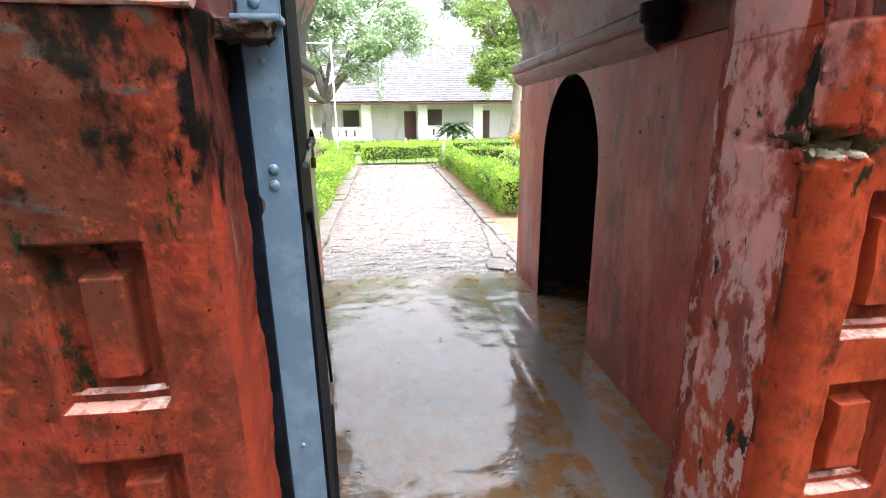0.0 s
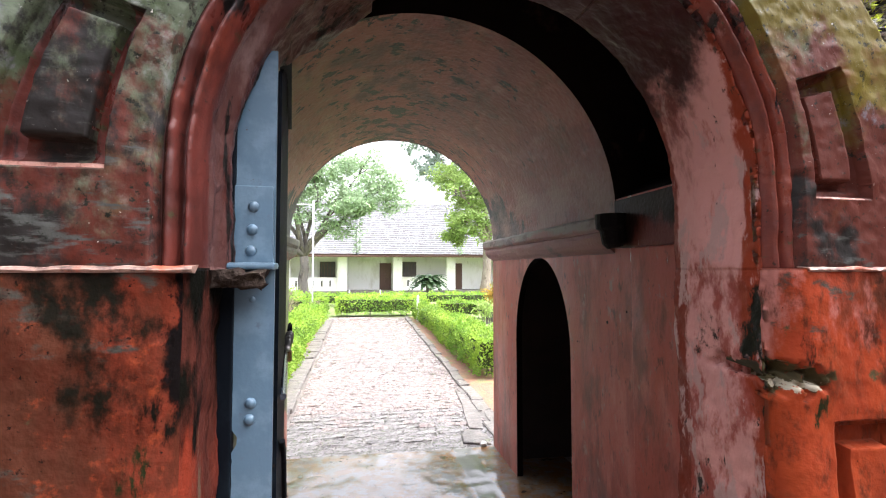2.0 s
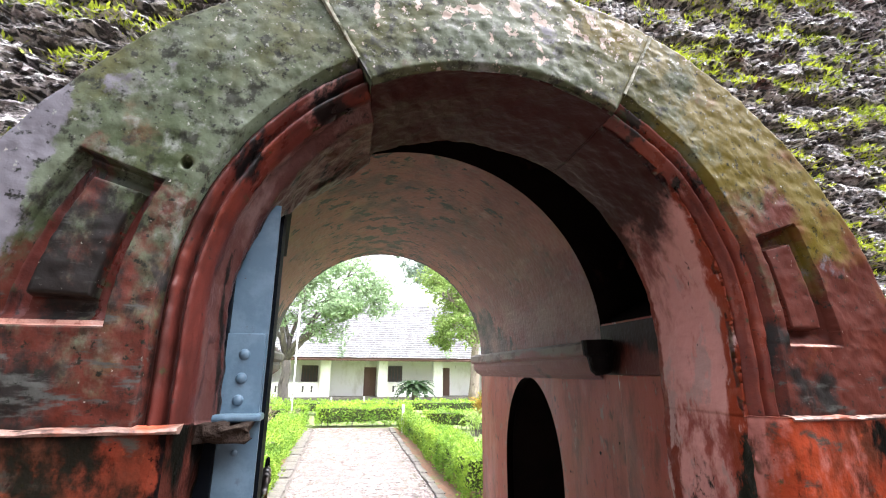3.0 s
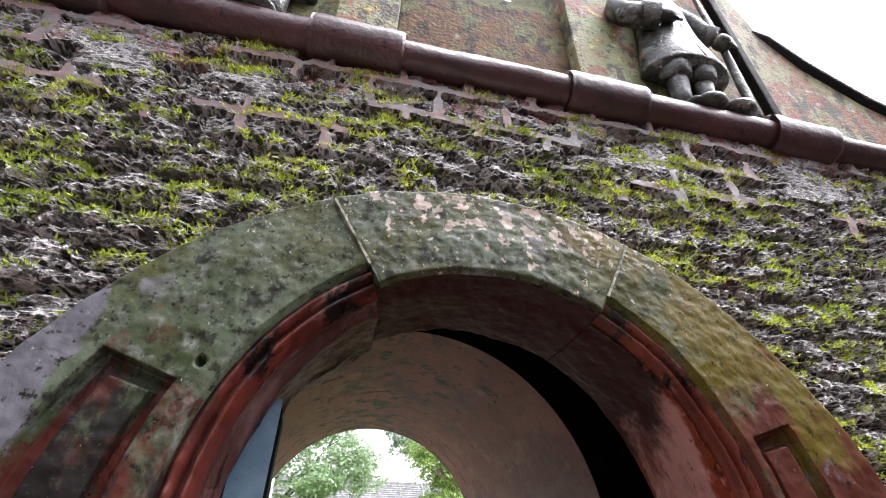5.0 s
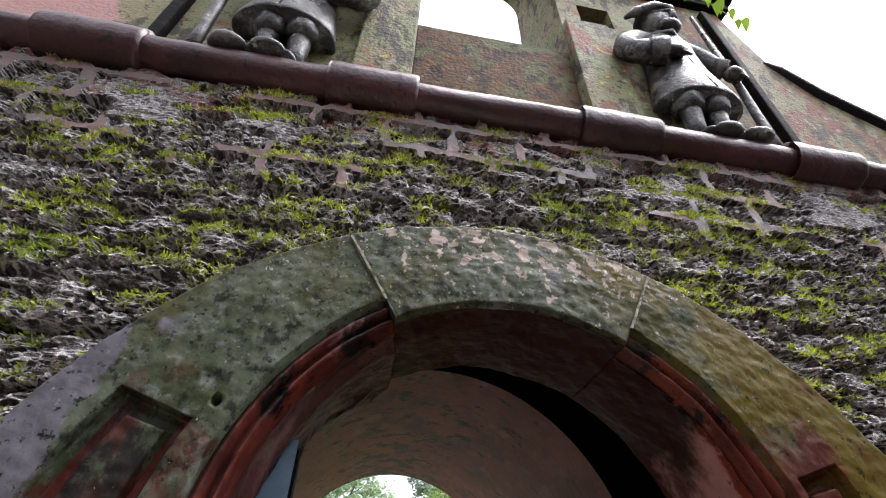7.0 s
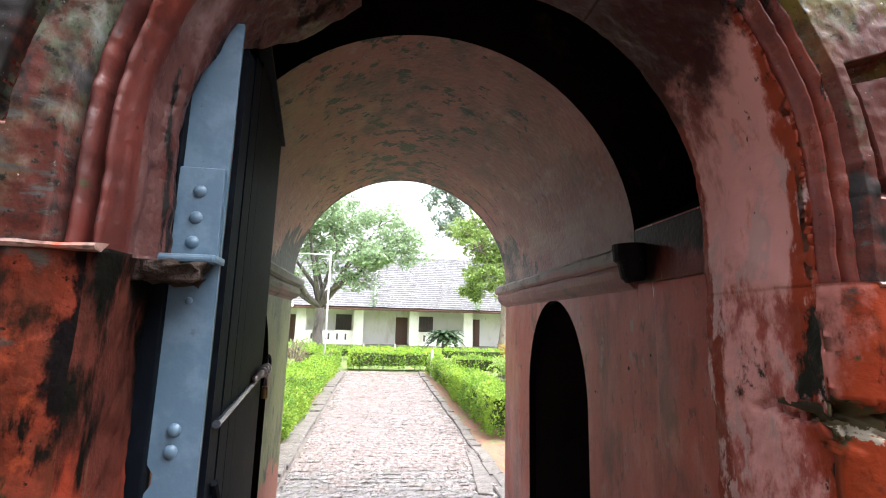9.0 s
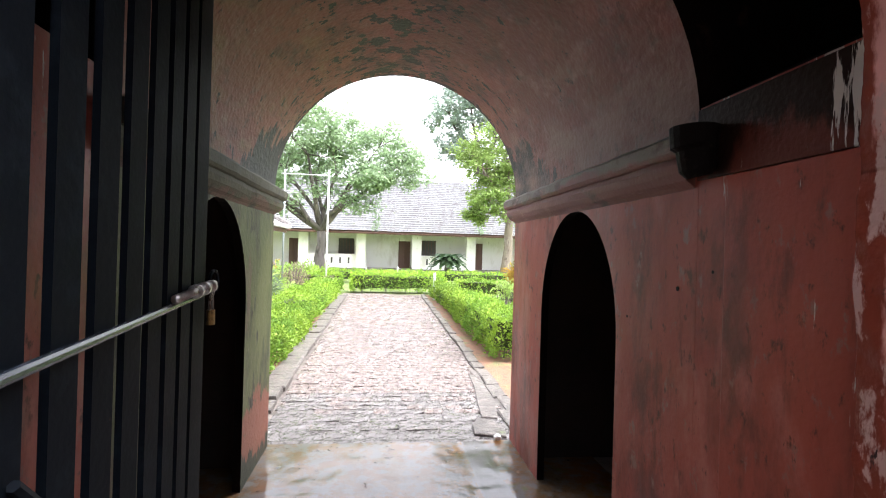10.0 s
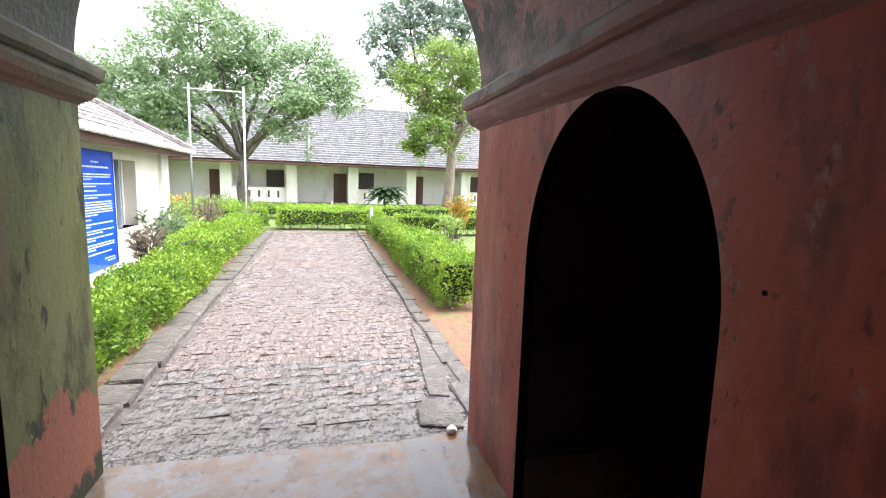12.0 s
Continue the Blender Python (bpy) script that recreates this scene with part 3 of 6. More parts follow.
def fbm(x, y, z, octaves=4):
    return noise.fractal((x, y, z), 1.0, 2.0, octaves)


def arc(cx, cz, r, a0, a1, n, rz=None):
    rz = r if rz is None else rz
    return [(cx + r * math.cos(radians(a0 + (a1 - a0) * i / n)), cz + rz * math.sin(radians(a0 + (a1 - a0) * i / n))) for i in range(n + 1)]


# ---- plan of the gate ----
WALL_L, WALL_R, MID = -0.665, 1.25, 0.293       # side walls of the passage
RECESS_Y, VAULT_Y, END_Y = 1.41, 2.15, 4.40     # where recess, vault and passage end
SPRING = 1.97
ARCH_X, ARCH_Z, ARCH_R = 0.345, 1.93, 0.685     # entrance arch
RING_X, RING_Z, RING_R = 0.34, 1.665, 1.245       # outer edge of the archivolt


def face_y(x):
    return 0.967 + 0.027 * (x + 0.34)


# portal core: two layers, the second rebated on the gate's side
inner_l, inner_r = ARCH_X - ARCH_R, ARCH_X + ARCH_R
bm = bmesh.new()
prism(bm, [(RING_X - 1.205, 0)] + arc(RING_X, RING_Z, 1.205, 180, 0, 40) + [(RING_X + 1.205, 0), (inner_r + 0.03, 0)] + arc(ARCH_X, ARCH_Z, ARCH_R + 0.03, 0, 180, 40) + [(inner_l - 0.03, 0)], "y", 1.10, 1.14)
portal = structure(part("wall_portal", bm, M_RED), "red and pink weathered plaster jamb and arch soffit of the gateway", "wall")
bm = bmesh.new()
soffit = arc(ARCH_X, ARCH_Z, ARCH_R + 0.02, 0, 90, 24) + arc(ARCH_X, ARCH_Z, 0.80, 90, 180, 24, rz=ARCH_R + 0.02)[1:]
prism(bm, [(RING_X - 1.195, 0)] + arc(RING_X, RING_Z, 1.195, 180, 0, 40) + [(RING_X + 1.195, 0), (inner_r + 0.02, 0)] + soffit + [(ARCH_X - 0.80, 0)], "y", 1.142, RECESS_Y)
M_REVEAL = surface("peeling_pink_reveal_plaster", (0.24, 0.060, 0.046), [
    ((0.47, 0.235, 0.21), 3.4, 0.43, 0.50, (1, 1, 0.5), [("Z", 0.7, 2.0, 0.07)]),
    ((0.26, 0.055, 0.022), 3.0, 0.50, 0.60, (1, 1, 0.5), [("Z", 1.6, 0.3, 0.12)]),
    ((0.16, 0.05, 0.04), 4.0, 0.54, 0.66, (1, 1, 0.3)),
    ((0.205, 0.034, 0.014), 4.0, 0.47, 0.54, (1, 1, 0.4), [("Y", 1.19, 1.05, 0.26), ("Z", 2.2, 1.6, 0.05)]),
    ((0.150, 0.030, 0.017), 5.0, 0.50, 0.58, (1, 1, 0.3), [("Y", 1.33, 1.41, 0.16), ("Z", 1.9, 1.5, 0.05)]),
    ((0.36, 0.23, 0.21), 14.0, 0.58, 0.64, (1, 1, 0.4), [("Z", 2.3, 1.8, 0.05)]),
    ((0.018, 0.015, 0.012), 8.0, 0.65, 0.68, (1, 1, 0.5)),
    ((0.008, 0.009, 0.006), 12.0, 0.58, 0.66, (1, 1, 0.7), [("Z", 1.30, 1.48, 0.12), ("Z", 1.70, 1.56, 0.12), ("Y", 1.20, 1.08, 0.08), ("Z", 5.0, 6.0, 0.14)]),
    # darkens towards the crown: black staining, with the soffit's shade put into the colour
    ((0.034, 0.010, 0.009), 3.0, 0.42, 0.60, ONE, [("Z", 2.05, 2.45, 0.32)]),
    ((0.020, 0.008, 0.007), 24.0, 0.64, 0.68, (1, 1, 0.35)),
], rough=0.5, bump=0.4, bscale=40, coarse=9, dist=0.012, spec=0.15)
M_INNER = surface("streaked_grey_pink_plaster", (0.070, 0.030, 0.026), [
    ((0.135, 0.085, 0.078), 9.0, 0.48, 0.62, (1, 1, 0.22)),
    ((0.055, 0.014, 0.010), 7.0, 0.50, 0.62, (1, 1, 0.3)),
    ((0.006, 0.005, 0.004), 14.0, 0.56, 0.60, (1, 1, 0.12)),
], rough=0.4, bump=0.4, bscale=60, coarse=14, dist=0.010, spec=0.25)
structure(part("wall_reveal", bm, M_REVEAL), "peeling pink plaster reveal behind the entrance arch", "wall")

# recess between portal and vault, closing the wall mass on both sides
bm = bmesh.new()
notch = [(WALL_R, 0), (WALL_R, 2.06), (1.72, 2.30), (1.72, 3.32), (-1.15, 3.32), (-1.15, 2.30), (WALL_L, 2.06), (WALL_L, 0)]
prism(bm, [(-6, 0), (-6, 3.7), (7, 3.7), (7, 0)] + notch, "y", RECESS_Y + 0.002, VAULT_Y)
rec = part("wall_recess", bm, M_PINK)
# upper faces of the recess get the painted shade
rec.data.materials.append(M_SHADE)
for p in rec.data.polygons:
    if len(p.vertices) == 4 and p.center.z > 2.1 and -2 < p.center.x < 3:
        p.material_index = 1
structure(rec, "dark pink plaster recess where the gate leaf swings", "wall")

# side walls with arched guardroom doorways
NICHE_Y, NICHE_W, NICHE_Z = 3.205, 0.51, 1.15


def side_wall(name, x0, x1, material, label):
    b = bmesh.new()
    outline = [(VAULT_Y + 0.002, 0), (VAULT_Y + 0.002, SPRING), (END_Y, SPRING), (END_Y, 0), (NICHE_Y + NICHE_W, 0)]
    outline += arc(NICHE_Y, NICHE_Z, NICHE_W, 0, 180, 28, rz=0.64) + [(NICHE_Y - NICHE_W, 0)]
    prism(b, outline, "x", x0, x1)
    b.normal_update()
    bmesh.ops.triangulate(b, faces=[f for f in b.faces if len(f.verts) > 4], ngon_method="EAR_CLIP")
    ob = part(name, b, material)
    # doorway reveals get the painted shade
    ob.data.materials.append(M_SHADE)
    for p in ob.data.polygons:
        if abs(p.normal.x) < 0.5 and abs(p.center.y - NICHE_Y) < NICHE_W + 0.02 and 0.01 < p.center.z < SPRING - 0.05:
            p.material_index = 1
    return structure(ob, label, "wall")


side_wall("wall_east", WALL_R, WALL_R + 0.05, M_PINK, "damp pink limewashed passage wall with an arched doorway")
side_wall("wall_west", WALL_L - 0.05, WALL_L, M_ALGAE, "algae-green limewashed passage wall with an arched doorway")

# vault mass above
bm = bmesh.new()
prism(bm, [(-3.2, SPRING + 0.002), (-3.2, 3.7), (3.8, 3.7), (3.8, SPRING + 0.002), (WALL_R, SPRING + 0.002)] + arc(MID, SPRING + 0.002, WALL_R - MID, 0, 180, 48)[1:-1] + [(WALL_L, SPRING + 0.002)], "y", VAULT_Y + 0.002, END_Y)
vault = part("ceiling", bm, M_VAULT)
# vault's front face gets the painted shade
vault.data.materials.append(M_SHADE)
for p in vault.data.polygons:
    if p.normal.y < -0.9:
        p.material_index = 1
structure(vault, "stained beige and pink plaster barrel vault", "ceiling")

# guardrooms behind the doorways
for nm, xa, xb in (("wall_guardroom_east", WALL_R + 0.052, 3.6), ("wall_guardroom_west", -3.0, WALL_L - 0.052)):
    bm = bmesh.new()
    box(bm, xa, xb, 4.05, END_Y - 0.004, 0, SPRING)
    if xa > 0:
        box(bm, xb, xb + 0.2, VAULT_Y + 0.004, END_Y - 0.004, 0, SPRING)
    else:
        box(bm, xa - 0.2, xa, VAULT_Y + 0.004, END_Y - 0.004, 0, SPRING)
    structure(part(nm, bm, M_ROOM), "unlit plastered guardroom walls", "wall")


# cornice along the springing with a return on the end face
def cornice(name, sign, wall_x, material, label):
    prof = [(0.0, 1.785), (0.012, 1.80), (0.03, 1.812), (0.05, 1.84), (0.058, 1.87), (0.052, 1.895), (0.066, 1.90), (0.078, 1.915), (0.08, 1.962), (0.066, 1.978), (0.0, 1.985)]
    verts, faces = [], []
    path = []
    for k in range(23):
        path.append((wall_x, VAULT_Y + 0.02 + (END_Y - VAULT_Y - 0.02) * k / 22, (-sign, 0)))
    path[-1] = (wall_x, END_Y, (-sign, 1.25))
    path.append((wall_x + sign * 0.5, END_Y, (0, 1.25)))
    for i, (x, y, (nx, ny)) in enumerate(path):
        for j, (d, z) in enumerate(prof):
            w = 0.006 * fbm(x * 5, y * 5, z * 9) + (0.004 * fbm(x * 20, y * 20, z * 20))
            dd = d + (w if 0 < j < len(prof) - 1 else 0)
            verts.append((x + nx * dd, y + ny * dd, z + w * 0.5))
    m = len(prof)
    for i in range(len(path) - 1):
        for j in range(m - 1):
            faces.append((i * m + j, i * m + j + 1, (i + 1) * m + j + 1, (i + 1) * m + j))
    faces.append(tuple(range(m)))
    return structure(raw(name, verts, faces, material), label, "cornice")


cornice("trim_east", 1, WALL_R, M_CORNICE, "weathered pink plaster cornice below the vault")
cornice("trim_west", -1, WALL_L, M_CORNICE_L, "mossy plaster cornice below the vault")
# low ledge of thicker plaster in the recess
structure(part("trim_recess", boxbm(WALL_R - 0.012, WALL_R + 0.05, RECESS_Y + 0.01, VAULT_Y - 0.002, 1.81, 2.05, bevel=0.004), M_DRIP), "drip-stained plaster step above the recess wall", "trim")

# black stone socket at the cornice's end
sock = thing("gate_socket", 1.18, 2.095, 1.815, "blackened stone gate-pivot socket at the cornice end", "socket")
bm = bmesh.new()
tube(bm, [(0.03, 0, 0.0), (0.025, 0, 0.02), (0.02, 0, 0.09), (0.01, 0, 0.10), (0.01, 0, 0.16)], [0.04, 0.058, 0.066, 0.074, 0.078], n=18)
part("body", bm, M_BLACKSTONE, sock, smooth=False)

# ---- carved front of the portal ----
def smooth01(v, a, b):
    t = max(0.0, min(1.0, (v - a) / (b - a)))
    return t * t * (3 - 2 * t)


def panel_depth(x, z, rect):
    """Depth of a sunk panel with a raised field; rect: outer x0, x1, z0, z1."""
    x0, x1, z0, z1, fx0, fx1, fz0, fz1 = rect
    d = min(x - x0, x1 - x, z - z0, z1 - z)
    if d < 0:
        return 0.0
    sunk = 0.036 * smooth01(d, 0.0, 0.004) + 0.016 * smooth01(d, 0.024, 0.028)
    field = min(x - fx0, fx1 - x, z - fz0, fz1 - z)
    return sunk - 0.044 * smooth01(field, 0.0, 0.006)


def panel_lines(a, b, c, e):
    return [a, a + 0.004, a + 0.024, a + 0.028, b, b - 0.004, b - 0.024, b - 0.028, c, c + 0.003, c + 0.006, e, e - 0.003, e - 0.006]


PANELS = [(-0.708, -0.487, 0.908, 1.277, -0.628, -0.537, 0.978, 1.209), (-0.708, -0.487, 0.42, 0.787, -0.628, -0.537, 0.49, 0.72),
          (1.165, 1.40, 0.93, 1.32, 1.22, 1.345, 1.01, 1.25), (1.165, 1.40, 0.43, 0.79, 1.222, 1.335, 0.50, 0.722)]


def moulding(d):
    """Setback of the moulded edge, d metres from the opening."""
    if d < 0.012:
        return 0.085 - 0.035 * math.sqrt(max(0, d / 0.012))
    if d < 0.034:
        return 0.050 - 0.022 * math.sin((d - 0.012) / 0.022 * math.pi)
    if d < 0.040:
        return 0.056
    if d < 0.072:
        return 0.046 - 0.030 * math.sin((d - 0.040) / 0.032 * math.pi)
    return 0.046 * (1 - smooth01(d, 0.074, 0.080))


def curve_in(v):
    """v: -1 ground left, 0 crown, 1 ground right, by height below the spring and by angle above it."""
    side, a = (-1, -v) if v < 0 else (1, v)
    if a > 0.5:
        z = ARCH_Z * (1 - (a - 0.5) * 2)
        return ARCH_X + side * ARCH_R, z
    th = radians(90 - a * 2 * 90)
    return ARCH_X + side * ARCH_R * math.cos(th), ARCH_Z + ARCH_R * math.sin(th)


def curve_out(v):
    side, a = (-1, -v) if v < 0 else (1, v)
    if a > 0.5:
        z = ARCH_Z * (1 - (a - 0.5) * 2)
        if z < 1.71:
            return RING_X + side * RING_R, z
        return RING_X + side * math.sqrt(RING_R ** 2 - (z - RING_Z) ** 2), z
    zb = ARCH_Z - RING_Z
    top = math.asin(zb / RING_R)
    th = top + (math.pi / 2 - top) * (1 - a * 2 * (0.88 + 0.24 * a))
    return RING_X + side * RING_R * math.cos(th), RING_Z + RING_R * math.sin(th)


US = [0.0, 0.003, 0.006, 0.009, 0.012, 0.016, 0.020, 0.024, 0.028, 0.032, 0.035, 0.040, 0.046, 0.052, 0.058, 0.064, 0.070, 0.075, 0.080]


def front_piece(name, v0, v1, material, label, keystone=False, lower=False, upper_panel=None, step=0.008):
    (ax, az_), (bx, bz) = curve_out(v0), curve_out(v1)
    rows = 8
    probe = [curve_out(v0 + (v1 - v0) * i / 40) for i in range(41)]
    length = sum(math.dist(probe[i], probe[i + 1]) for i in range(40))
    rows = max(6, int(length / step))
    verts, faces, cols = [], [], 0
    framed, ledge = set(), set()
    left = v1 < 0.001
    us = US + [0.086 + k / 64 * (0.64 - 0.086) for k in range(65)]
    stops = [k / rows for k in range(rows + 1)]
    if upper_panel:
        ra, rb, fa, fb, qa, qb, ga, gb = upper_panel
        us = sorted(set(us + [0.086 + (c + s) * (0.64 - 0.086) for c in (ra, rb, fa, fb) for s in (-0.006, 0.0, 0.006, 0.012)]))
        stops = sorted(set(stops + [(math.copysign(c + s, v0) - v0) / (v1 - v0) for c in (qa, qb, ga, gb) for s in (-0.0012, 0.0, 0.0012, 0.0024)]))
        rows = len(stops) - 1
    if lower:
        w0, c0 = math.dist(curve_in(v0), curve_out(v0)), curve_in(v0)[0]
        for r in (p for p in PANELS if (p[0] < 0) == left):
            for e in panel_lines(r[0], r[1], r[4], r[5]):
                us.append(0.086 + (abs(e - c0) - 0.086) * (0.64 - 0.086) / (w0 - 0.086))
            for e in panel_lines(r[2], r[3], r[6], r[7]):
                stops.append((math.copysign(vz(e), v0) - v0) / (v1 - v0))
        us, stops = sorted(set(us)), sorted(set(stops))
        rows = len(stops) - 1
    REV = [(1.139 if left else RECESS_Y + 0.002) - ((1.139 if left else RECESS_Y + 0.002) - 1.062) * k / 40 for k in range(41)]
    for i in range(rows + 1):
        v = v0 + (v1 - v0) * stops[i]
        (x0, z0), (x1, z1) = curve_in(v), curve_out(v)
        w = math.dist((x0, z0), (x1, z1))
        edge = min(stops[i], 1 - stops[i]) * length
        ds = us
        cols = len(ds) + 1 + len(REV)
        ux_, uz_ = (x1 - x0) / w, (z1 - z0) / w
        for yy in REV:
            if keystone:
                yy = RECESS_Y + 0.002 - (RECESS_Y + 0.002 - 0.995) * (REV.index(yy) / 40)
            elif left and not lower:
                back = 1.139 + (RECESS_Y - 1.139) * (1 - smooth01(abs(v), 0.25, 0.42))
                yy = 1.062 + (yy - 1.062) * (back - 1.062) / (1.139 - 1.062)
            dn = 0.010 * fbm(x0 * 5, yy * 5, z0 * 5) + 0.004 * fbm(x0 * 24, yy * 24, z0 * 24)
            if left and not lower and not keystone:
                dn -= 0.026 * smooth01(yy, 1.07, 1.13)
            if lower and not left:
                ck = abs(z0 - 1.425 - 0.012 * math.sin(yy * 30) - 0.035 * fbm(yy * 16, 3, z0 * 6))
                dn += 0.035 * (1 - smooth01(ck, 0.004, 0.014 + 0.012 * abs(fbm(yy * 30, 8, 0)))) * (1 - smooth01(yy, 1.24, 1.29))
                dn += 0.13 * (1 - smooth01(math.hypot((yy - 1.125) * 0.62, z0 - 1.434), 0.015, 0.022))
            verts.append((x0 + ux_ * dn, yy, z0 + uz_ * dn))
        for j, d in enumerate(ds):
            if d > 0.086:
                d = 0.086 + (d - 0.086) / (0.64 - 0.086) * (w - 0.086)
            x, z = x0 + (x1 - x0) * d / w, z0 + (z1 - z0) * d / w
            y = face_y(x) + 0.007 * fbm(x * 6, 1.7, z * 6) + (0.0014 if lower else 0.003) * fbm(x * 28, 5.0, z * 28)
            if keystone:
                y += -0.006 + 0.02 * (1 - smooth01(d, 0.0, 0.014))
            else:
                y += moulding(d) * (1 if not lower else 0.0)
            if lower:
                y -= 0.014
                for r in PANELS:
                    y += panel_depth(x, z, r)
                    up = z - r[2]
                    if r[0] < x < r[1] - 0.01 and (-0.0005 < up < 0.005 or 0.0235 < up < 0.029) and fbm(x * 9, 4, r[2] * 7) > -0.25:
                        ledge.add(len(verts))
                # rounded corner towards the opening
                y += 0.075 * max(0.0, 1 - math.sqrt(max(0, 1 - (1 - min(1, d / 0.075)) ** 2)))
                # eroded latch hole
                h = math.hypot((x - 1.045) / 1.3, z - 1.452)
                y += 0.13 * (1 - smooth01(h, 0.013, 0.020))
                # broken patch round it
                e = max(abs(x - 1.075) / 0.068, 0.0) + abs(z - 1.432 + 0.10 * (x - 1.075)) / 0.040 + 0.9 * fbm(x * 26, 6, z * 26, 3)
                if x > 0.9:
                    y += (0.030 + 0.02 * fbm(x * 40, 2, z * 40, 2)) * (1 - smooth01(e, 0.86, 1.0))
                crack = abs(z - 1.43 - 0.018 * math.sin(x * 42) - 0.05 * fbm(x * 22, 3, z * 9))
                if 0.98 < x < 1.17:
                    y += 0.034 * (1 - smooth01(crack, 0.006, 0.018)) * smooth01(x, 0.98, 1.0) * (1 - smooth01(x, 1.13, 1.17))
            if upper_panel:
                u, q = (d - 0.086) / (w - 0.086), abs(v)
                if ra <= u <= rb and qa <= q <= qb:
                    e = min((u - ra) * w, (rb - u) * w, (q - qa) * 2.6, (qb - q) * 2.6)
                    f = min((u - fa) * w, (fb - u) * w, (q - ga) * 2.6, (gb - q) * 2.6)
                    side = u < fa or u > fb
                    if side and (u - fb < 0.62 * (rb - fb) if left else u < fa) and f < 0.002 and e > 0.002:
                        framed.add(len(verts))
                    if qb - 0.0013 <= q <= qb + 0.0001 and u < rb - 0.06:
                        ledge.add(len(verts))
                    y += 0.034 * smooth01(e, -0.001, 0.004) + 0.014 * smooth01(e, 0.012, 0.016) - 0.036 * smooth01(f, -0.001, 0.005)
            if not lower and left:
                y += 0.03 * (1 - smooth01(math.hypot(x + 0.398, (z - 2.258) * 0.9), 0.007, 0.013))
            y += 0.003 * (1 - smooth01(edge, 0.0, 0.006))
            verts.append((x, y, z))
        verts.append((x1, 1.17, z1))
    for i in range(rows):
        for j in range(cols - 1):
            a = i * cols + j
            faces.append((a, a + 1, a + cols + 1, a + cols))
    # closed ends and back
    for i in (0, rows):
        ring = list(range(i * cols, (i + 1) * cols))
        faces.append(tuple(ring))
    ob = raw(name, verts, faces, material, smooth=True)
    me = ob.data
    if lower:
        me.materials.append(M_SEEP_SHADE if left else M_REVEAL)
        me.materials.append(M_LEDGE)
        for p in me.polygons:
            if len(p.vertices) == 4 and p.vertices[0] % cols < len(REV) + (6 if left else -2):
                p.material_index = 1
            elif len(p.vertices) == 4 and p.vertices[0] in ledge:
                p.material_index = 2
    if not lower:
        me.materials.append(M_MAROON)
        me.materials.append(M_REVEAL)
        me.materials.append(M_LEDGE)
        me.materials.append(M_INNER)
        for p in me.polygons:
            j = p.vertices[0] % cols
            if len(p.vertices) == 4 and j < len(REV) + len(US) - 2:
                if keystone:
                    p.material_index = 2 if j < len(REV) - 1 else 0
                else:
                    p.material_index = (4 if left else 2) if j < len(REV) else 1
            elif len(p.vertices) == 4 and p.vertices[0] in ledge:
                p.material_index = 3
            elif len(p.vertices) == 4 and p.vertices[0] in framed:
                p.material_index = 1
    return structure(ob, label, "wall")


def vz(z):
    return 0.5 + (1 - z / ARCH_Z) / 2


front_piece("wall_jamb_west", -1.0, -vz(1.71), M_RED, "orange-red weathered plaster jamb with two sunk panels", lower=True)
front_piece("wall_jamb_east", vz(1.71), 1.0, M_RED, "orange-red peeling plaster jamb with sunk panels and a broken latch hole", lower=True)
front_piece("wall_archivolt_west", -vz(1.705), -0.1703, M_MOSSY, "mossy grey plaster archivolt with a sunk panel", upper_panel=(0.16, 0.65, 0.245, 0.51, 0.388, 0.508, 0.402, 0.491))
front_piece("wall_archivolt_east", 0.1613, vz(1.705), M_MOSSY, "moss and rust stained plaster archivolt with a sunk panel", upper_panel=(0.065, 0.48, 0.13, 0.37, 0.391, 0.509, 0.407, 0.497))
front_piece("wall_keystone", -0.170, 0.161, M_MOSSY, "lichen-spotted grey plaster keystone", keystone=True)
# thin lime pointing in the two keystone joints
M_LIME = surface("pale_lime_pointing", (0.24, 0.24, 0.18), [((0.06, 0.065, 0.03), 20.0, 0.48, 0.60, ONE)], rough=0.8, bump=0.4, bscale=80)
for k, v in enumerate((-0.1701, 0.1611)):
    (x0, z0), (x1, z1) = curve_in(v), curve_out(v)
    vs, fs = [], []
    for i in range(31):
        f = 0.22 + 0.76 * i / 30
        x, z = x0 + (x1 - x0) * f, z0 + (z1 - z0) * f
        w = 0.0035 + 0.002 * fbm(f * 12, k, 0)
        y = face_y(x) - 0.010 + 0.004 * fbm(f * 9, k, 3)
        nx_, nz_ = -(z1 - z0), (x1 - x0)
        q = math.hypot(nx_, nz_)
        for sx_, dy in ((-1.6, 0.016), (-1, 0.0), (1, 0.0), (1.6, 0.016)):
            vs.append((x + nx_ / q * w * sx_, y + dy, z + nz_ / q * w * sx_))
    for i in range(30):
        for j in range(3):
            fs.append((i * 4 + j, i * 4 + j + 1, i * 4 + j + 5, i * 4 + j + 4))
    structure(raw("trim_joint_%d" % (k + 1), vs, fs, M_LIME), "pale lime pointing beside the keystone", "trim")
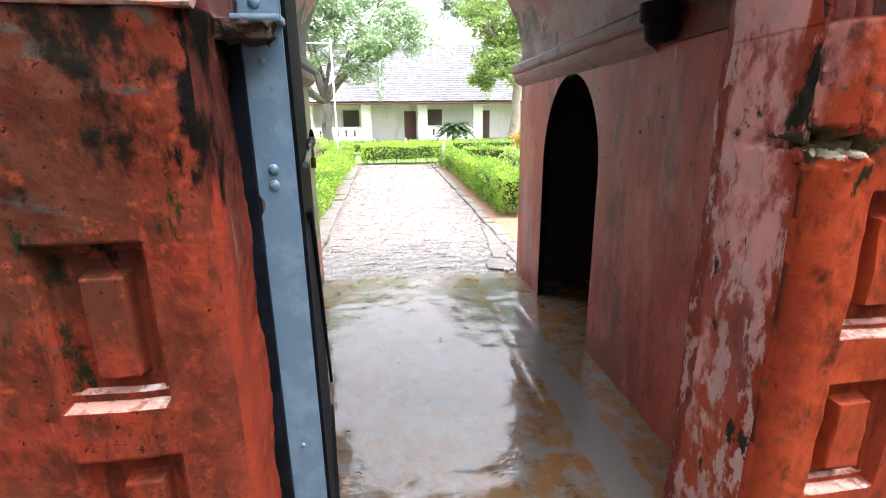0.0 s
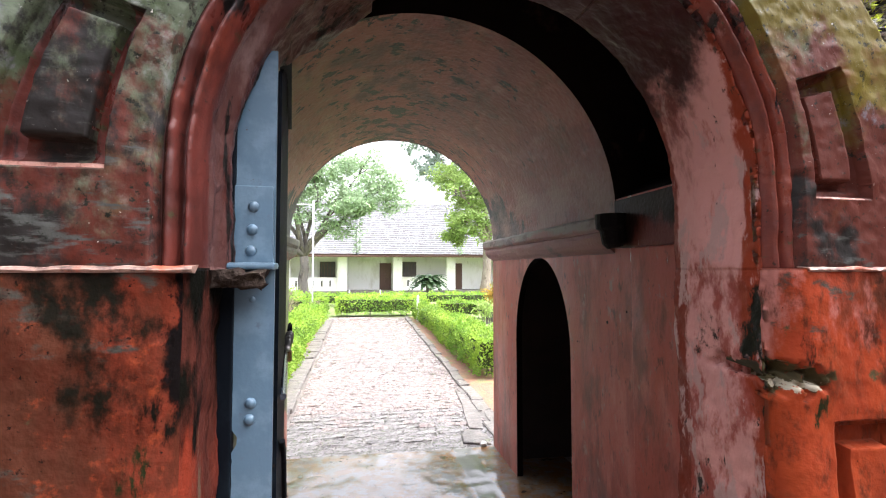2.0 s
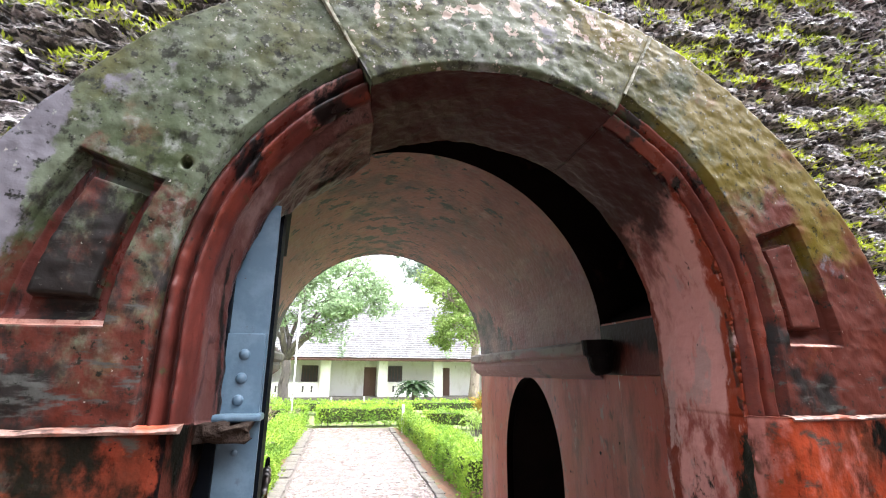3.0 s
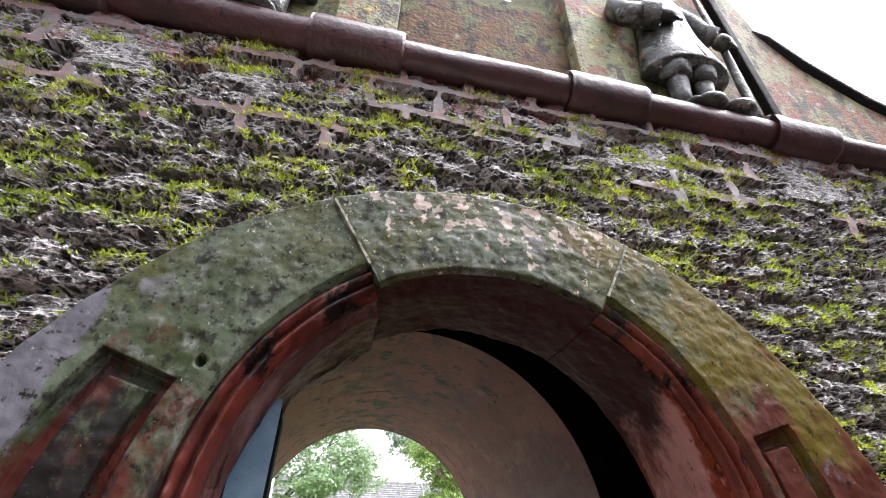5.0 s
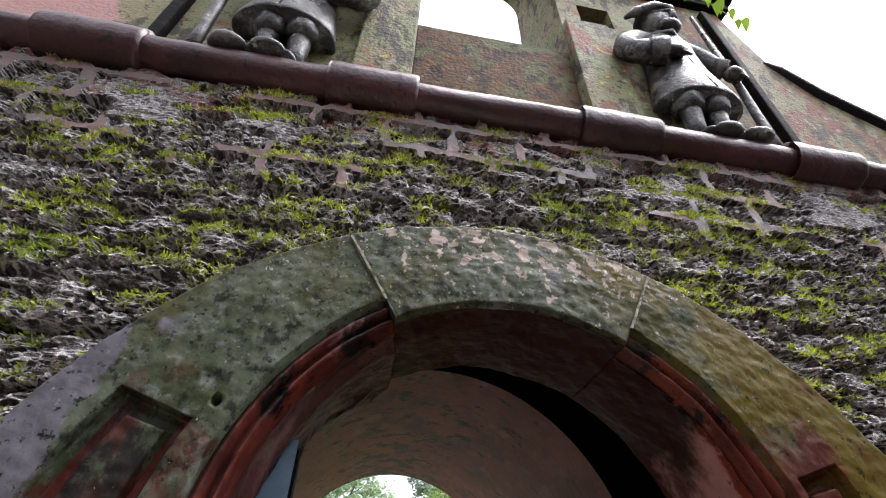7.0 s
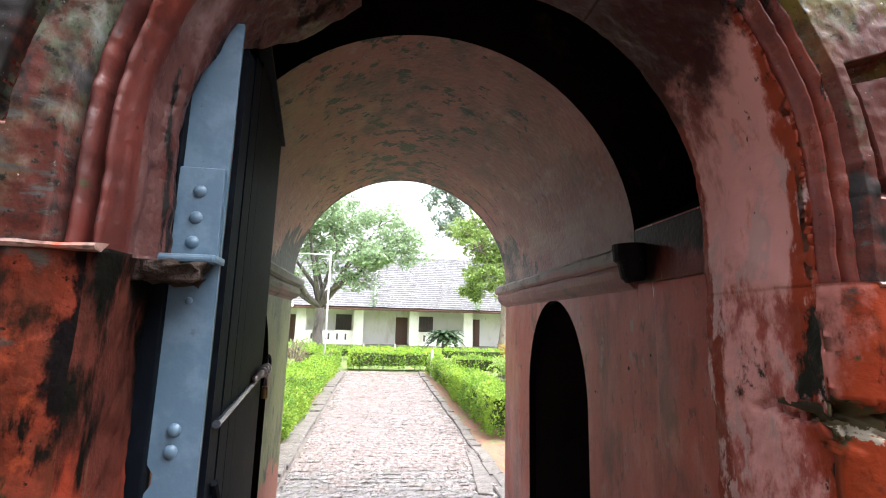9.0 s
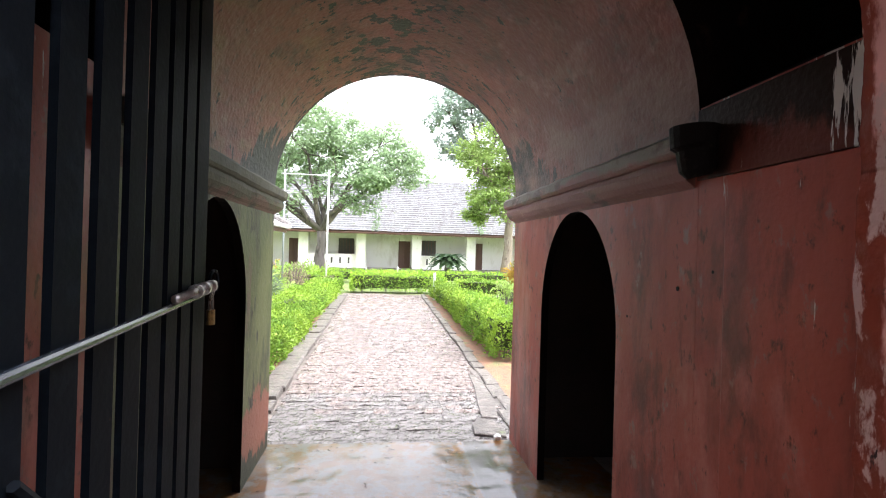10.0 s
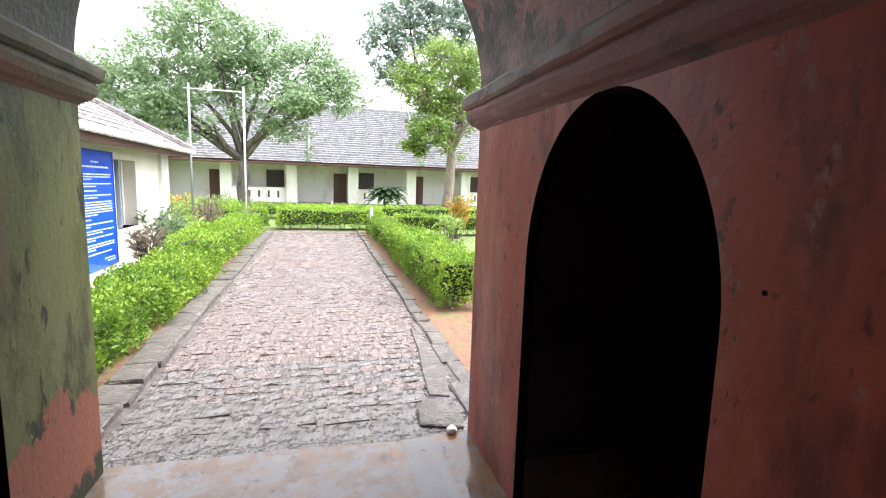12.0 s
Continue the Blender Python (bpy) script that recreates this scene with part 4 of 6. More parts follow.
# pale ledge strips on top of the lower jambs
for nm, xa, xb in (("trim_band_west", -0.898, -0.335), ("trim_band_east", 1.095, 1.578)):
    vs, fs = [], []
    n = 60
    for i in range(n + 1):
        x = xa + (xb - xa) * i / n
        y = face_y(x)
        w = 0.004 * fbm(x * 14, 2, 0)
        for py, pz in ((0.0, 1.699), (-0.017 + w, 1.701), (-0.020 + w, 1.706 + w), (-0.016, 1.711 + w), (0.02, 1.715 + w)):
            vs.append((x, y + py, pz))
    for i in range(n):
        for j in range(4):
            fs.append((i * 5 + j, i * 5 + j + 1, i * 5 + j + 6, i * 5 + j + 5))
    fs += [tuple(range(5)), tuple(range(n * 5, n * 5 + 5))]
    M_BAND = surface("bare_lime_ledge", (0.24, 0.145, 0.115), [((0.06, 0.03, 0.022), 12.0, 0.50, 0.62, ONE), ((0.34, 0.08, 0.04), 7.0, 0.52, 0.62, ONE)], rough=0.4, bump=0.4, bscale=60)
    structure(raw(nm, vs, fs, M_BAND), "pale worn plaster ledge on the jamb", "trim")

# ---- laterite wall above and beside the arch ----
vs, fs, idx = [], [], {}
STEP = 0.0075
nx, nz = int(5.6 / STEP), int(3.76 / STEP)
keep, mortared = {}, set()
for k in range(nz + 1):
    z = k * STEP
    course = z / 0.155
    for i in range(nx + 1):
        x = -2.4 + i * STEP
        if z < 1.3:
            continue
        if (x - RING_X) ** 2 + (z - RING_Z) ** 2 < (RING_R - 0.05) ** 2 or (z < RING_Z and abs(x - RING_X) < RING_R - 0.05):
            continue
        wob = 0.35 * fbm(x * 1.6, 7.0, z * 1.2, 2)
        cf = (course + wob) % 1.0
        row = math.floor(course + wob)
        joint = min(cf, 1 - cf)
        bx = (x / 0.34 + 0.37 * (row % 5) + 0.12 * fbm(x, 3, row)) % 1.0
        vj = min(bx, 1 - bx)
        r1 = fbm(x * 7, 0, z * 15, 3)
        wx, wz = x + 0.02 * fbm(x * 24, 1, z * 24, 2), z + 0.012 * fbm(x * 24, 6, z * 24, 2)
        near = noise.voronoi((wx * 17, 2.0, wz * 54))[0]
        wall_of_cell = near[1] - near[0]
        hole = smooth01(wall_of_cell, 0.06, 0.42) * smooth01(fbm(x * 9, 9, z * 20, 2), -0.35, 0.25)
        y = 1.118 - 0.030 * r1 - 0.006 * fbm(x * 60, 4, z * 90, 2) + 0.036 * hole
        y += 0.040 * (1 - smooth01(joint, 0.02, 0.14)) + 0.016 * (1 - smooth01(vj, 0.008, 0.04))
        y -= 0.014 * fbm(row * 3.1, math.floor(x / 0.34 + 0.37 * (row % 5)) * 1.7, 0, 2)
        if z > 3.35:
            y = y + (1.108 - y) * 0.85 * smooth01(fbm(x * 2.2, 11, z * 5, 3), 0.02, 0.12)
        if z > 3.12:
            row_top = 0 if z > 3.60 else 1 if z > 3.42 else 2
            flat = min(abs(z - c - 0.012 * fbm(x * 5, 2, c, 2)) for c in (3.60, 3.42, 3.25))
            upright = abs(((x + 0.13 * row_top + 0.02 * fbm(x * 9, row_top, z * 9, 2)) / 0.30 + 0.5) % 1.0 - 0.5) * 0.30
            if min(flat, upright) < 0.020 + 0.014 * fbm(x * 12, 3, z * 12, 2) and fbm(x * 1.7, 14, z * 3.0, 3) > 0.10 - 0.45 * smooth01(z, 3.2, 3.66):
                y = 1.098 + 0.003 * fbm(x * 20, 5, z * 20, 2)
                mortared.add(len(vs))
        y += 0.12 * (1 - smooth01(math.hypot((x + 0.415) / 0.035, (z - 3.655) / 0.045), 0.8, 1.1))
        keep[(i, k)] = len(vs)
        vs.append((x, y, z))
for (i, k), a in keep.items():
    b, c, d = keep.get((i + 1, k)), keep.get((i + 1, k + 1)), keep.get((i, k + 1))
    if b is not None and c is not None and d is not None:
        fs.append((a, b, c, d))
front = raw("wall_front", vs, fs, M_LATERITE, smooth=False)
front.data.materials.append(M_MORTAR)
front.data.polygons.foreach_set("material_index", [1 if all(v in mortared for v in f) else 0 for f in fs])
structure(front, "rough black laterite block wall overgrown with moss", "wall")
LAT = vs
# mass behind it
bm = bmesh.new()
prism(bm, [(-6, 0), (-6, 3.72), (7, 3.72), (7, 0), (1.6, 0), (1.6, 2.9), (-0.9, 2.9), (-0.9, 0)], "y", 1.26, RECESS_Y - 0.002)
structure(part("wall_core", bm, M_BLACKSTONE), "dark core of the gate wall", "wall")

# moss and small ferns on the wall
rng = random.Random(7)
mv, mf = [], []
spots = [p for p in LAT if -2.4 < p[0] < 3.3 and p[2] > 1.6]
tufts = 0
while tufts < 12000:
    x, y, z = rng.choice(spots)
    if 0.5 * fbm(x * 1.3, 21, z * 3.4, 3) + fbm(x * 4.0, 31, z * 13, 3) < -0.02 + 0.25 * smooth01(z, 3.35, 3.7) + rng.uniform(0.0, 0.22):
        continue
    if y > 1.15:
        continue
    tufts += 1
    for _ in range(rng.randint(4, 7)):
        a, lift, ln = rng.uniform(-1.4, 1.4), rng.uniform(-0.2, 1.2), rng.uniform(0.008, 0.028)
        d = Vector((math.sin(a), -rng.uniform(0.3, 1.0), lift)).normalized()
        s = d.cross(Vector((rng.uniform(-1, 1), rng.uniform(-1, 1), rng.uniform(-1, 1)))).normalized() * ln * 0.13
        o = Vector((x + rng.uniform(-0.012, 0.012), y + 0.004, z + rng.uniform(-0.008, 0.008)))
        k = len(mv)
        mv += [o, o + d * ln * 0.55 + s, o + d * ln, o + d * ln * 0.55 - s]
        mf.append((k, k + 1, k + 2, k + 3))
tagged(raw("wall_moss", mv, mf, M_MOSSLEAF), "bright green moss and tiny ferns on the laterite", "moss", kind="stuff")

# ---- roll moulding and parapet ----
CX = 0.43
vs, fs = [], []
n, m = 420, 16
for i in range(n + 1):
    x = -3.6 + 8.0 * i / n
    for j in range(m):
        a = 2 * math.pi * j / m
        r = 0.088 + 0.008 * fbm(x * 2.2, math.cos(a) * 2, math.sin(a) * 2) + 0.003 * fbm(x * 11, math.cos(a) * 5, math.sin(a) * 5, 3)
        vs.append((x, 1.10 + r * math.cos(a), 3.755 + r * math.sin(a) * 0.92))
for i in range(n):
    for j in range(m):
        fs.append((i * m + j, i * m + (j + 1) % m, (i + 1) * m + (j + 1) % m, (i + 1) * m + j))
fs += [tuple(range(m)), tuple(range(n * m, n * m + m))]
structure(raw("trim_roll", vs, fs, M_ROLL, smooth=True), "wet maroon half-round string course", "trim")
for k, (xa, xb) in enumerate(((-1.59, -1.18), (-0.41, -0.01), (0.77, 1.17), (1.89, 2.27))):
    vs, fs = [], []
    n, m = 24, 14
    for i in range(n + 1):
        x = xa + (xb - xa) * i / n
        for j in range(m):
            a = 2 * math.pi * j / m
            r = 0.112 + 0.006 * fbm(x * 9, math.cos(a) * 3, k + math.sin(a) * 3, 3) - 0.004 * (1 - smooth01(min(i, n - i), 0, 1))
            vs.append((x, 1.10 + r * math.cos(a), 3.76 + r * math.sin(a)))
    for i in range(n):
        for j in range(m):
            fs.append((i * m + j, i * m + (j + 1) % m, (i + 1) * m + (j + 1) % m, (i + 1) * m + j))
    fs += [tuple(range(m)), tuple(range(n * m, n * m + m))]
    structure(raw("trim_sleeve_%d" % (k + 1), vs, fs, M_ROLL, smooth=True), "pinkish plaster collar on the string course", "trim")

par = thing("parapet", 0, 0, 3.85, "lichen-grown plaster parapet with an arched opening and curved gable", "parapet", kind="structure")


def ppart(name, bm_, mat_=None, label="", smooth=False):
    ob = part(name, bm_, mat_ or M_PARAPET, par, label, smooth)
    ob.matrix_parent_inverse = par.matrix_basis.inverted()
    return ob


bm = bmesh.new()
T0, T1 = 1.165, 1.80
half = 0.475
opening = [(CX + half, 4.68)] + arc(CX, 6.5, half, 0, 180, 16) + [(CX - half, 4.68)]
right = [(CX + half, 3.86), (CX + 3.6, 3.86), (CX + 3.6, 4.05), (CX + 3.0, 4.22), (CX + 2.55, 4.42), (CX + 2.2, 4.70), (CX + 2.02, 4.98), (CX + 1.98, 5.2), (CX + 1.86, 5.75), (CX + 1.78, 7.2)]
left = [(2 * CX - x, z) for x, z in right]
prism(bm, right + [(CX, 7.2)] + [(CX, 6.5 + half)] + opening[1:][:9][::-1][1:] + [(CX + half, 4.68)], "y", T0, T1)
prism(bm, left + [(CX, 7.2)] + [(CX, 6.5 + half)] + [(2 * CX - x, z) for x, z in opening[1:][:9][::-1][1:]] + [(CX - half, 4.68)], "y", T0, T1)
pwall = ppart("wall", bm)
cut = bmesh.new()
for sx_ in (1, -1):
    box(cut, *sorted((CX + sx_ * 0.63, CX + sx_ * 0.87)), T0 - 0.1, T0 + 0.35, 5.11, 5.38)
cutter = part("cutter", cut, M_BLACKSTONE)
hole = pwall.modifiers.new("putlog_holes", "BOOLEAN")
hole.operation, hole.object, hole.solver = "DIFFERENCE", cutter, "EXACT"
bpy.context.view_layer.update()
carved = bpy.data.meshes.new_from_object(pwall.evaluated_get(bpy.context.evaluated_depsgraph_get()))
pwall.modifiers.remove(hole)
pwall.data = carved
bpy.data.objects.remove(cutter)
M_APRON = surface("rust_brown_parapet_plaster", (0.085, 0.044, 0.018), [((0.15, 0.072, 0.02), 5.0, 0.48, 0.66, ONE), ((0.085, 0.090, 0.034), 4.0, 0.50, 0.60, ONE, [("Z", 4.0, 4.6, 0.04)]), ((0.030, 0.018, 0.010), 12.0, 0.52, 0.58, ONE), ((0.20, 0.20, 0.15), 14.0, 0.62, 0.70, ONE)], rough=0.7, bump=0.5, bscale=50, coarse=12, dist=0.014, spec=0.15)
ppart("apron", boxbm(CX - half - 0.004, CX + half + 0.004, T0 + 0.022, T1, 3.86, 4.69, bevel=0.012), M_APRON, "rust-brown rough apron below the opening")
for s in (1, -1):
    xa, xb = sorted((CX + s * (half + 0.004), CX + s * (half + 0.30)))
    ppart("pilaster", boxbm(xa, xb, T0 - 0.05, T0 + 0.03, 3.86, 5.02, bevel=0.01))
    xa, xb = sorted((CX + s * 1.66, CX + s * 1.72))
    ppart("rib", boxbm(xa, xb, T0 - 0.05, T0 + 0.03, 3.86, 5.62, bevel=0.012), M_BLACKSTONE, "dark narrow raised rib")
    for k, (zz, dp) in enumerate(((5.74, 0.06), (5.83, 0.10), (5.93, 0.14))):
        xa, xb = sorted((CX + s * 0.55, CX + s * (1.9 + dp)))
        ppart("capping", boxbm(xa, xb, T0 - dp, T0 + 0.05, zz, zz + 0.085, bevel=0.02), M_BLACKSTONE, "blackened stepped capping")
    bm = bmesh.new()
    pts = [(CX + s * a, T0 + 0.12, z) for a, z in ((1.99, 5.05), (2.06, 4.96), (2.24, 4.70), (2.58, 4.44), (3.02, 4.25), (3.62, 4.08))]
    tube(bm, pts, [0.05, 0.06, 0.065, 0.065, 0.065, 0.065], n=10, squash=2.6)
    ppart("coping", bm, M_BLACKSTONE, "dark wet curved coping", smooth=True)


# soldier figures in relief
def soldier(s, label):
    ox, oy = CX + s * 1.12, T0
    b = bmesh.new()

    def P(x, y, z):
        return (ox + s * x * 0.92, oy - y, 3.815 + (z - 3.90) * 0.95)
    for dx, fx in ((-0.10, 0.05), (0.065, 0.07)):
        # shoe with a heel, slim calf, puffed breeches band
        blob(b, P(dx + 0.02, 0.10, 3.925), (0.050, 0.060, 0.030))
        blob(b, P(dx + fx + 0.055, 0.14, 3.925), (0.085, 0.062, 0.036))
        tube(b, [P(dx, 0.07, 3.92), P(dx - 0.005, 0.08, 4.02), P(dx, 0.085, 4.12), P(dx, 0.08, 4.20)], [0.044, 0.046, 0.054, 0.050], n=12)
        tube(b, [P(dx, 0.08, 4.165), P(dx, 0.085, 4.17), P(dx, 0.09, 4.22), P(dx, 0.085, 4.27), P(dx, 0.085, 4.275), P(dx, 0.085, 4.34)], [0.052, 0.080, 0.088, 0.080, 0.070, 0.075], n=14)
    # long coat with a thick flared hem
    tube(b, [P(0, 0.05, 4.46), P(0.01, 0.05, 4.245), P(0.01, 0.05, 4.235), P(0.01, 0.05, 4.262), P(0, 0.05, 4.42), P(0, 0.05, 4.60), P(0, 0.05, 4.76), P(0, 0.05, 4.90), P(0, 0.05, 4.98), P(0, 0.05, 5.03), P(0, 0.05, 5.06)],
         [0.17, 0.232, 0.252, 0.258, 0.226, 0.192, 0.180, 0.180, 0.165, 0.120, 0.06], n=24, squash=0.60)
    # front closure, collar and belt folds
    tube(b, [P(0.03, 0.195, 4.26), P(0.02, 0.165, 4.50), P(0.01, 0.150, 4.76), P(0.0, 0.130, 4.96)], [0.012, 0.012, 0.011, 0.010], n=6)
    for k in range(5):
        blob(b, P(0.055, 0.158 - 0.006 * k, 4.52 + 0.095 * k), (0.014, 0.012, 0.014), 8, 6)
    tube(b, [P(-0.11, 0.09, 5.03), P(0, 0.15, 4.99), P(0.11, 0.09, 5.03)], [0.022, 0.028, 0.022], n=8)
    # arm bent to the hip, with a wide turned-back cuff
    tube(b, [P(-0.13, 0.06, 4.99), P(-0.25, 0.08, 4.93), P(-0.35, 0.10, 4.82), P(-0.385, 0.11, 4.74), P(-0.35, 0.13, 4.66), P(-0.25, 0.16, 4.63)], [0.060, 0.066, 0.066, 0.066, 0.068, 0.074], n=14)
    tube(b, [P(-0.27, 0.155, 4.635), P(-0.17, 0.18, 4.63), P(-0.165, 0.18, 4.63)], [0.078, 0.086, 0.05], n=14)
    tube(b, [P(-0.17, 0.18, 4.63), P(-0.09, 0.19, 4.645), P(-0.03, 0.185, 4.66)], [0.042, 0.040, 0.028], n=10)
    for k in range(4):
        tube(b, [P(-0.08, 0.205, 4.675 - 0.022 * k), P(0.0, 0.195, 4.69 - 0.022 * k)], [0.013, 0.010], n=6)
    # arm to the musket
    tube(b, [P(0.13, 0.06, 4.98), P(0.215, 0.08, 4.86), P(0.255, 0.10, 4.74), P(0.30, 0.12, 4.67), P(0.305, 0.12, 4.668)], [0.058, 0.058, 0.056, 0.062, 0.04], n=12)
    blob(b, P(0.35, 0.12, 4.63), (0.065, 0.05, 0.052))
    for k in range(4):
        tube(b, [P(0.36, 0.15, 4.655 - 0.024 * k), P(0.425, 0.135, 4.66 - 0.024 * k)], [0.014, 0.011], n=6)
    # neck, broad face, brow, nose, beard
    tube(b, [P(0.0, 0.07, 5.02), P(0.0, 0.08, 5.10)], [0.075, 0.07], n=12)
    blob(b, P(0.0, 0.10, 5.18), (0.115, 0.095, 0.125), 18, 12)
    blob(b, P(0.035, 0.195, 5.175), (0.022, 0.030, 0.040), 8, 6)
    tube(b, [P(-0.08, 0.165, 5.215), P(0.035, 0.198, 5.222), P(0.105, 0.165, 5.215)], [0.014, 0.018, 0.014], n=8)
    blob(b, P(0.02, 0.15, 5.085), (0.080, 0.055, 0.052), 14, 9)
    # tricorne hat: crown and cocked brim
    tube(b, [P(0, 0.09, 5.25), P(0, 0.09, 5.262), P(0, 0.085, 5.32), P(0, 0.08, 5.40)], [0.125, 0.150, 0.125, 0.080], n=18, squash=0.85)
    tube(b, [P(-0.255, 0.10, 5.215), P(-0.17, 0.13, 5.275), P(-0.05, 0.16, 5.315), P(0.08, 0.16, 5.315), P(0.165, 0.12, 5.27)], [0.014, 0.040, 0.052, 0.050, 0.018], n=10, squash=0.8)
    # musket
    tube(b, [P(0.385, 0.07, 3.90), P(0.39, 0.075, 4.10), P(0.395, 0.085, 4.65), P(0.405, 0.07, 5.55)], [0.034, 0.026, 0.022, 0.014], n=8)
    for v in b.verts:
        f = 0.008 * fbm(v.co.x * 14, v.co.y * 14, v.co.z * 14, 3)
        v.co += Vector((f, f * 0.6, f))
    ob = part("soldier_statue", b, M_STATUE, smooth=True)
    return tagged(ob, label, "statue", "soldier figures on the parapet")


soldier(1, "weathered grey stone soldier relief with hat and musket on the parapet")
soldier(-1, "weathered grey stone soldier relief standing beside his musket on the parapet")
# creeper on the capping
creep = thing("creeper", 2.00, 1.06, 5.66, "bright green creeper sprig growing from the parapet capping", "plant")
bm = bmesh.new()
tube(bm, [(-0.04, 0.03, 0.02), (0.0, -0.04, -0.10), (0.08, -0.06, -0.25), (0.16, -0.05, -0.42)], [0.006, 0.005, 0.004, 0.003], n=5)
part("stem", bm, M_HEDGE, creep)
for k, (lx, lz, sz) in enumerate((a_, b_ * 1.15, c_ * 0.95) for a_, b_, c_ in ((-0.06, 0.02, 0.05), (-0.02, -0.06, 0.045), (0.0, -0.12, 0.06), (0.07, -0.18, 0.065), (0.02, -0.24, 0.06), (0.12, -0.29, 0.05), (0.17, -0.40, 0.06), (0.10, -0.44, 0.045))):
    c = Vector((lx, -0.08, lz))
    vs = [c] + [c + Vector((px * sz, -0.75 * pz * sz - 0.01, pz * sz)) for px, pz in ((0.42, 0.28), (0.95, 0.16), (1.05, -0.42), (0.70, -1.35), (0.12, -0.72), (-0.22, -0.22))]
    raw("leaf", vs, [(0, 1, 2, 3, 4, 5, 6)], M_SPRIG, creep)


# thicker plaster coat beside the recess; black discs paint the shade of small pits
structure(part("trim_plaster_coat", boxbm(WALL_R - 0.007, WALL_R + 0.01, RECESS_Y + 0.012, 2.015, 0.0, 1.807, bevel=0.003), M_PINK), "slightly thicker coat of damp pink plaster", "trim")
for k, (py, pz, pr) in enumerate(PITS):
    bm = bmesh.new()
    tube(bm, [(WALL_R + 0.01, py, pz), (WALL_R - 0.0015, py, pz)], pr, n=9)
    tagged(part("wall_pit", bm, M_BLACKSTONE), "small black disc painting a pit's shade on the pink plaster", "pit", "pits in the passage wall")


# ---- gate leaf ----
gate = thing("gate_leaf", -0.265, 1.16, 0.0, "open blue and navy iron bar gate leaf with riveted stile", "gate")
bm = bmesh.new()
outline = []
for i in range(120):
    z = 0.04 + 2.20 * i / 119
    e = 0.0
    if 1.15 < z < 1.35:
        e = 0.012 * max(0.0, fbm(z * 30, 1, 0)) + 0.012 * (abs(z - 1.30) < 0.02)
    outline.append((-0.048 + e - 0.006 * (z < 1.15) + 0.002 * fbm(z * 9, 4, 0), z))
prism(bm, outline + [(0.044, 2.24), (0.044, 0.04)], "y", 0.0, 0.008)
part("stile", bm, M_BLUE, gate, "chalky blue flat iron hinge stile")
bm = bmesh.new()
prism(bm, [(-0.055, 1.712), (-0.050, 1.905), (0.040, 1.905), (0.042, 1.712)], "y", -0.012, -0.001)
bmesh.ops.bevel(bm, geom=bm.edges[:], offset=0.002, segments=1, affect="EDGES")
strap = part("hinge_strap", bm, M_BLUE, gate)
part("strap_foot", boxbm(-0.056, 0.052, -0.050, 0.010, 1.706, 1.722, bevel=0.006), M_BLUE, strap)
bm = bmesh.new()
blob(bm, (0, 0, 0), (0.0135, 0.011, 0.0135), 14, 8)
rivet0 = part("rivet", bm, M_BLUE, gate, smooth=True)
spots_r = [(-0.004, -0.010, 1.855), (-0.006, -0.010, 1.800), (-0.008, -0.010, 1.750), (-0.006, 0.002, 1.392), (-0.008, 0.002, 1.354), (-0.006, 0.002, 1.635), (-0.006, 0.002, 0.62)]
rivet0.location = spots_r[0]
for q in spots_r[1:]:
    r = new("rivet", rivet0.data)
    r.parent, r.location = gate, q
    if q[2] in (1.635, 0.62):
        r.scale = (0.6, 0.6, 0.6)


def lx(y):
    return 0.045 - 0.135 * (y / 0.95)


# leaf plane runs inwards from the stile
for k in range(8):
    y0 = 0.012 + 0.118 * k
    w = 0.055 if k else 0.05
    bm = bmesh.new()
    box(bm, lx(y0) - 0.006, lx(y0) + 0.006, y0 + 0.02, y0 + 0.02 + w, 0.06, 2.20 + 0.16 * min(1, k / 3))
    part("bar", bm, M_IRON, gate)
part("end_stile", boxbm(lx(0.95) - 0.018, lx(0.95) + 0.010, 0.915, 0.975, 0.05, 2.37, bevel=0.003), M_IRON, gate)
for z in (1.395, 0.10, 2.33):
    bm = bmesh.new()
    prism(bm, [(0.016 + 0.044, 0.01), (0.030 + 0.044, 0.01), (0.030 + lx(0.97), 0.97), (lx(0.97) - 0.006, 0.97), (0.038, 0.01)], "z", z, z + 0.012 if z != 1.395 else z + 0.014)
    if z == 1.395:
        bm.free()
        bm = bmesh.new()
        tube(bm, [(0.066, 0.01, z + 0.006), (0.018 + lx(0.97), 0.97, z + 0.006)], [0.008, 0.008], n=10)
    part("rail", bm, M_IRON if z != 1.395 else M_RAIL, gate)
bm = bmesh.new()
tube(bm, [(0.058, 0.06, 1.28), (0.050, 0.14, 1.20), (-0.012, 0.60, 0.62), (-0.05, 0.88, 0.30)], [0.007, 0.007, 0.007, 0.007], n=6)
part("brace", bm, M_IRON, gate, "thin diagonal iron brace")
bm = bmesh.new()
tube(bm, [(-0.015, 0.62, 1.418), (-0.065, 1.00, 1.425)], 0.011, n=12)
bolt = part("sliding_bolt", bm, M_STEEL, gate, "worn steel sliding bolt", smooth=True)
for yy in (0.78, 0.86, 0.94):
    bm = bmesh.new()
    tube(bm, [(-0.015 - 0.131 * (yy - 0.62), yy, 1.42), (-0.015 - 0.131 * (yy - 0.60), yy + 0.022, 1.42)], 0.019, n=12)
    part("bolt_sleeve", bm, M_STEEL, bolt, smooth=True)
bm = bmesh.new()
tube(bm, [(-0.062, 0.99 + 0.035 * math.sin(a), 1.43 + 0.035 * math.cos(a)) for a in (radians(d) for d in range(-150, 151, 20))], 0.006, n=6)
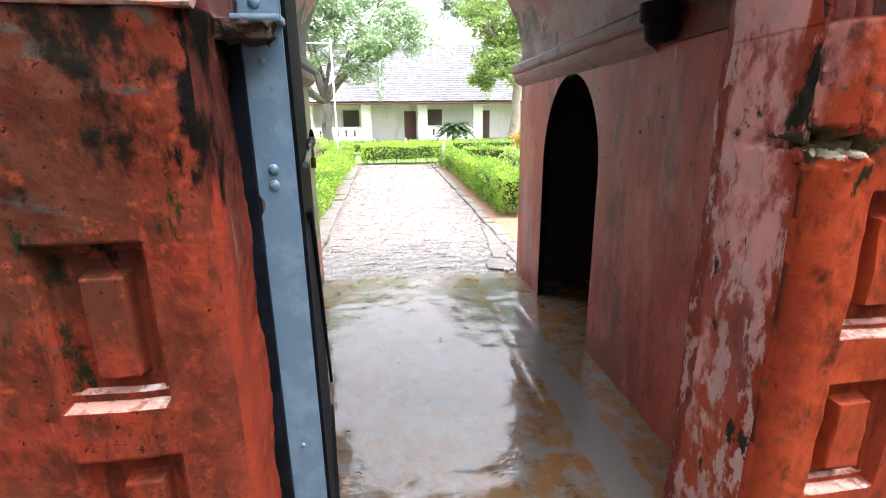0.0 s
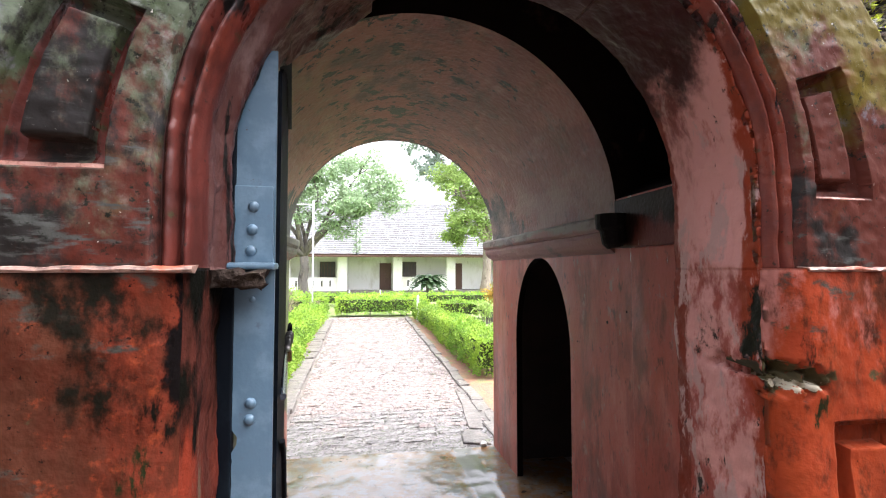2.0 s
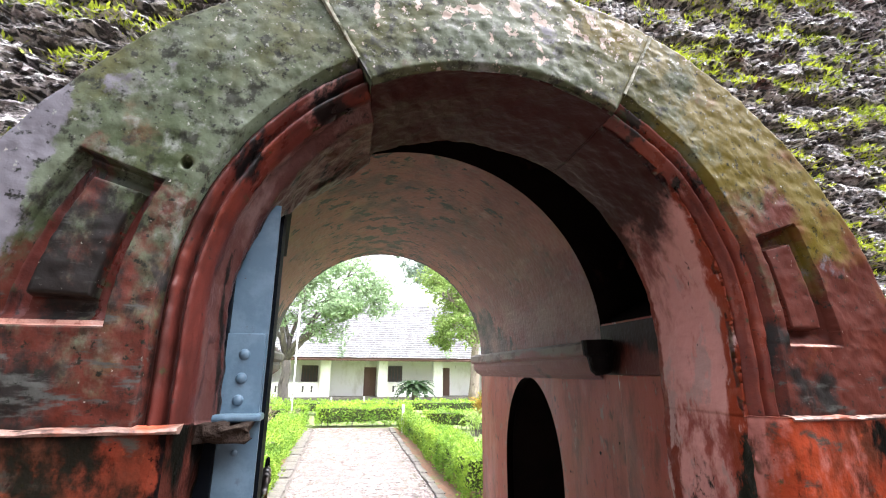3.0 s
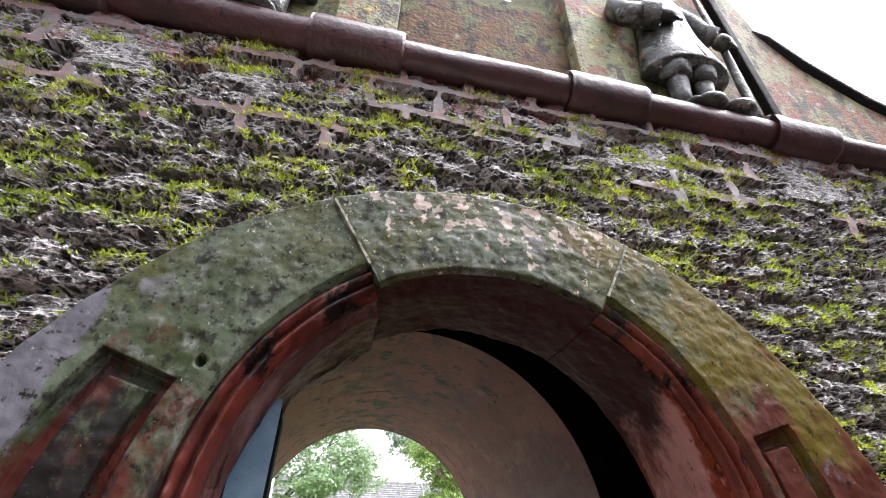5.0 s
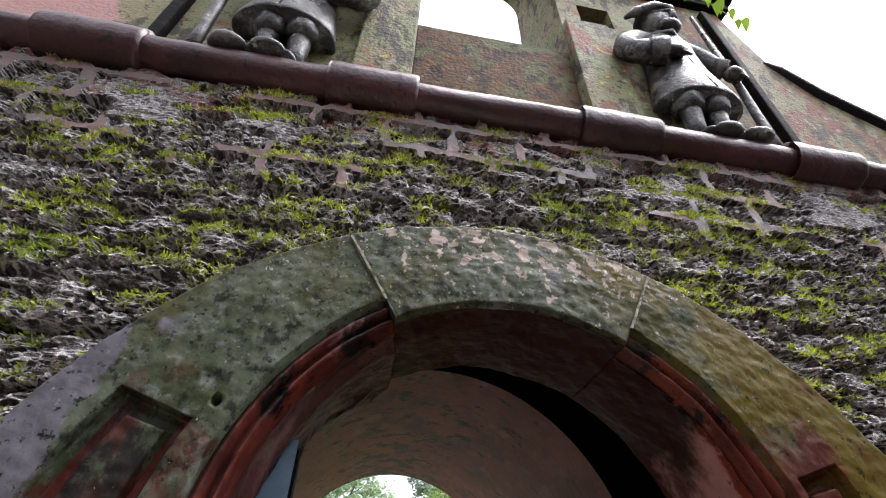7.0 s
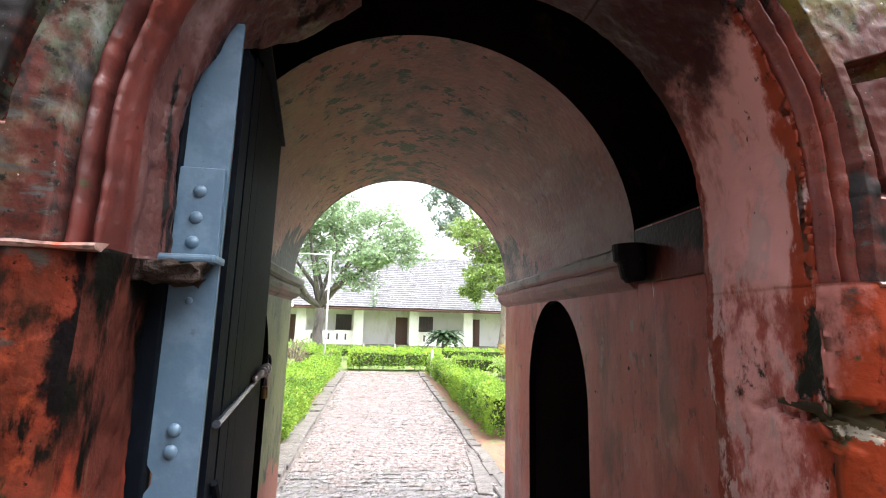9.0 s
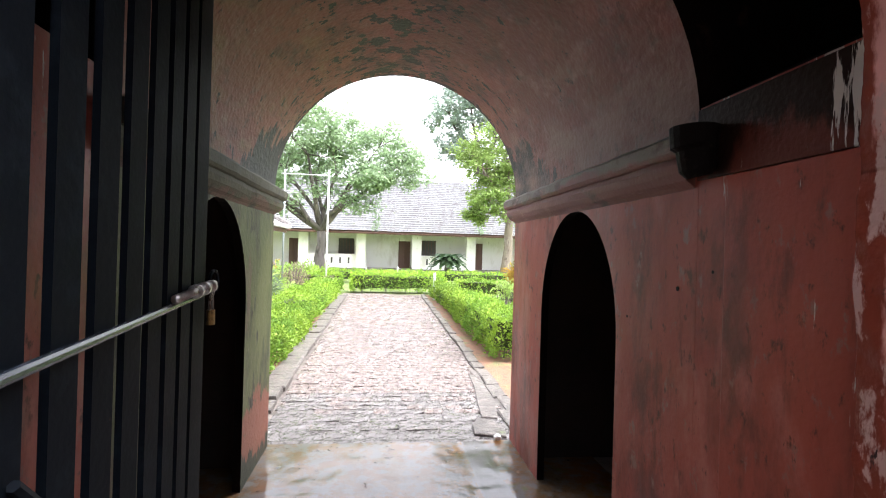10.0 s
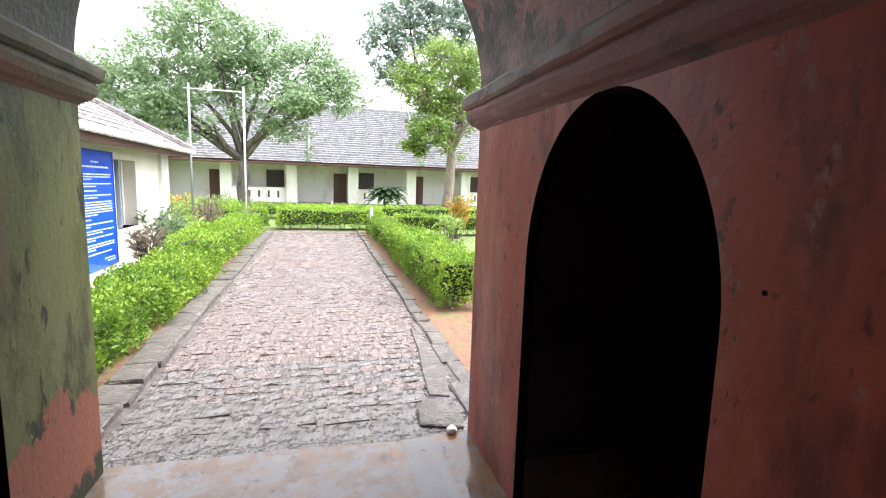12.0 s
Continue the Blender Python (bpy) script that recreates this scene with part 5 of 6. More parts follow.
part("hasp", bm, M_IRON, bolt)
lock = thing("padlock", -0.325, 2.13, 1.30, "small tarnished brass padlock hanging from the gate bolt", "padlock")
bm = bmesh.new()
tube(bm, [(0, -0.002, 0.006), (0, -0.002, 0.05)], [0.020, 0.019], n=14, squash=0.6)
for v in bm.verts:
    v.co = Vector((v.co.x * 0.6, v.co.y * 1.4, v.co.z))
part("body", bm, M_BRASS, lock, smooth=False)
bm = bmesh.new()
tube(bm, [(0, -0.014, 0.045), (0, -0.014, 0.075), (0, -0.008, 0.09), (0, 0.006, 0.09), (0, 0.012, 0.075), (0, 0.012, 0.045)], 0.004, n=6)
part("shackle", bm, M_STEEL, lock)
bm = bmesh.new()
for k in range(4):
    z = 0.088 + 0.013 * k
    tube(bm, [(0.004 * (k % 2), 0.009 * math.sin(a), z + 0.010 * math.cos(a)) for a in (radians(d) for d in range(0, 361, 45))], 0.0025, n=5, cap=False)
part("chain", bm, M_STEEL, lock)
# added strip that stands in for the dark gap between stile and jamb
part("frame_post", boxbm(-0.11, -0.046, -0.014, 0.02, 0.0, 2.26, bevel=0.003), M_IRON, gate, "added dark strip closing the shaded gap beside the stile")
# stone that carries the hinge
bm = bmesh.new()
box(bm, -0.365, -0.235, 1.075, 1.14, 1.664, 1.702)
bmesh.ops.subdivide_edges(bm, edges=bm.edges[:], cuts=7, use_grid_fill=True)
for v in bm.verts:
    f = 0.016 * fbm(v.co.x * 34, v.co.y * 26, v.co.z * 26, 3)
    v.co += Vector((f, f, f * 0.8))
tagged(part("hinge_stone", bm, M_BLOCKSTONE, smooth=True), "crumbling brown hinge stone let into the jamb", "stone")

# ---- floors ----
vs, fs = [], []
gx, gy = 110, 150
for j in range(gy + 1):
    for i in range(gx + 1):
        x = -1.2 + 3.0 * i / gx
        edge_y = 4.42 - 0.035 * (x - MID)
        y = -1.4 + (edge_y + 1.4) * j / gy
        gap = min(abs(x - (0.80 + 0.030 * math.sin(y * 2))), abs(x - (1.03 + 0.02 * math.sin(y * 3 + 1))))
        z = 0.004 * fbm(x * 3, y * 3, 0, 3) + 0.0012 * fbm(x * 16, y * 16, 2, 2) - 0.005 * (1 - smooth01(gap, 0.0, 0.02))
        z += 0.010 * smooth01(x, 0.86, 1.2) + 0.004 * smooth01(x, 0.8, 1.0) * fbm(x * 6, y * 6, 4, 3)
        for yy in (1.62, 2.9, 3.75):
            z -= 0.004 * (1 - smooth01(abs(y - yy - 0.05 * math.sin(x * 5)), 0.0, 0.015))
        vs.append((x, y, z))
for j in range(gy):
    for i in range(gx):
        a = j * (gx + 1) + i
        fs.append((a, a + 1, a + gx + 2, a + gx + 1))
fl = structure(raw("floor", vs, fs, M_FLOOR, smooth=True), "rain-wet brown and grey stone slab floor", "floor")
bm = bmesh.new()
box(bm, -3.4, 4.0, 1.3, 4.38, -0.10, -0.015)
structure(part("floor_guardroom", bm, M_BED), "dark floor of the guardrooms", "floor")

# ground sheet with finer cells near the gate
xs = [-2500, -400, -120, -60, -30, -15, -8, -4, -1.05, 1.9, 4, 8, 15, 30, 60, 120, 400, 2500]
ys = [-2500, -300, -60, -20, -8, -2, 4.4, 8, 12, 17, 22, 30, 45, 80, 200, 600, 2500]
vs = [(x, y, -0.03) for y in ys for x in xs]
fs = [(j * len(xs) + i, j * len(xs) + i + 1, (j + 1) * len(xs) + i + 1, (j + 1) * len(xs) + i) for j in range(len(ys) - 1) for i in range(len(xs) - 1)]
structure(raw("ground", vs, fs, M_LAWN), "green lawn around the path", "ground")
structure(part("ground_forecourt", boxbm(-8, 9, -9, 1.2, -0.2, -0.022), M_FORECOURT), "unseen ground before the gate, dark to cut bounced light", "ground")
structure(part("path_bed", boxbm(-1.02, 1.60, 4.36, 16.9, -0.1, -0.012), M_BED), "dark mortar bed of the path", "path")
vs, fs = [], []
for i in range(61):
    x = -1.0 + 2.36 * i / 60
    e = 4.42 - 0.035 * (x - MID)
    for dy, z in ((-0.016, -0.004), (0.002, 0.003), (0.022, 0.005), (0.050, 0.002), (0.066, -0.008)):
        vs.append((x, e + dy * (1 + 0.5 * fbm(x * 7, dy * 40, 0, 3)), z + 0.003 * fbm(x * 18, dy * 60, 4, 3)))
for i in range(60):
    for j in range(4):
        fs.append((i * 5 + j, (i + 1) * 5 + j, (i + 1) * 5 + j + 1, i * 5 + j + 1))
structure(raw("trim_threshold", vs, fs, M_PAVER_GREY, smooth=True), "grey mortar fillet between the floor and the path", "trim")
structure(part("path_cross", boxbm(-14, 0.4, 16.2, 17.05, -0.1, -0.008), M_PAVER), "laterite cross path before the far hedge", "path")
structure(part("ground_bed_west", boxbm(-2.6, -1.0, 4.36, 16.2, -0.1, 0.012), M_SOIL), "laterite soil under the hedge", "ground")
structure(part("ground_bed_east", boxbm(1.52, 2.9, 4.36, 16.6, -0.1, 0.010), M_SOIL), "laterite soil under the hedge", "ground")


# ---- hedges ----
def hedge(name, x0, x1, y0, y1, h, leaves, size, label, seed, z0=0.0):
    r = random.Random(seed)
    t = thing(name, (x0 + x1) / 2, (y0 + y1) / 2, z0, label, "hedge", "clipped hedges")
    cx, cy = t.location.x, t.location.y
    b = bmesh.new()
    sx, sy = max(2, int((x1 - x0) / 0.15)), max(2, int((y1 - y0) / 0.15))
    # solid fill added to stop the view through the leaves
    box(b, x0 - cx + 0.10, x1 - cx - 0.10, y0 - cy + 0.10, y1 - cy - 0.10, 0.16, h - 0.11)
    bmesh.ops.subdivide_edges(b, edges=b.edges[:], cuts=6, use_grid_fill=True)
    for v in b.verts:
        v.co += Vector((fbm(v.co.x * 3, v.co.y * 3, v.co.z * 3), fbm(v.co.x * 3 + 9, v.co.y * 3, v.co.z * 3), fbm(v.co.x * 3, v.co.y * 3 + 9, v.co.z * 3))) * 0.05
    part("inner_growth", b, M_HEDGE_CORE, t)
    b = bmesh.new()
    L = max(x1 - x0, y1 - y0)
    for _ in range(int(L * 4)):
        px, py = r.uniform(x0 - cx + 0.12, x1 - cx - 0.12), r.uniform(y0 - cy + 0.1, y1 - cy - 0.1)
        tube(b, [(px, py, -0.03), (px + r.uniform(-0.05, 0.05), py + r.uniform(-0.05, 0.05), 0.26)], [0.014, 0.009], n=5)
    tagged(part("stem", b, M_BARK, t), kind="stuff")
    vv, ff = [], []
    ax, ay = (x1 - x0), (y1 - y0)
    areas = [ax * ay, ay * h, ay * h, ax * h, ax * h]
    tot = sum(areas)
    for _ in range(leaves):
        q = r.uniform(0, tot)
        k = 0
        while q > areas[k] and k < 4:
            q -= areas[k]
            k += 1
        u, w = r.random(), r.random()
        if k == 0:
            p, nrm = Vector((u * ax, w * ay, h)), Vector((0, 0, 1))
        elif k in (1, 2):
            p, nrm = Vector((0 if k == 1 else ax, u * ay, 0.06 + w * (h - 0.06))), Vector((-1 if k == 1 else 1, 0, 0.2))
        else:
            p, nrm = Vector((u * ax, 0 if k == 3 else ay, 0.06 + w * (h - 0.06))), Vector((0, -1 if k == 3 else 1, 0.2))
        bulge = 0.13 * fbm((p.x + cx) * 2.4, (p.y + cy) * 2.4, p.z * 2.4, 3) + 0.05 * fbm((p.x + cx) * 8, (p.y + cy) * 8, p.z * 8, 2) - 0.02
        if r.random() < 0.06:
            bulge += r.uniform(0.02, 0.09)
        inset = abs(r.gauss(0, 0.045))
        p += nrm * (bulge - inset)
        # rounded shoulders
        if p.z > h - 0.12 and k:
            p -= nrm * 0.03
        p += Vector((x0 - cx, y0 - cy, 0))
        d = (nrm * r.uniform(0.2, 1.0) + Vector((r.gauss(0, 0.7), r.gauss(0, 0.7), r.gauss(0.25, 0.5)))).normalized()
        s = d.cross(Vector((r.gauss(0, 1), r.gauss(0, 1), r.gauss(0, 1)))).normalized()
        ln = size * r.uniform(0.6, 1.35)
        i = len(vv)
        mid = p + d * ln * 0.5 + s.cross(d) * ln * 0.10
        vv += [p, mid + s * ln * 0.27, p + d * ln, mid - s * ln * 0.27]
        ff.append((i, i + 1, i + 2, i + 3))
    raw("foliage", vv, ff, M_HEDGE, t)
    return t


hedge("hedge", -1.70, -1.10, 4.75, 9.6, 0.48, 24000, 0.046, "bright green clipped hedge beside the laterite path", 1)
hedge("hedge", -1.85, -1.17, 9.6, 15.6, 0.60, 12000, 0.055, "bright green clipped hedge running along the path edge", 2)
hedge("hedge", 1.74, 2.28, 7.05, 11.0, 0.66, 17000, 0.042, "dense green clipped hedge with a squared end", 3)
hedge("hedge", 1.76, 2.18, 11.0, 16.4, 0.58, 8500, 0.060, "bright green hedge beside the path and lawn", 4)
hedge("hedge", 2.6, 9.5, 15.6, 16.3, 0.62, 6500, 0.075, "green clipped cross hedge at the lawn's edge", 5)
hedge("hedge", -0.95, 2.4, 17.2, 18.0, 0.68, 5500, 0.070, "green clipped hedge closing the end of the path", 6)
hedge("hedge", -2.6, -1.25, 17.3, 18.0, 0.66, 2600, 0.070, "short green clipped hedge block at the path end", 7)
hedge("hedge", -9.5, -2.3, 18.6, 19.4, 0.80, 5000, 0.085, "green clipped hedge beyond the cross path", 8)
hedge("hedge", -4.0, 14.0, 22.0, 22.8, 0.55, 7500, 0.10, "low clipped hedge on the far lawn", 9)


# ---- trees and plants ----
def crown_tree(name, x, y, seed, height, fork, spread, crown, leaves, leaf, m_leaf, m_bark, label, trunk=0.28, lean=(0.0, 0.0)):
    """crown: list of (dx, dy, z, radius x, radius z) lobes."""
    r = random.Random(seed)
    t = thing(name, x, y, 0, label, "tree")
    b = bmesh.new()
    base = [Vector((lean[0] * k / 4, lean[1] * k / 4, -0.05 + fork * k / 4)) + Vector((r.gauss(0, 0.04), r.gauss(0, 0.04), 0)) for k in range(5)]
    tube(b, base, [trunk * 1.25, trunk, trunk * 0.92, trunk * 0.86, trunk * 0.8], n=10)
    tips = []
    for (dx, dy, z, rx, rz) in crown:
        end = Vector((dx, dy, z))
        st = base[-1] if r.random() < 0.75 else base[-2]
        pts = [st]
        for k in range(1, 6):
            f = k / 5
            pts.append(st.lerp(end, f) + Vector((r.gauss(0, 0.16), r.gauss(0, 0.16), 0.35 * math.sin(f * math.pi) + r.gauss(0, 0.08))))
        rad = [trunk * 0.55, trunk * 0.42, trunk * 0.32, trunk * 0.24, trunk * 0.16, trunk * 0.08]
        tube(b, pts, rad, n=7)
        for k in (2, 3, 4, 5):
            for _ in range(3):
                d = Vector((r.gauss(0, 1), r.gauss(0, 1), r.gauss(0.3, 0.6))).normalized() * rx * r.uniform(0.5, 0.95)
                tw = [pts[k], pts[k] + d * 0.5 + Vector((0, 0, 0.12)), pts[k] + d]
                tube(b, tw, [trunk * 0.12, trunk * 0.07, trunk * 0.03], n=5)
                tips.append(tw[2])
    part("trunk", b, m_bark, t, smooth=True)
    # leaf sprays gathered in clumps with gaps between
    vv, ff = [], []
    clumps = []
    for (dx, dy, z, rx, rz) in crown:
        for _ in range(int(26 * rx)):
            d = Vector((r.gauss(0, 1), r.gauss(0, 1), r.gauss(0, 1))).normalized()
            q = r.uniform(0.45, 1.0)
            clumps.append((Vector((dx + d.x * rx * q, dy + d.y * rx * q, z + d.z * rz * q)), r.uniform(0.28, 0.55) * min(1.0, rx / 1.4)))
    for tip in tips:
        clumps.append((tip, 0.4))
    per = max(6, leaves // len(clumps))
    for c, cr in clumps:
        for _ in range(per):
            p = c + Vector((r.gauss(0, cr * 0.55), r.gauss(0, cr * 0.55), r.gauss(0, cr * 0.36)))
            d = Vector((r.gauss(0, 1), r.gauss(0, 1), r.gauss(-0.35, 0.5))).normalized()
            s = d.cross(Vector((r.gauss(0, 1), r.gauss(0, 1), r.gauss(0, 1)))).normalized()
            ln = leaf * r.uniform(0.6, 1.3)
            i = len(vv)
            vv += [p, p + d * ln * 0.5 + s * ln * 0.24, p + d * ln, p + d * ln * 0.5 - s * ln * 0.24]
            ff.append((i, i + 1, i + 2, i + 3))
    raw("crown", vv, ff, m_leaf, t)
    return t


crown_tree("tree", -2.9, 24.0, 11, 10.0, 2.4, 5, [(-4.6, 0, 5.3, 1.6, 1.1), (-3.0, 1, 6.4, 1.9, 1.3), (-1.2, -1, 7.5, 2.0, 1.3), (0.9, 0.5, 7.3, 1.9, 1.2), (2.6, 0, 6.3, 1.8, 1.3), (4.0, -0.5, 5.5, 1.3, 1.0), (2.4, -1.2, 4.9, 1.1, 0.7), (-2.6, -1.0, 4.5, 1.4, 0.8), (-0.4, 1.4, 6.2, 1.6, 1.1), (-4.4, 1.0, 3.9, 1.0, 0.6)],
           29000, 0.20, M_TREE, M_BARK, "tall dull green spreading tree with a forked trunk", trunk=0.26, lean=(0.1, 0))
crown_tree("tree", 7.5, 28.0, 12, 10.0, 3.6, 4, [(-1.6, 0, 6.4, 1.5, 1.3), (-0.2, 0, 8.6, 1.7, 1.3), (1.6, 0, 8.2, 1.7, 1.4), (-1.2, -0.6, 4.6, 1.2, 0.9), (0.9, 0.4, 6.2, 1.6, 1.2), (2.6, 0, 6.2, 1.6, 1.3), (-2.2, 0.5, 7.6, 1.1, 0.8), (-2.0, 0, 3.6, 0.8, 0.6)],
           17000, 0.22, M_TREE_BRIGHT, M_BARK_PALE, "bright green tree with a pale straight trunk", trunk=0.30, lean=(0.2, 0))
crown_tree("tree", 10.5, 48.0, 13, 20.0, 9.0, 6, [(-4.0, 0, 15.5, 2.6, 2.2), (-2.0, 0, 18.5, 2.8, 2.2), (1.5, 0, 20.0, 3.2, 2.6), (4.5, 0, 17.5, 3.2, 2.8), (-3.6, 0, 12.2, 1.7, 1.6), (1.5, 0, 15.5, 3.0, 2.4), (7.5, 0, 15.5, 2.8, 2.4)],
           15000, 0.42, M_TREE_DARK, M_BARK, "very tall blue-green tree behind the roof", trunk=0.6)
for k, (tx, ty, hh) in enumerate(((-22, 46, 9.0), (-14, 50, 9.5), (-4, 54, 9.0), (3, 56, 9.5), (20, 52, 11.0))):
    crown_tree("tree", tx, ty, 30 + k, hh, 3.5, 4, [(-2.4, 0, hh - 2.4, 2.2, 1.5), (0.4, 0, hh - 1.6, 2.4, 1.6), (2.8, 0, hh - 2.6, 2.2, 1.5), (0, 0, hh - 4.2, 2.6, 1.6)], 4500, 0.42, M_TREE_DARK, M_BARK, "hazy green tree behind the long tiled roof", trunk=0.3)


def bush(name, x, y, w, h, n, ln, width, mat_, label, seed, up=0.9, stems=10):
    r = random.Random(seed)
    t = thing(name, x, y, 0, label, "plant")
    b = bmesh.new()
    vv, ff = [], []
    for _ in range(stems):
        a, q = r.uniform(0, 6.283), r.uniform(0.1, 1)
        tip = Vector((math.cos(a) * w * q * 0.45, math.sin(a) * w * q * 0.45, h * r.uniform(0.55, 0.95)))
        tube(b, [(tip.x * 0.25, tip.y * 0.25, -0.03), tuple(tip * 0.55), tuple(tip)], [0.014, 0.010, 0.005], n=5)
        for _ in range(n // stems):
            f = r.uniform(0.3, 1.0)
            p = Vector((tip.x * (0.25 + 0.75 * f), tip.y * (0.25 + 0.75 * f), tip.z * f)) + Vector((r.gauss(0, 0.03), r.gauss(0, 0.03), 0))
            d = Vector((r.gauss(0, 1), r.gauss(0, 1), up + r.gauss(0, 0.5))).normalized()
            s = d.cross(Vector((r.gauss(0, 1), r.gauss(0, 1), r.gauss(0, 1)))).normalized()
            L = ln * r.uniform(0.6, 1.2)
            i = len(vv)
            vv += [p, p + d * L * 0.5 + s * L * width, p + d * L - Vector((0, 0, L * 0.15)), p + d * L * 0.5 - s * L * width]
            ff.append((i, i + 1, i + 2, i + 3))
    part("stem", b, M_BARK, t)
    raw("foliage", vv, ff, mat_, t)
    return t


bush("croton", 4.25, 14.9, 1.0, 1.35, 520, 0.22, 0.13, M_CROTON, "orange and yellow leaved croton shrub beside the hedge", 41)
bush("croton", 3.9, 14.4, 0.9, 0.75, 260, 0.20, 0.13, M_TREE_BRIGHT, "green croton shrub at the foot of the orange one", 42)
for k, (bx, by, m_) in enumerate(((-4.3, 17.6, M_CROTON), (-3.5, 17.3, M_TREE_BRIGHT), (-2.7, 17.9, M_TREE_BRIGHT), (-3.9, 18.2, M_CROTON))):
    bush("croton", bx, by, 1.3, 1.15, 520, 0.17, 0.15, m_, "yellow-orange croton shrub by the cross path", 50 + k, stems=16)
bush("dry_shrub", -2.35, 14.6, 1.0, 1.15, 900, 0.11, 0.12, M_DRY, "dry grey-brown leafless looking shrub beside the hedge", 60, stems=22)
bush("dry_shrub", -1.45, 15.4, 0.7, 0.75, 600, 0.10, 0.12, M_DRY, "dry grey-brown twiggy shrub at the hedge end", 61, stems=18)
bush("shrub", -2.35, 11.3, 0.9, 1.0, 420, 0.20, 0.14, M_TREE, "dark green broad-leaved shrub by the white house", 62)
bush("shrub", -2.2, 12.4, 0.8, 0.8, 360, 0.18, 0.14, M_TREE_BRIGHT, "green garden shrub between house and hedge", 63)
bush("shrub", -2.3, 10.2, 0.6, 0.85, 140, 0.26, 0.10, M_DRY, "sparse brown-leaved shrub against the house plinth", 64)
bush("shrub", -2.75, 13.6, 0.9, 0.7, 420, 0.15, 0.14, M_HEDGE, "green garden shrub near the pole frame", 65)

# cycad
cy = thing("cycad", 3.85, 27.0, 0, "dark green cycad palm with a low frond fan", "plant")
bm = bmesh.new()
tube(bm, [(0, 0, -0.04), (0, 0, 0.5), (0, 0, 1.05)], [0.17, 0.19, 0.13], n=10)
part("trunk", bm, M_BARK, cy)
r = random.Random(5)
for k in range(56):
    a = k * 2.399
    lift = 0.15 + 1.0 * (k / 56)
    L = r.uniform(1.15, 1.4)
    vv, ff = [], []
    pts = []
    for q in range(9):
        f = q / 8
        pts.append(Vector((math.cos(a) * L * f * (1 - 0.12 * lift), math.sin(a) * L * f * (1 - 0.12 * lift), 1.03 + L * lift * 0.75 * f - 0.62 * L * f * f)))
    for q in range(8):
        p, d = pts[q], (pts[q + 1] - pts[q]).normalized()
        s = d.cross(Vector((0, 0, 1))).normalized()
        for side in (1, -1):
            ln = 0.20 * math.sin(math.pi * (0.15 + 0.8 * q / 8))
            i = len(vv)
            vv += [p, p + s * side * ln + d * 0.05 - Vector((0, 0, 0.02)), p + s * side * ln + d * 0.16, pts[q + 1]]
            ff.append((i, i + 1, i + 2, i + 3))
    raw("frond", vv, ff, M_CYCAD, cy)

# pole frame on the lawn
pf = thing("pole_frame", -2.3, 16.0, 0, "tall thin white and grey metal pole frame with a crossbar", "pole")
for px, rr, mt in ((0.68, 0.027, M_POLE), (-0.68, 0.030, M_POLE_GREY)):
    bm = bmesh.new()
    tube(bm, [(px, 0, -0.05), (px, 0, 4.0)], rr, n=12)
    part("post", bm, mt, pf, smooth=True)
bm = bmesh.new()
tube(bm, [(-0.80, 0, 3.86), (0.70, 0, 3.86)], 0.016, n=10)
part("crossbar", bm, M_POLE, pf, smooth=True)

# white marker posts
for k, (px, py, ph) in enumerate(((1.80, 15.2, 0.85), (-0.6, 23.2, 0.7), (0.9, 23.4, 0.7), (-2.4, 23.2, 0.75))):
    bm = bmesh.new()
    tube(bm, [(0, 0, -0.05), (0, 0, ph - 0.04), (0, 0, ph)], [0.04, 0.038, 0.025], n=10)
    ob = tagged(part("marker_post", bm, M_POLE), "short white painted post beside the lawn", "post", "white marker posts")
    ob.location = (px, py, 0)


# ---- long building across the lawn ----
BY, BZ = 33.2, 0.20
bld = thing("long_building", 2.5, BY, 0, "long white verandah building with a weathered tiled roof", "building")


def bpart(name, bm_, mat_, label="", parent=None, smooth=False):
    """A part given in world coordinates."""
    ob = part(name, bm_, mat_, parent or bld, label, smooth)
    off = Vector((2.5, BY, 0))
    for v in ob.data.vertices:
        v.co -= off
    return ob


bpart("plinth", boxbm(-22, 26, BY - 0.5, BY + 6.2, -0.05, BZ), M_KERB, "dark stone plinth")
bpart("wall", boxbm(-22, 26, BY + 1.5, BY + 1.8, BZ, 3.6), M_WHITE, "white limewashed back wall")
bpart("wall", boxbm(-22, 26, BY + 5.9, BY + 6.2, BZ, 3.0), M_WHITE)
PX = [-5.2 + 3.85 * k for k in range(-4, 8)]
for x in PX:
    bm = boxbm(x - 0.33, x + 0.33, BY - 0.05, BY + 0.5, BZ, 2.62, bevel=0.02)
    bpart("pillar", bm, M_WHITE)
bpart("beam", boxbm(-22, 26, BY + 0.02, BY + 0.42, 2.62, 2.80), M_WOOD, "dark wooden eaves beam")
for k, x in enumerate(PX[:-1]):
    if k in (0, 2, 4, 6, 8, 10):
        bal = bpart("balustrade", boxbm(x + 0.33, x + 3.52, BY + 0.10, BY + 0.30, BZ, 1.12), M_WHITE, "white parapet wall with slots")
        # dark panels on the parapet stand in for shaded slots
        for q in range(5):
            sx = x + 0.75 + q * 0.57
            ob = bpart("slot", boxbm(sx - 0.06, sx + 0.06, BY + 0.09, BY + 0.12, BZ + 0.30, BZ + 0.72), M_DARKROOM, "narrow dark slot", bal)
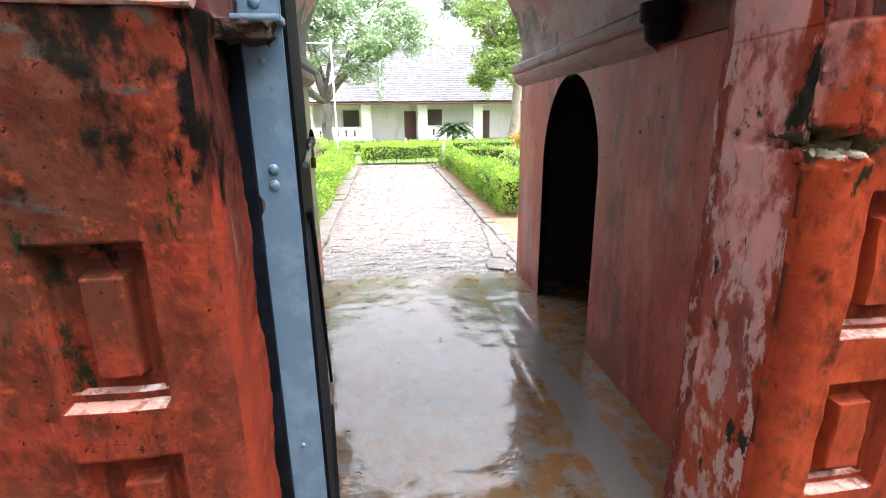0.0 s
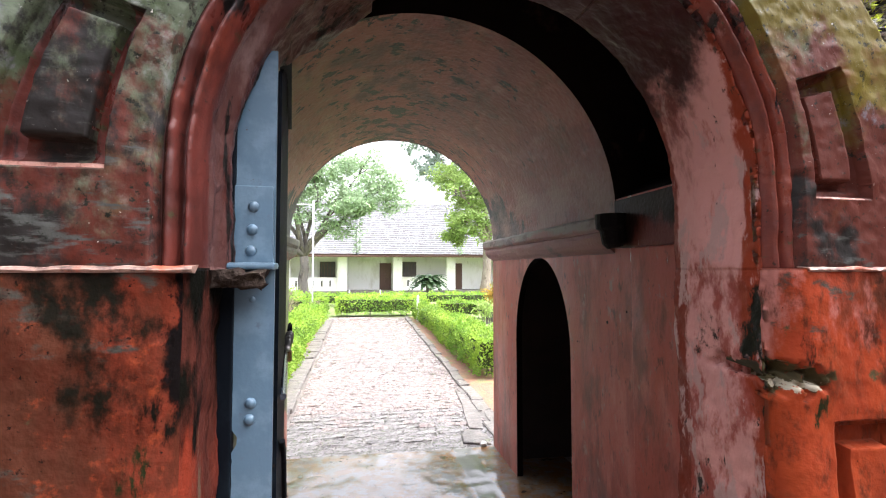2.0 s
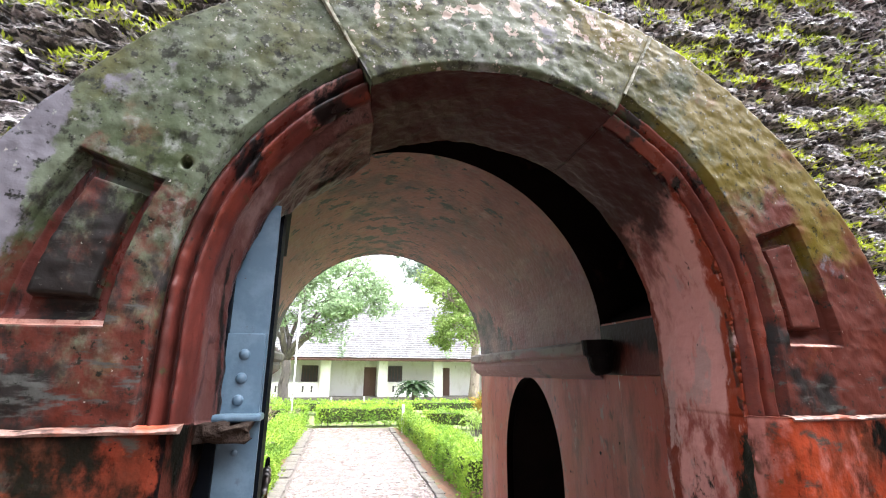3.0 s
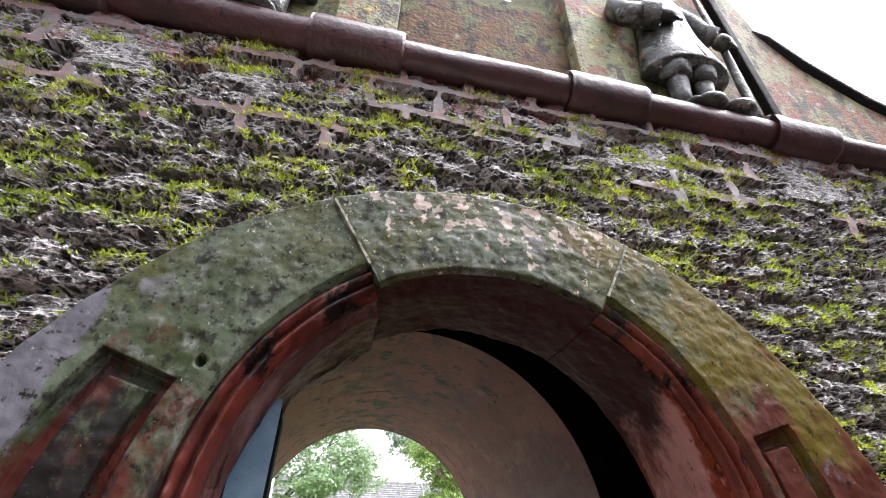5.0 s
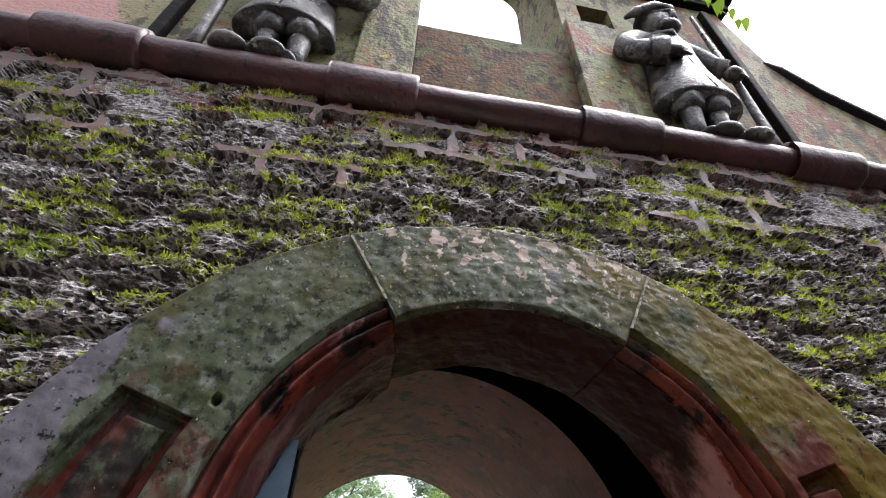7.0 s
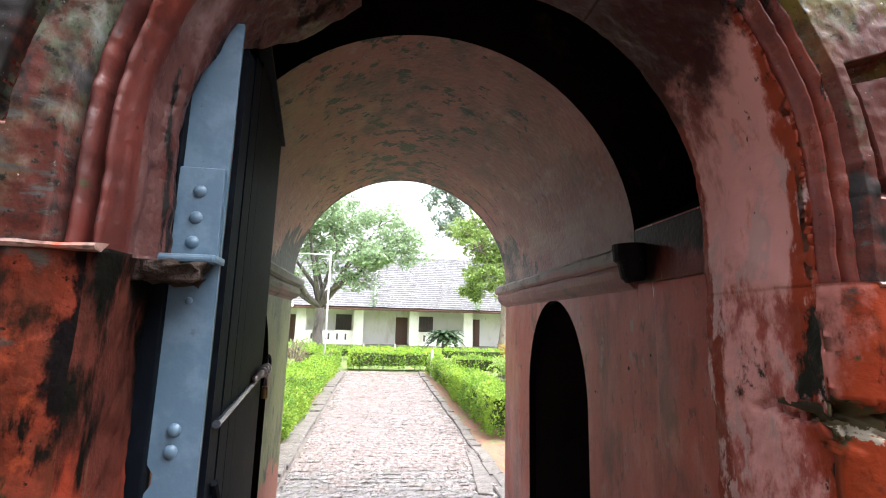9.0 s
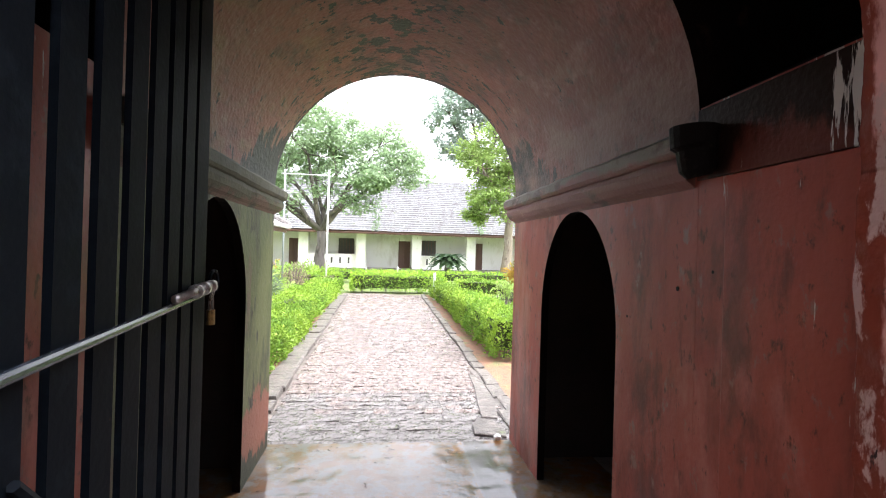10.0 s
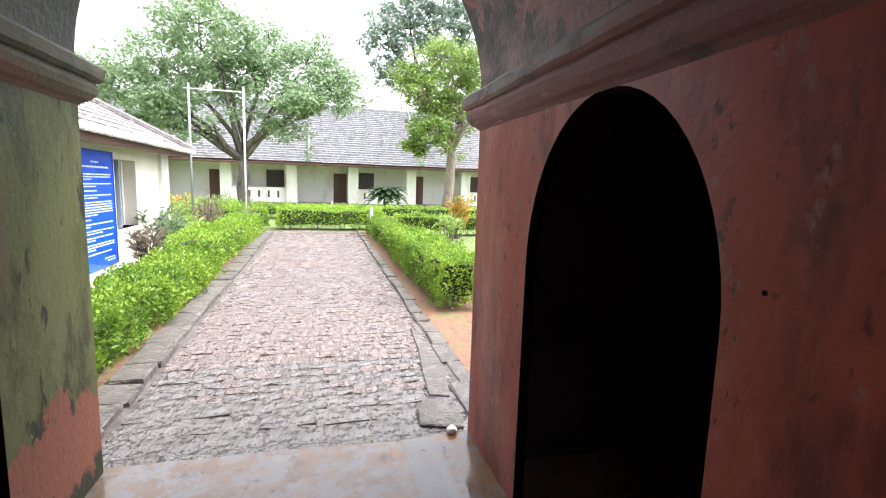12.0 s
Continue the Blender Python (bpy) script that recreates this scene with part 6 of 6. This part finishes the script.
for k, x in enumerate(PX[:-1]):
    # door beside one pillar, window beside the other
    if k % 2:
        dx = x + (0.72 if k == 7 else 3.05)
        d = bpart("door", boxbm(dx - 0.42, dx + 0.42, BY + 1.44, BY + 1.52, BZ, 2.15), M_WOOD, "brown wooden door")
        bpart("door_panel", boxbm(dx - 0.34, dx - 0.03, BY + 1.41, BY + 1.45, BZ + 0.2, 2.0, bevel=0.01), M_WOOD, "", d)
        bpart("door_panel", boxbm(dx + 0.03, dx + 0.34, BY + 1.41, BY + 1.45, BZ + 0.2, 2.0, bevel=0.01), M_WOOD, "", d)
        continue
    wx = x + (0.95 if k in (6, 8) else 2.75)
    w = bpart("window", boxbm(wx - 0.55, wx + 0.55, BY + 1.46, BY + 1.52, 1.15, 2.25), M_DARKROOM, "dark window opening")
    for q in range(5):
        qx = wx - 0.44 + q * 0.22
        bpart("window_bar", boxbm(qx - 0.015, qx + 0.015, BY + 1.42, BY + 1.465, 1.15, 2.25), M_WOOD, "", w)
# roof: overlapping tile courses
EAVE_Y, EAVE_Z, RIDGE_Y, RIDGE_Z = BY - 0.75, 2.66, BY + 4.9, 7.0
rows = 27
vs, fs = [], []
ux = 240
for k in range(rows):
    f0, f1 = k / rows, (k + 1) / rows
    for lift, f in ((0.115, f0), (0.0, f1)):
        for i in range(ux + 1):
            x = -23 + 50 * i / ux
            wav = 0.022 * fbm(x * 2.0, k * 3.3, 0, 2) + 0.03 * fbm(x * 0.3, k * 0.5, 2, 2)
            vs.append((x - 2.5, EAVE_Y + (RIDGE_Y - EAVE_Y) * f - BY, EAVE_Z + (RIDGE_Z - EAVE_Z) * f + lift + wav))
w1 = ux + 1
for k in range(rows):
    for i in range(ux):
        a = (2 * k) * w1 + i
        fs.append((a, a + 1, a + w1 + 1, a + w1))
        if k < rows - 1:
            fs.append((a + w1, a + w1 + 1, a + 2 * w1 + 1, a + 2 * w1))
roof = raw("roof", vs, fs, M_TILE, bld, "grey weathered clay tile roof in many courses")
bm = bmesh.new()
prism(bm, [(EAVE_Y, EAVE_Z - 0.03), (RIDGE_Y, RIDGE_Z - 0.05), (RIDGE_Y + 5.0, EAVE_Z - 0.3), (RIDGE_Y + 4.9, EAVE_Z - 0.4), (RIDGE_Y, RIDGE_Z - 0.20), (EAVE_Y + 0.02, EAVE_Z - 0.12)], "x", -23, 27)
bpart("roof_deck", bm, M_WOOD, "brown boarded roof underside")
bm = bmesh.new()
tube(bm, [(-23, RIDGE_Y, RIDGE_Z + 0.02), (27, RIDGE_Y, RIDGE_Z + 0.02)], 0.14, n=8)
bpart("ridge", bm, M_TILE, "rounded ridge tiles")
for rx_ in (-0.3, 6.9):
    bm = bmesh.new()
    tube(bm, [(rx_, EAVE_Y + 0.05, EAVE_Z + 0.10), (rx_, RIDGE_Y, RIDGE_Z + 0.05)], 0.10, n=6)
    bpart("verge", bm, M_TILE, "raised mortar strip across the roof")
    r = random.Random(int(rx_ * 10))
    vv, ff = [], []
    for _ in range(170):
        f = abs(r.gauss(0, 0.22))
        p = Vector((rx_ - 2.5 + r.gauss(0, 0.13), EAVE_Y - BY + (RIDGE_Y - EAVE_Y) * f, EAVE_Z + (RIDGE_Z - EAVE_Z) * f + 0.12))
        d = Vector((r.gauss(0, 1), r.gauss(-0.5, 1), r.gauss(0.4, 0.6))).normalized() * r.uniform(0.08, 0.22)
        s = Vector((0.05, 0, 0.03))
        i = len(vv)
        vv += [p, p + d * 0.5 + s, p + d, p + d * 0.5 - s]
        ff.append((i, i + 1, i + 2, i + 3))
    tagged(raw("roof_weeds", vv, ff, M_TREE, bld, "weeds growing on the roof strip"), kind="stuff")

# ---- white guard house with the notice board ----
HX, HY0, HY1 = -2.72, 5.2, 12.8
hs = thing("guard_house", -5.2, 9.0, -0.13, "small cream and white house with a low tiled hip roof", "house")


def hpart(name, bm_, mat_, label="", parent=None, smooth=False):
    ob = part(name, bm_, mat_, parent or hs, label, smooth)
    for v in ob.data.vertices:
        v.co -= Vector((-5.2, 9.0, 0))
    return ob


WY0, WY1, WZ0, WZ1 = 10.32, 11.2, 0.77, 1.88
for a, b, za, zb in ((HY0, WY0, 0.25, 2.30), (WY1, HY1, 0.25, 2.30), (WY0, WY1, 0.25, WZ0), (WY0, WY1, WZ1, 2.30)):
    hpart("wall", boxbm(HX - 0.30, HX, a, b, za, zb), M_CREAM)
hpart("wall", boxbm(-7.6, HX - 0.30, HY1 - 0.3, HY1, 0.25, 2.30), M_CREAM)
hpart("wall", boxbm(-7.6, HX - 0.30, HY0, HY0 + 0.3, 0.25, 2.30), M_CREAM)
hpart("wall", boxbm(-7.9, -7.6, HY0, HY1, 0.25, 2.30), M_CREAM)
hpart("corner_pier", boxbm(HX - 0.02, HX + 0.07, HY1 - 0.42, HY1 + 0.03, 0.25, 2.28, bevel=0.008), M_WHITE, "white raised corner pier")
hpart("plinth", boxbm(-8.0, HX + 0.24, HY0 - 0.2, HY1 + 0.2, -0.06, 0.25, bevel=0.02), M_CREAM, "ochre and grey plinth ledge")
win = hpart("window", boxbm(HX - 0.28, HX - 0.25, WY0, WY1, WZ0, WZ1), M_DARKROOM, "recessed window")
hpart("window_frame", boxbm(HX - 0.25, HX - 0.20, WY0, WY0 + 0.05, WZ0, WZ1), M_WHITE, "", win)
hpart("window_frame", boxbm(HX - 0.25, HX - 0.20, WY1 - 0.05, WY1, WZ0, WZ1), M_WHITE, "", win)
sh = hpart("shutter", boxbm(HX - 0.24, HX + 0.05, WY0 + 0.03, WY0 + 0.07, WZ0 + 0.02, WZ1 - 0.02, bevel=0.004), M_GREYWOOD, "grey-blue wooden shutter", win)
hpart("shutter_leaf", boxbm(HX - 0.20, HX - 0.165, WY0 + 0.06, WY0 + 0.44, WZ0 + 0.02, WZ1 - 0.02, bevel=0.004), M_GREYWOOD, "grey-blue wooden shutter", win)
hpart("sill", boxbm(HX - 0.30, HX + 0.04, WY0 - 0.04, WY1 + 0.04, WZ0 - 0.05, WZ0), M_WHITE, "white sill", win)
# hipped roof with tile courses
EX, EZ, RX, RZ = HX + 0.45, 2.16, -5.2, 3.75
rows = 14
vs, fs = [], []
for k in range(rows):
    for lift, f in ((0.095, k / rows), (0.0, (k + 1) / rows)):
        ya, yb = HY0 - 0.45 + 2.4 * f, HY1 + 0.45 - 2.4 * f
        for i in range(81):
            y = ya + (yb - ya) * i / 80
            vs.append((EX + (RX - EX) * f + 5.2, y - 9.0, EZ + (RZ - EZ) * f + lift + 0.010 * fbm(y * 3, k, 0, 2)))
for k in range(rows):
    for i in range(80):
        a = 2 * k * 81 + i
        fs.append((a, a + 1, a + 82, a + 81))
        if k < rows - 1:
            fs.append((a + 81, a + 82, a + 163, a + 162))
vs = [(x, y, z - 0.05) for x, y, z in vs]
raw("roof", vs, fs, M_TILE_OLD, hs, "weathered clay tile roof slope")
for sgn in (1, -1):
    bm = bmesh.new()
    ye, yr = (HY1 + 0.45, HY1 + 0.45 - 2.4) if sgn > 0 else (HY0 - 0.45, HY0 - 0.45 + 2.4)
    a, b, c = bm.verts.new((EX, ye, EZ)), bm.verts.new((-7.65 - 0.45, ye, EZ)), bm.verts.new((RX, yr, RZ))
    bm.faces.new((a, b, c))
    hpart("roof_end", bm, M_TILE_OLD)
bm = bmesh.new()
vsn = [bm.verts.new(p) for p in ((-8.1, HY0 - 0.45, EZ), (-8.1, HY1 + 0.45, EZ), (RX, HY1 - 1.95, RZ), (RX, HY0 + 1.95, RZ))]
bm.faces.new(vsn)
hpart("roof_end", bm, M_TILE_OLD)
for p, q in (((EX, HY1 + 0.45, EZ + 0.06), (RX, HY1 - 1.95, RZ + 0.05)), ((RX, HY1 - 1.95, RZ + 0.05), (RX, HY0 + 1.95, RZ + 0.05))):
    bm = bmesh.new()
    tube(bm, [p, q], 0.085, n=8)
    hpart("ridge", bm, M_TILE_OLD, "rounded hip and ridge tiles")
for k in range(34):
    yy = HY0 - 0.4 + k * 0.247
    bm = bmesh.new()
    tube(bm, [(EX + 0.02, yy, EZ + 0.015), (EX + 0.02, yy + 0.24, EZ + 0.015)], [0.055, 0.048], n=8)
    hpart("eave_tile", bm, M_WHITE, "whitewashed eave tile")
hpart("fascia", boxbm(EX - 0.10, EX - 0.06, HY0 - 0.42, HY1 + 0.42, EZ - 0.13, EZ - 0.02), M_WOOD, "dark wooden eaves board")
# notice board
nb = thing("notice_board", HX + 0.005, 9.58, 0.16, "large blue notice board with rows of white text on the wall", "notice board")
BW, BH = 1.18, 1.66
part("panel", boxbm(0.0, 0.03, -BW / 2, BW / 2, 0, BH, bevel=0.004), M_BOARD, nb)
part("frame", box(box(box(boxbm(0.0, 0.036, -BW / 2 - 0.02, -BW / 2, -0.02, BH + 0.02), 0.0, 0.036, BW / 2, BW / 2 + 0.02, -0.02, BH + 0.02), 0.0, 0.036, -BW / 2, BW / 2, BH, BH + 0.02), 0.0, 0.036, -BW / 2, BW / 2, -0.02, 0), M_BOARD, nb)
r = random.Random(3)
lines = [(1.50, 0.40, 0.60), (1.43, 0.14, 0.86)]
z = 1.33
for blk in (3, 2, 1, 2, 6, 1, 2, 2, 2, 3, 1):
    for q in range(blk):
        lines.append((z, 0.06, 0.06 + (0.86 if q < blk - 1 or blk == 1 else r.uniform(0.25, 0.6)) * (1 if blk > 1 else r.uniform(0.3, 0.9))))
        z -= 0.036
    z -= 0.026
lines.append((0.10, 0.62, 0.90))
lines.append((0.06, 0.70, 0.92))
for (lz, a, b) in lines:
    bm = bmesh.new()
    u = a
    while u < b - 0.02:
        wl_ = min(r.uniform(0.03, 0.10), b - u)
        box(bm, 0.0305, 0.0325, -BW / 2 + u * BW, -BW / 2 + (u + wl_) * BW, lz, lz + (0.017 if lz < 1.4 else 0.024))
        u += wl_ + 0.012
    part("text_line", bm, M_LETTER, nb)

# ---- small debris at the passage end ----
bm = bmesh.new()
prism(bm, [(0.98, 4.52), (1.24, 4.44), (1.27, 4.62), (1.22, 4.82), (1.08, 4.88), (1.00, 4.72)], "z", -0.012, 0.022)
bmesh.ops.bevel(bm, geom=bm.edges[:], offset=0.008, segments=1, affect="EDGES")
tagged(part("broken_slab", bm, M_KERB), "grey broken stone slab lying at the path edge", "stone")
bm = bmesh.new()
blob(bm, (1.15, 4.40, 0.03), (0.035, 0.028, 0.022), 10, 7)
for v in bm.verts:
    v.co += Vector((1, 1, 1)) * 0.006 * fbm(v.co.x * 40, v.co.y * 40, v.co.z * 40)
tagged(part("pebble", bm, M_WHITE, smooth=True), "small pale pebble on the wet floor", "stone")

# fallen leaf scraps on the wet floor
r = random.Random(71)
M_SCRAP = surface("sodden_leaf_scrap", (0.055, 0.035, 0.018), [((0.16, 0.12, 0.04), 30.0, 0.5, 0.6, ONE)], rough=0.4, bump=0.2, rand=0.5)
for k in range(18):
    lx_, ly_ = r.uniform(-0.5, 1.15), r.uniform(1.3, 4.3)
    ln_, an_ = r.uniform(0.010, 0.030), r.uniform(0, 6.283)
    vs, fs = [], []
    for q in range(7):
        u = q / 6 - 0.5
        wd = 0.32 * math.cos(u * math.pi) * ln_
        for sd in (-1, 0, 1):
            px, py = u * ln_, sd * wd
            vs.append((px * math.cos(an_) - py * math.sin(an_), px * math.sin(an_) + py * math.cos(an_), 0.002 + 0.003 * abs(sd) + 0.004 * u * u))
    for q in range(6):
        for sd in range(2):
            a = q * 3 + sd
            fs.append((a, a + 1, a + 4, a + 3))
    ob = tagged(raw("fallen_leaf", vs, fs, M_SCRAP), "small sodden brown leaf scrap on the wet floor", "leaf", "leaf scraps on the floor")
    ob.location = (lx_, ly_, 0.006 + 0.010 * smooth01(lx_, 0.86, 1.2))
bm = bmesh.new()
prism(bm, [(1.13, 4.93), (1.27, 4.88), (1.36, 5.35), (1.38, 6.10), (1.29, 6.50), (1.24, 5.80), (1.17, 5.30)], "z", -0.012, 0.016)
bmesh.ops.bevel(bm, geom=bm.edges[:], offset=0.006, segments=1, affect="EDGES")
tagged(part("edge_slab", bm, M_KERB), "long bluish-grey wet edging slab beside the path", "stone")

# ---- kerbs ----
def kerb(name, x_at, y0, y1, wlo, whi, llo, lhi, h, label, seed, stones=400):
    r = random.Random(seed)
    k_ob = thing(name, x_at(y0), y0, 0, label, "kerb", kind="structure")
    y = y0
    while y < y1:
        L = r.uniform(llo, lhi)
        w = r.uniform(wlo, whi)
        x = x_at(y + L / 2)
        b = bmesh.new()
        hh = h + r.uniform(-0.012, 0.015)
        box(b, -w / 2, w / 2, -L / 2 + 0.008, L / 2 - 0.008, -0.08, hh, bevel=0.014)
        for v in b.verts:
            v.co += Vector((r.gauss(0, 0.005), r.gauss(0, 0.005), r.gauss(0, 0.004)))
        ob = part("stone", b, M_KERB, k_ob)
        ob.matrix_basis = pose(x - x_at(y0) + r.gauss(0, 0.008), y + L / 2 - y0, 0, r.gauss(0, 1.2), r.gauss(0, 1.5), r.gauss(0, 1.5))
        y += L


kerb("kerb_west", lambda y: -0.945 - 0.012 * (y - 4.5), 4.45, 16.0, 0.22, 0.28, 0.32, 0.55, 0.035, "dark mossy kerb stones along the path", 21)
kerb("kerb_east", lambda y: 1.475 + 0.008 * (y - 6.0), 5.0, 16.4, 0.12, 0.17, 0.25, 0.5, 0.028, "broken dark kerb stones along the path", 22)
kerb("kerb_end", lambda y: 1.40, 4.6, 6.4, 0.12, 0.18, 0.3, 0.5, 0.008, "rough broken stones beside the passage end", 23)

# ---- path pavers ----
pav = thing("path", 0.35, 4.45, 0, "wet laterite block paving in courses", "path", kind="structure")
r = random.Random(99)


def paver_mesh(w, l, seed, mat_):
    q = random.Random(seed)
    n = 3
    vv, ff = [], []
    for j in range(n + 1):
        for i in range(n + 1):
            e = (i in (0, n)) or (j in (0, n))
            vv.append(((i / n - 0.5) * w + q.gauss(0, 0.006), (j / n - 0.5) * l + q.gauss(0, 0.006), q.gauss(0.002, 0.0035) - (0.004 if e else 0)))
    for j in range(n):
        for i in range(n):
            a = j * (n + 1) + i
            ff.append((a, a + 1, a + n + 2, a + n + 1))
    ring = [0, 1, 2, 3, 7, 11, 15, 14, 13, 12, 8, 4]
    base = len(vv)
    for k in ring:
        vv.append((vv[k][0] * 1.01, vv[k][1] * 1.01, -0.05))
    m = len(ring)
    for k in range(m):
        ff.append((ring[(k + 1) % m], ring[k], base + k, base + (k + 1) % m))
    me = bpy.data.meshes.new("paver")
    me.from_pydata(vv, [], ff)
    me.materials.append(mat_)
    return me


KIND = {}
y, row = 4.46, 0
count = 0
far_v, far_f = [], []
while y < 16.3:
    L = (0.22, 0.20, 0.20)[row] if row < 3 else r.choice((0.10, 0.115, 0.13))
    xl, xr = -0.775 - 0.012 * (y - 4.5), 1.40 + 0.008 * (y - 6.0)
    x = xl - r.uniform(0, 0.2)
    while x < xr - 0.06:
        w = r.choice((0.26, 0.34, 0.42)) if row < 3 else r.choice((0.12, 0.15, 0.18, 0.22))
        a, b = max(x, xl), min(x + w, xr)
        x += w
        if b - a < 0.05:
            continue
        key = (round(b - a, 2), L, r.randint(0, 2) + 10 * (row < 3 or y < 5.6 and r.random() < 0.7))
        if key not in KIND:
            KIND[key] = paver_mesh(key[0] - 0.006, L - 0.006, hash((int(key[0] * 100), int(L * 100), key[2])), M_PAVER_GREY if key[2] >= 10 else M_PAVER)
        me = KIND[key]
        skew = -0.035 * ((a + b) / 2 - MID) * max(0.0, 1 - (y - 4.45) / 2)
        px, py, pz = (a + b) / 2, y + L / 2 + skew, r.gauss(0.0, 0.0015)
        if count < 295:
            ob = new("paver", me)
            ob.parent = pav
            ob.matrix_basis = pose(px - 0.35, py - 4.45, pz, r.gauss(0, 0.3), r.gauss(0, 0.3), r.gauss(0, 0.8))
            count += 1
        else:
            k0 = len(far_v)
            far_v += [(v.co.x + px - 0.35, v.co.y + py - 4.45, v.co.z + pz) for v in me.vertices]
            far_f += [tuple(k0 + i for i in p.vertices) for p in me.polygons]
    y += L
    row += 1
if far_v:
    tagged(raw("paver_field", far_v, far_f, M_PAVER, pav), "laterite blocks farther along the path", kind="stuff")


# ---- added walls behind the walker, unseen, that cut low sky light on the gate ----
structure(part("wall_forecourt", box(box(boxbm(-5.5, 6.5, -5.2, -4.8, -0.1, 5.6), -5.5, -5.1, -4.8, 1.3, -0.1, 5.6), 6.1, 6.5, -4.8, 1.3, -0.1, 5.6), M_LATERITE), "added unseen wall keeping low sky off the gate front", "wall")


# ---- roof tiles of the guard house ----
tv, tf = [], []
for i in range(5):
    u = i / 4 - 0.5
    bow = 0.018 * math.cos(u * math.pi * 2)
    for dz, yy in ((0.0, 0.0), (0.0, 1.0), (-0.016, 0.0), (-0.016, 1.0)):
        tv.append((u * 0.236, yy, bow + dz))
for i in range(4):
    a = i * 4
    tf += [(a, a + 4, a + 5, a + 1), (a + 2, a + 3, a + 7, a + 6), (a, a + 2, a + 6, a + 4)]
slope = math.hypot(RX - EX, RZ - EZ)
ang = math.degrees(math.atan2(RZ - EZ, EX - RX))
TR = 14
tl = slope / TR * 1.18
tile_me = bpy.data.meshes.new("roof_tile")
tile_me.from_pydata([(x, y * tl, z) for x, y, z in tv], [], tf)
tile_me.materials.append(M_TILE_HOUSE)
r = random.Random(17)
n_tiles, rest_v, rest_f = 0, [], []
for k in range(TR):
    f = k / TR
    ya, yb = HY0 - 0.45 + 2.4 * f, HY1 + 0.45 - 2.4 * f
    ty = yb - 0.14 - 0.12 * (k % 2)
    while ty > ya + 0.1:
        m = pose(EX + (RX - EX) * f + 5.2, ty - 9.0, EZ + (RZ - EZ) * f + 0.035, 0, 0, 90) @ pose(0, 0, 0, ang - 4 + r.gauss(0, 0.6), r.gauss(0, 1.0), r.gauss(0, 0.7))
        if ty > 8.0 and n_tiles < 295:
            ob = new("roof_tile", tile_me)
            ob.parent, ob.matrix_basis = hs, m
            n_tiles += 1
        else:
            q = len(rest_v)
            rest_v += [m @ v.co for v in tile_me.vertices]
            rest_f += [tuple(q + i for i in p.vertices) for p in tile_me.polygons]
        ty -= 0.238
tagged(raw("roof_tile_field", rest_v, rest_f, M_TILE_HOUSE, hs), "clay roof tiles farther along the slope", kind="stuff")
